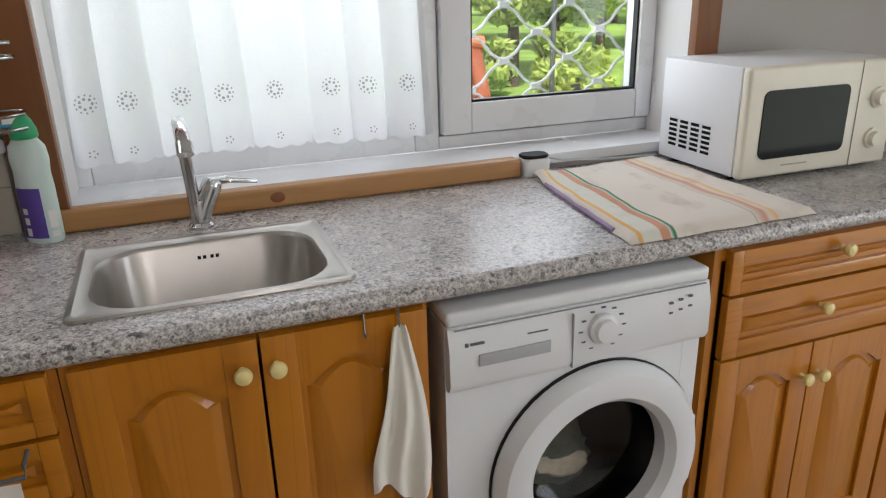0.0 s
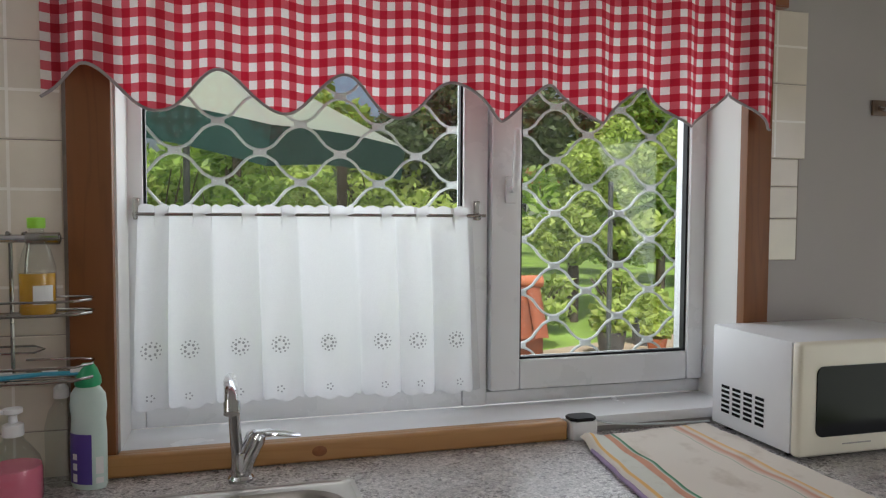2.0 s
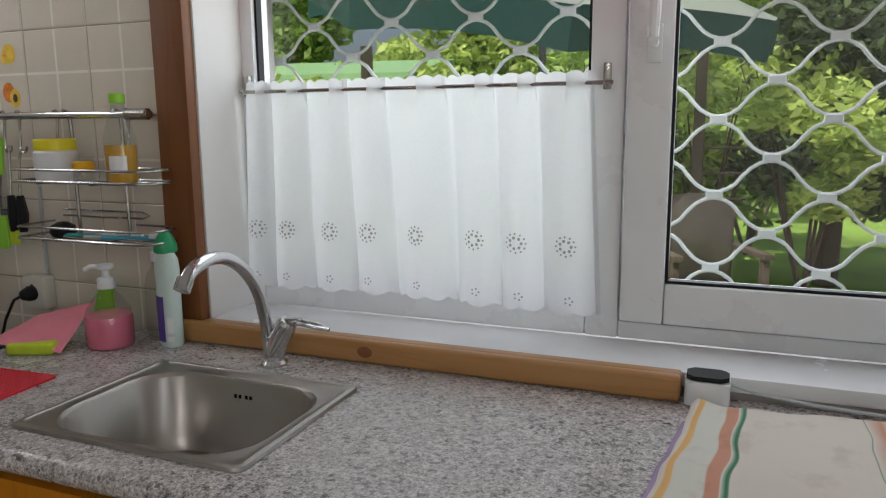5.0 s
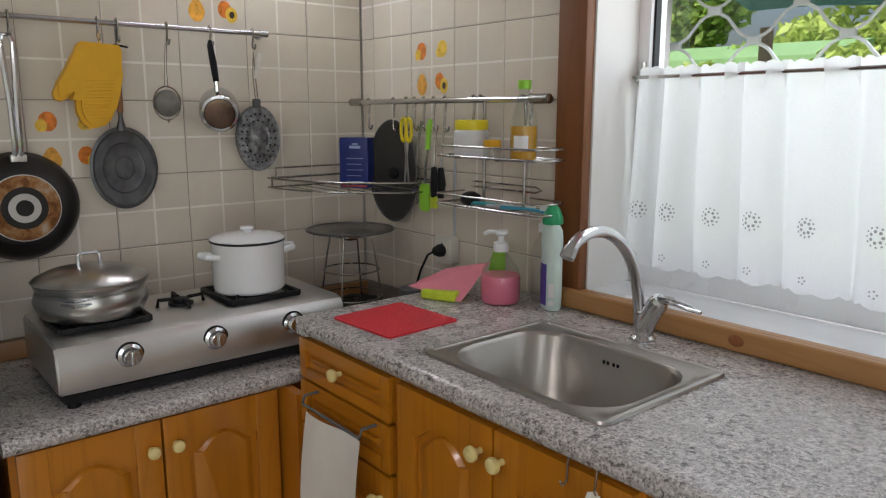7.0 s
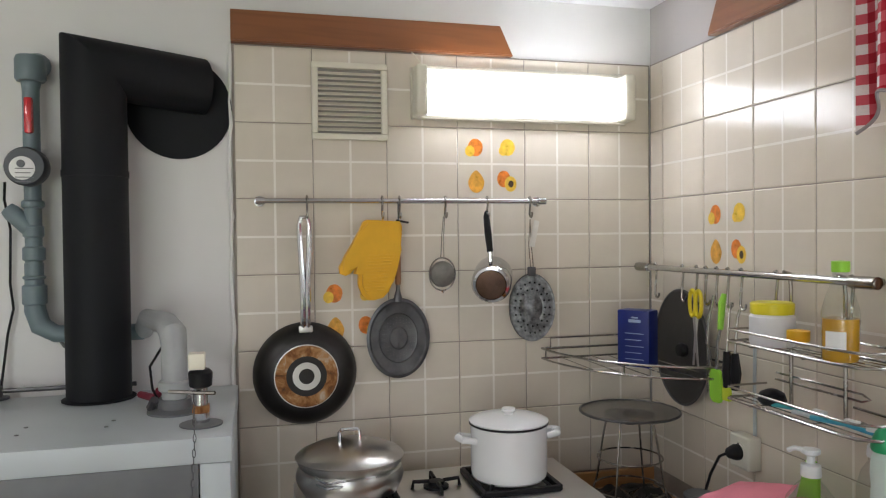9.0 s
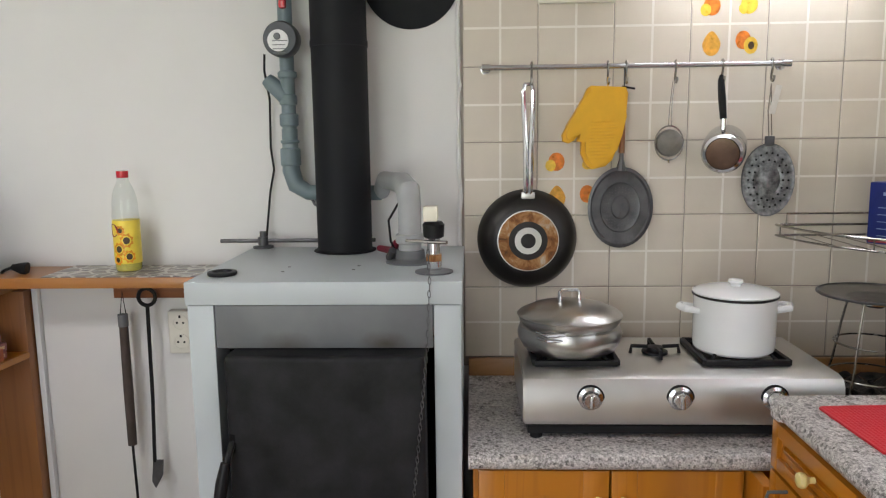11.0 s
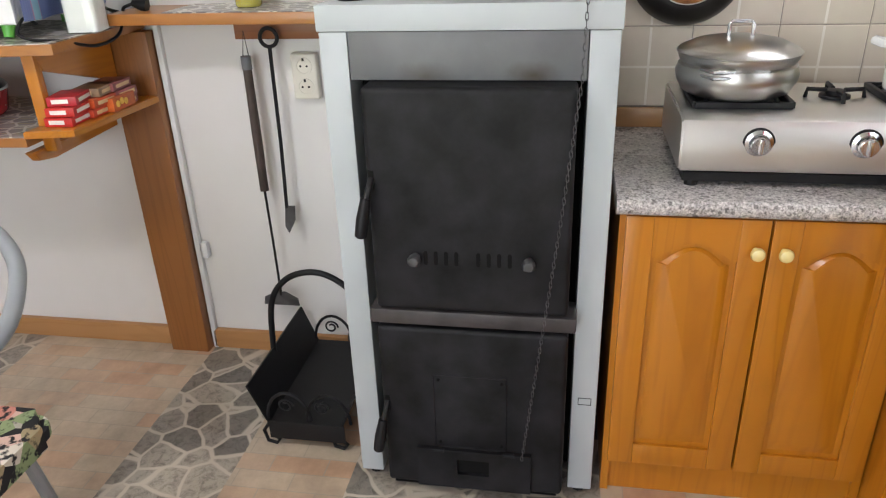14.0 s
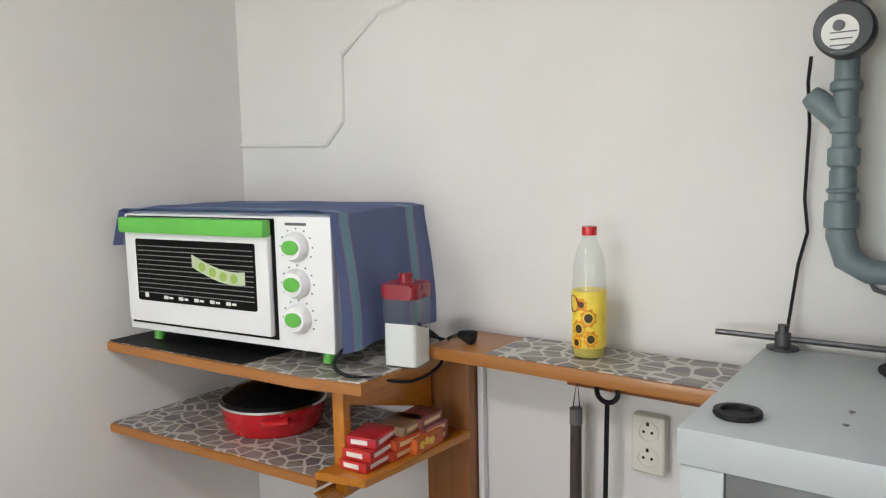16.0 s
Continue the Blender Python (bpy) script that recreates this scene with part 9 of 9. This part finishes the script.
def garden():
    bm = bmesh.new()
    for x0, x1, y0, y1 in ((-400, 400, 0.62, 500), (-400, -0.62, -400, 0.62), (4.82, 400, -400, 0.62), (-0.62, 4.82, -400, -3.9)):
        box(bm, x0, x1, y0, y1, GZ - 0.4, GZ)
    solid("ground", bm, GRASS, "mown green garden lawn", "ground", kind="structure", smooth=None)
    bm = bmesh.new()
    box(bm, -0.62, 4.82, 0.31, 0.62, GZ - 0.4, GZ - 0.01)
    solid("pavement", bm, PAVE, "sandy paving along the house wall", "pavement", kind="structure", smooth=None)
    bm = bmesh.new()
    prism(bm, [(2.2, 2.6), (9.0, 3.2), (9.2, 5.2), (5.5, 5.4), (2.4, 4.2)], "z", GZ - 0.1, GZ + 0.012)
    solid("path", bm, PAVE, "pale sandy garden path", "path", kind="structure", smooth=None)
    # hedge seen over the half curtain
    for k in range(9):
        bush(-2.9 + k * 0.68, 4.3 + 0.3 * math.sin(k * 2), 0.62, 1.72 + 0.12 * math.sin(k * 1.7), LEAF_LIGHT if k % 3 else LEAF_MID, 20 + k, 2400)
    for k in range(5):
        bush(-4.6 + k * 1.7, 6.4 + 0.4 * math.sin(k), 0.95, 2.0, LEAF_MID, 40 + k, 1900, leaf=0.07)
    # dark conifer behind the window post
    tree(3.35, 4.6, 3.6, 0.85, LEAF_DARK, 3, 0.22, "dark green conifer beside the path", 2.2, 0.05)
    tree(2.75, 4.9, 3.4, 0.8, LEAF_DARK, 9, 0.2, "dark green conifer beside the path", 2.0, 0.05)
    tree(6.2, 7.4, 2.6, 0.9, LEAF_LIGHT, 4, 0.25, "young sunlit fruit tree on the lawn", 1.3, 0.06)
    tree(5.2, 6.6, 2.1, 0.6, LEAF_LIGHT, 14, 0.3, "slender sunlit sapling on the lawn", 1.2, 0.06)
    tree(8.6, 10.0, 4.2, 1.6, LEAF_MID, 5, 0.3, "broad leafy tree behind the lawn", 1.4, 0.10)
    tree(13.5, 17.0, 5.0, 2.2, LEAF_MID, 6, 0.3, "broad leafy tree behind the lawn", 1.2, 0.14)
    tree(-6.0, 10.0, 4.5, 1.8, LEAF_MID, 7, 0.25, "broad leafy tree behind the hedge", 1.3, 0.11)
    tree(-2.4, 11.0, 3.9, 1.5, LEAF_LIGHT, 8, 0.25, "broad leafy tree behind the hedge", 1.3, 0.11)
    tree(1.2, 9.0, 4.2, 1.5, LEAF_LIGHT, 12, 0.25, "sunlit broad tree behind the hedge", 1.4, 0.10)
    tree(4.9, 11.5, 4.6, 1.6, LEAF_MID, 13, 0.25, "broad leafy tree behind the lawn", 1.3, 0.11)
    for k in range(5):
        bush(4.4 + k * 1.25, 5.9 + 0.5 * math.sin(k * 2.3), 0.42, 0.62, LEAF_LIGHT, 60 + k, 900, "low sunlit garden plant", 0.06)
    for k in range(10):
        bush(-14 + k * 3.8, 21 + 1.5 * math.sin(k), 2.4, 3.2, LEAF_MID, 80 + k, 900, "dense green shrubbery beyond the lawn", 0.22)
    tree(6.2, 12.5, 6.5, 2.2, LEAF_DARK, 61, 0.2, "tall dark green garden tree", 1.6, 0.16)
    tree(1.0, 14.0, 7.0, 2.4, LEAF_MID, 62, 0.2, "tall green garden tree", 1.6, 0.16)
    # terracotta-roofed barbecue hood
    r = thing("garden_oven", "small brick garden oven with a terracotta tile roof", "garden oven", (3.38, 3.95, GZ - 0.16), -8)
    BR = surface("red_garden_brick", (0.35, 0.13, 0.07), 0.3, 12, 0.9, 0, 60, 0.4)
    TER = surface("terracotta_roof_tile", (0.58, 0.19, 0.09), 0.15, 12, 0.8, 0, 60, 0.3, spread=0.25)
    part("wall", rbox(-0.22, 0.22, -0.2, 0.2, 0.0, 0.52, bev=0.01), BR, r)
    for i in range(4):
        for j in range(3):
            for s in (-1, 1):
                bm = bmesh.new()
                n = 8
                A, B = [], []
                for k in range(n + 1):
                    a = math.pi * k / n
                    A.append(bm.verts.new((-0.25 + 0.125 * i + 0.0625 - 0.058 * math.cos(a), 0.0, 0.03 * math.sin(a))))
                    B.append(bm.verts.new((-0.25 + 0.125 * i + 0.0625 - 0.058 * math.cos(a), 0.17, 0.03 * math.sin(a) + 0.008)))
                for k in range(n):
                    bm.faces.new((A[k], A[k + 1], B[k + 1], B[k]))
                bmesh.ops.solidify(bm, geom=bm.faces[:], thickness=0.01)
                bm.transform(pose(0, 0, 0, 0, 0, 0 if s < 0 else 180) @ pose(0, -0.28 + 0.105 * j, 0.50 + 0.135 * j, 52, 0, 0))
                part("roof_tile", bm, TER, r)
    part("ridge", tube(bmesh.new(), [(-0.26, 0, 0.94), (0.26, 0, 0.94)], 0.05, 12), TER, r)
    # parasol
    p = thing("parasol", "dark green garden parasol with white underside lit by the sky", "parasol", (0.9, 3.3, GZ))
    PG = sheer("dark_green_canvas", (0.015, 0.075, 0.065), 0.25, 0.0)
    PW = sheer("white_canvas", (0.85, 0.87, 0.88), 0.7, 0.0)
    part("pole", tube(bmesh.new(), [(0, 0, 0), (0, 0, 2.35)], 0.022, 10), ALU, p)
    part("base", lathe(bmesh.new(), [(0.0, 0.0), (0.25, 0.0), (0.25, 0.04), (0.05, 0.08), (0.0, 0.08)], n=24), BOILD, p)
    n = 8
    tilt = pose(0, 0, 0, 9, 5, 20)
    R, hz = 1.45, 1.98
    for k in range(n):
        a0, a1 = 2 * math.pi * k / n, 2 * math.pi * (k + 1) / n
        P0, P1 = Vector((R * math.cos(a0), R * math.sin(a0), 0)), Vector((R * math.cos(a1), R * math.sin(a1), 0))

        def cf(u, v):
            e = P0.lerp(P1, u)
            q = e * v
            return tilt @ Vector((q.x, q.y, 0.48 * (1 - v) + 0.02 * math.sin(math.pi * u) * v)) + Vector((0, 0, hz))
        part("canopy_panel", sheet(bmesh.new(), cf, 5, 7), PW, p, "white canvas panel", 60)

        def vf(u, v):
            e = P0.lerp(P1, u)
            return tilt @ Vector((e.x * 1.005, e.y * 1.005, -0.20 * v * (1 - 0.12 * abs(math.sin(math.pi * u))) + 0.02 * math.sin(math.pi * u))) + Vector((0, 0, hz))
        part("valance_panel", sheet(bmesh.new(), vf, 6, 3), PG, p, "dark green valance panel", 60)
        part("rib", tube(bmesh.new(), [tilt @ Vector((0, 0, 0.47)) + Vector((0, 0, hz)), tilt @ (P0 + Vector((0, 0, -0.01))) + Vector((0, 0, hz))], 0.008, 6), ALU, p)
    # washing-line post with cross piece
    q = thing("garden_post", "thin grey metal garden post", "post", (3.62, 2.75, GZ))
    part("post", tube(bmesh.new(), [(0, 0, 0), (0, 0, 1.55)], 0.018, 8), BOILD, q)
    q = thing("garden_post", "rusty garden tap post with a cross piece", "post", (5.6, 4.3, GZ))
    part("post", tube(bmesh.new(), [(0, 0, 0), (0, 0, 0.95)], 0.03, 8), BARK, q)
    part("cross_piece", tube(bmesh.new(), [(-0.14, 0, 0.92), (0.14, 0, 0.95)], 0.03, 8), BARK, q)
    # flower pots
    for x, y, s in ((4.55, 4.4, 1.0), (5.0, 4.35, 0.7), (5.2, 4.9, 1.1)):
        f = thing("flower_pot", "dark garden pot with a green plant", "flower pot", (x, y, GZ + 0.012))
        part("pot", lathe(bmesh.new(), [(0.0, 0.0), (0.10 * s, 0.0), (0.14 * s, 0.24 * s), (0.12 * s, 0.24 * s), (0.0, 0.22 * s)], n=18), TER if s < 0.8 else BOILD, f)
        bm = bmesh.new()
        leaf_cloud(bm, (0, 0, 0.38 * s), 0.22 * s, 260, 0.06, random.Random(int(x * 10)), 0.8)
        tagged(part("plant", bm, LEAF_LIGHT, f, "", None), kind="stuff")
    # garden table, chairs and a wooden pergola rail seen past the sash
    t_ = thing("garden_bench", "dark wooden garden bench on the lawn", "bench", (-0.35, 2.9, GZ), 20)
    for dx in (-0.5, 0.5):
        for dy in (-0.15, 0.15):
            part("leg", rbox(dx - 0.03, dx + 0.03, dy - 0.03, dy + 0.03, 0, 0.42 if dy < 0 else 0.9, bev=0.004), BARK, t_)
    for k in range(3):
        part("seat_slat", rbox(-0.6, 0.6, -0.18 + 0.12 * k, -0.08 + 0.12 * k, 0.42, 0.45, bev=0.004), BARK, t_)
    for z in (0.6, 0.75, 0.88):
        part("back_slat", rbox(-0.6, 0.6, 0.185, 0.205, z, z + 0.09, bev=0.004), BARK, t_)
    f_ = thing("garden_fence", "dark wire fence on two posts among the plants", "fence", (0.0, 3.05, GZ))
    for x in (-0.2, 1.86):
        part("post", rbox(x - 0.03, x + 0.03, -0.03, 0.03, 0.0, 1.75, bev=0.005), BARK, f_)
    for z in (0.83, 0.97, 1.11):
        part("rail", tube(bmesh.new(), [(-0.2, 0, z), (0.9, 0.004, z - 0.004), (2.12, 0, z)], 0.008, 6), BARK, f_)
    g_ = thing("garden_chair", "dark garden chair with a grey and tan cushion", "chair", (1.93, 2.55, GZ), 25)
    for x in (-0.22, 0.22):
        part("front_leg", rbox(x - 0.018, x + 0.018, -0.22, -0.18, 0, 0.60, bev=0.004), BARK, g_)
        part("rear_leg", rbox(x - 0.018, x + 0.018, 0.18, 0.22, 0, 0.80, bev=0.004), BARK, g_)
        part("armrest", rbox(x - 0.025, x + 0.025, -0.24, 0.20, 0.60, 0.63, bev=0.006), BARK, g_)
    part("seat", rbox(-0.20, 0.20, -0.22, 0.18, 0.38, 0.42, bev=0.008), BARK, g_)
    cush = sheet(bmesh.new(), lambda u, v: (-0.19 + 0.38 * u, 0.16 - 0.05 * math.sin(math.pi * v) + 0.02 * math.cos(3 * u), 0.43 + 0.46 * v - 0.05 * (2 * u - 1) ** 2 * v), 12, 10)
    bmesh.ops.solidify(cush, geom=cush.faces[:], thickness=0.05)
    part("cushion", cush, surface("grey_tan_cushion", (0.17, 0.145, 0.12), 0.5, 5, 0.9, 0, 80, 0.2), g_, "grey and tan back cushion", 60)
    # neighbour's low green roof on brick
    n_ = thing("garden_shed", "low brick shed with a pale green roof edge", "shed", (-3.0, 6.0, GZ), 8)
    part("wall", rbox(-1.6, 1.6, 0, 1.6, 0, 1.72, bev=0.01), BR, n_)
    part("roof", prism(bmesh.new(), [(-0.25, 1.70), (-0.25, 1.80), (1.8, 2.1), (1.8, 2.0)], "x", -1.8, 1.8, 0.01), surface("pale_green_roof_sheet", (0.30, 0.52, 0.22), 0.1, 5, 0.5), n_, "pale green roof sheet")
    # far white house
    h = thing("house", "far white house with a red tiled roof", "house", (21.0, 30.0, GZ - 2.0))
    HW = surface("far_white_render", (0.72, 0.70, 0.66), 0.05, 2, 0.9)
    part("wall", rbox(-4, 5, 0, 7, 0, 4.8, bev=0.02), HW, h)
    part("roof", prism(bmesh.new(), [(-0.6, 4.75), (3.5, 7.0), (7.6, 4.75)], "x", -4.6, 5.6), TER, h, "red tiled roof")
    for x in (-2.6, 0.2, 3.0):
        w = part("window", rbox(x - 0.6, x + 0.6, -0.03, 0.02, 1.4, 2.8, bev=0.02), DGLASS, h)
        part("frame", rbox(x - 0.68, x + 0.68, -0.02, 0.03, 1.32, 2.88, bev=0.01), PVC, w)


garden()


# ---------------------------------------------------------------- wall tiles
def tile_mesh(w, h, line):
    """One glazed tile standing in the xz plane, facing -y, its corner at the origin."""
    bm = bmesh.new()
    g = 0.0009
    A = [(g, g), (w - g, g), (w - g, h - g), (g, h - g)]
    e = 0.0025
    B = [(g + e, g + e), (w - g - e, g + e), (w - g - e, h - g - e), (g + e, h - g - e)]
    va = [bm.verts.new((x, 0.0068, z)) for x, z in A]
    vm = [bm.verts.new((x, 0.0015, z)) for x, z in A]
    vb = [bm.verts.new((x, 0.0, z)) for x, z in B]
    for P, Q in ((va, vm), (vm, vb)):
        for i in range(4):
            bm.faces.new((P[i], P[(i + 1) % 4], Q[(i + 1) % 4], Q[i]))
    bm.faces.new(vb)
    t = 0.0030
    mark = len(bm.faces)
    if line:
        for a, b, c, d in ((w - 0.1 - t, w - 0.1 + t, g + e, h - g - e), (g + e, w - g - e, 0.1 - t, 0.1 + t)):
            if a > g and d < h:
                q = [bm.verts.new((x, -0.0006 if b - a < 0.01 else -0.0005, z)) for x, z in ((a, c), (b, c), (b, d), (a, d))]
                bm.faces.new(q)
    bmesh.ops.recalc_face_normals(bm, faces=bm.faces[:])
    me = bpy.data.meshes.new("tile")
    bm.to_mesh(me)
    bm.free()
    me.materials.append(TILE)
    me.materials.append(MOCK)
    for i, p in enumerate(me.polygons):
        if i >= mark:
            p.material_index = 1
    return me


TILES = {}


def lay_tile(parent, u0, u1, z0, z1, wall):
    w, h = round(u1 - u0, 4), round(z1 - z0, 4)
    if w < 0.01 or h < 0.01:
        return
    if (w, h) not in TILES:
        TILES[(w, h)] = tile_mesh(w, h, w > 0.12 or h > 0.12)
    ob = new("tile", TILES[(w, h)])
    ob.parent = parent
    if wall == "west":
        ob.matrix_local = pose(0.0, u0, z0, 0, 0, 90)
    else:
        ob.matrix_local = pose(u0, 0.0, z0)


rows = [0.827 + 0.2 * k for k in range(7)]
tw = thing("tiled_splashback", "cream square wall tiles with pale cross lines", "tiling", (0, 0, 0), kind="structure")
part("grout", rbox(-0.0075, -0.0022, -1.206, -0.0005, 0.80, 2.03, bev=0), GROUT, tw, "dark grout bed", None)
for za, zb in zip(rows, rows[1:]):
    for k in range(6):
        lay_tile(tw, -1.2 + 0.2 * k, -1.0 + 0.2 * k - (0.002 if k == 5 else 0), za, zb, "west")
tn = thing("tiled_splashback", "cream square wall tiles beside the window", "tiling", (0, 0, 0), kind="structure")
part("grout", rbox(-0.0005, 0.8815, 0.0022, 0.0075, 0.776, 2.03, bev=0), GROUT, tn, "dark grout bed", None)
cols = [0.002, 0.07, 0.27, 0.47, 0.67, 0.87]
for za, zb in zip(rows, rows[1:]):
    for a, b in zip(cols, cols[1:]):
        lay_tile(tn, a, b, za, zb, "north")
tr_ = thing("tiled_splashback", "narrow column of cream tiles beside the window trim", "tiling", (0, 0, 0), kind="structure")
part("grout", rbox(2.573, 2.688, 0.0022, 0.0075, 1.36, 2.03, bev=0), GROUT, tr_, "dark grout bed", None)
for za, zb, b in ((1.36, 1.473, 2.685), (1.473, 1.56, 2.685), (1.56, 1.635, 2.685), (1.635, 1.835, 2.706), (1.835, 2.03, 2.706)):
    lay_tile(tr_, 2.575, b, za, zb, "north")
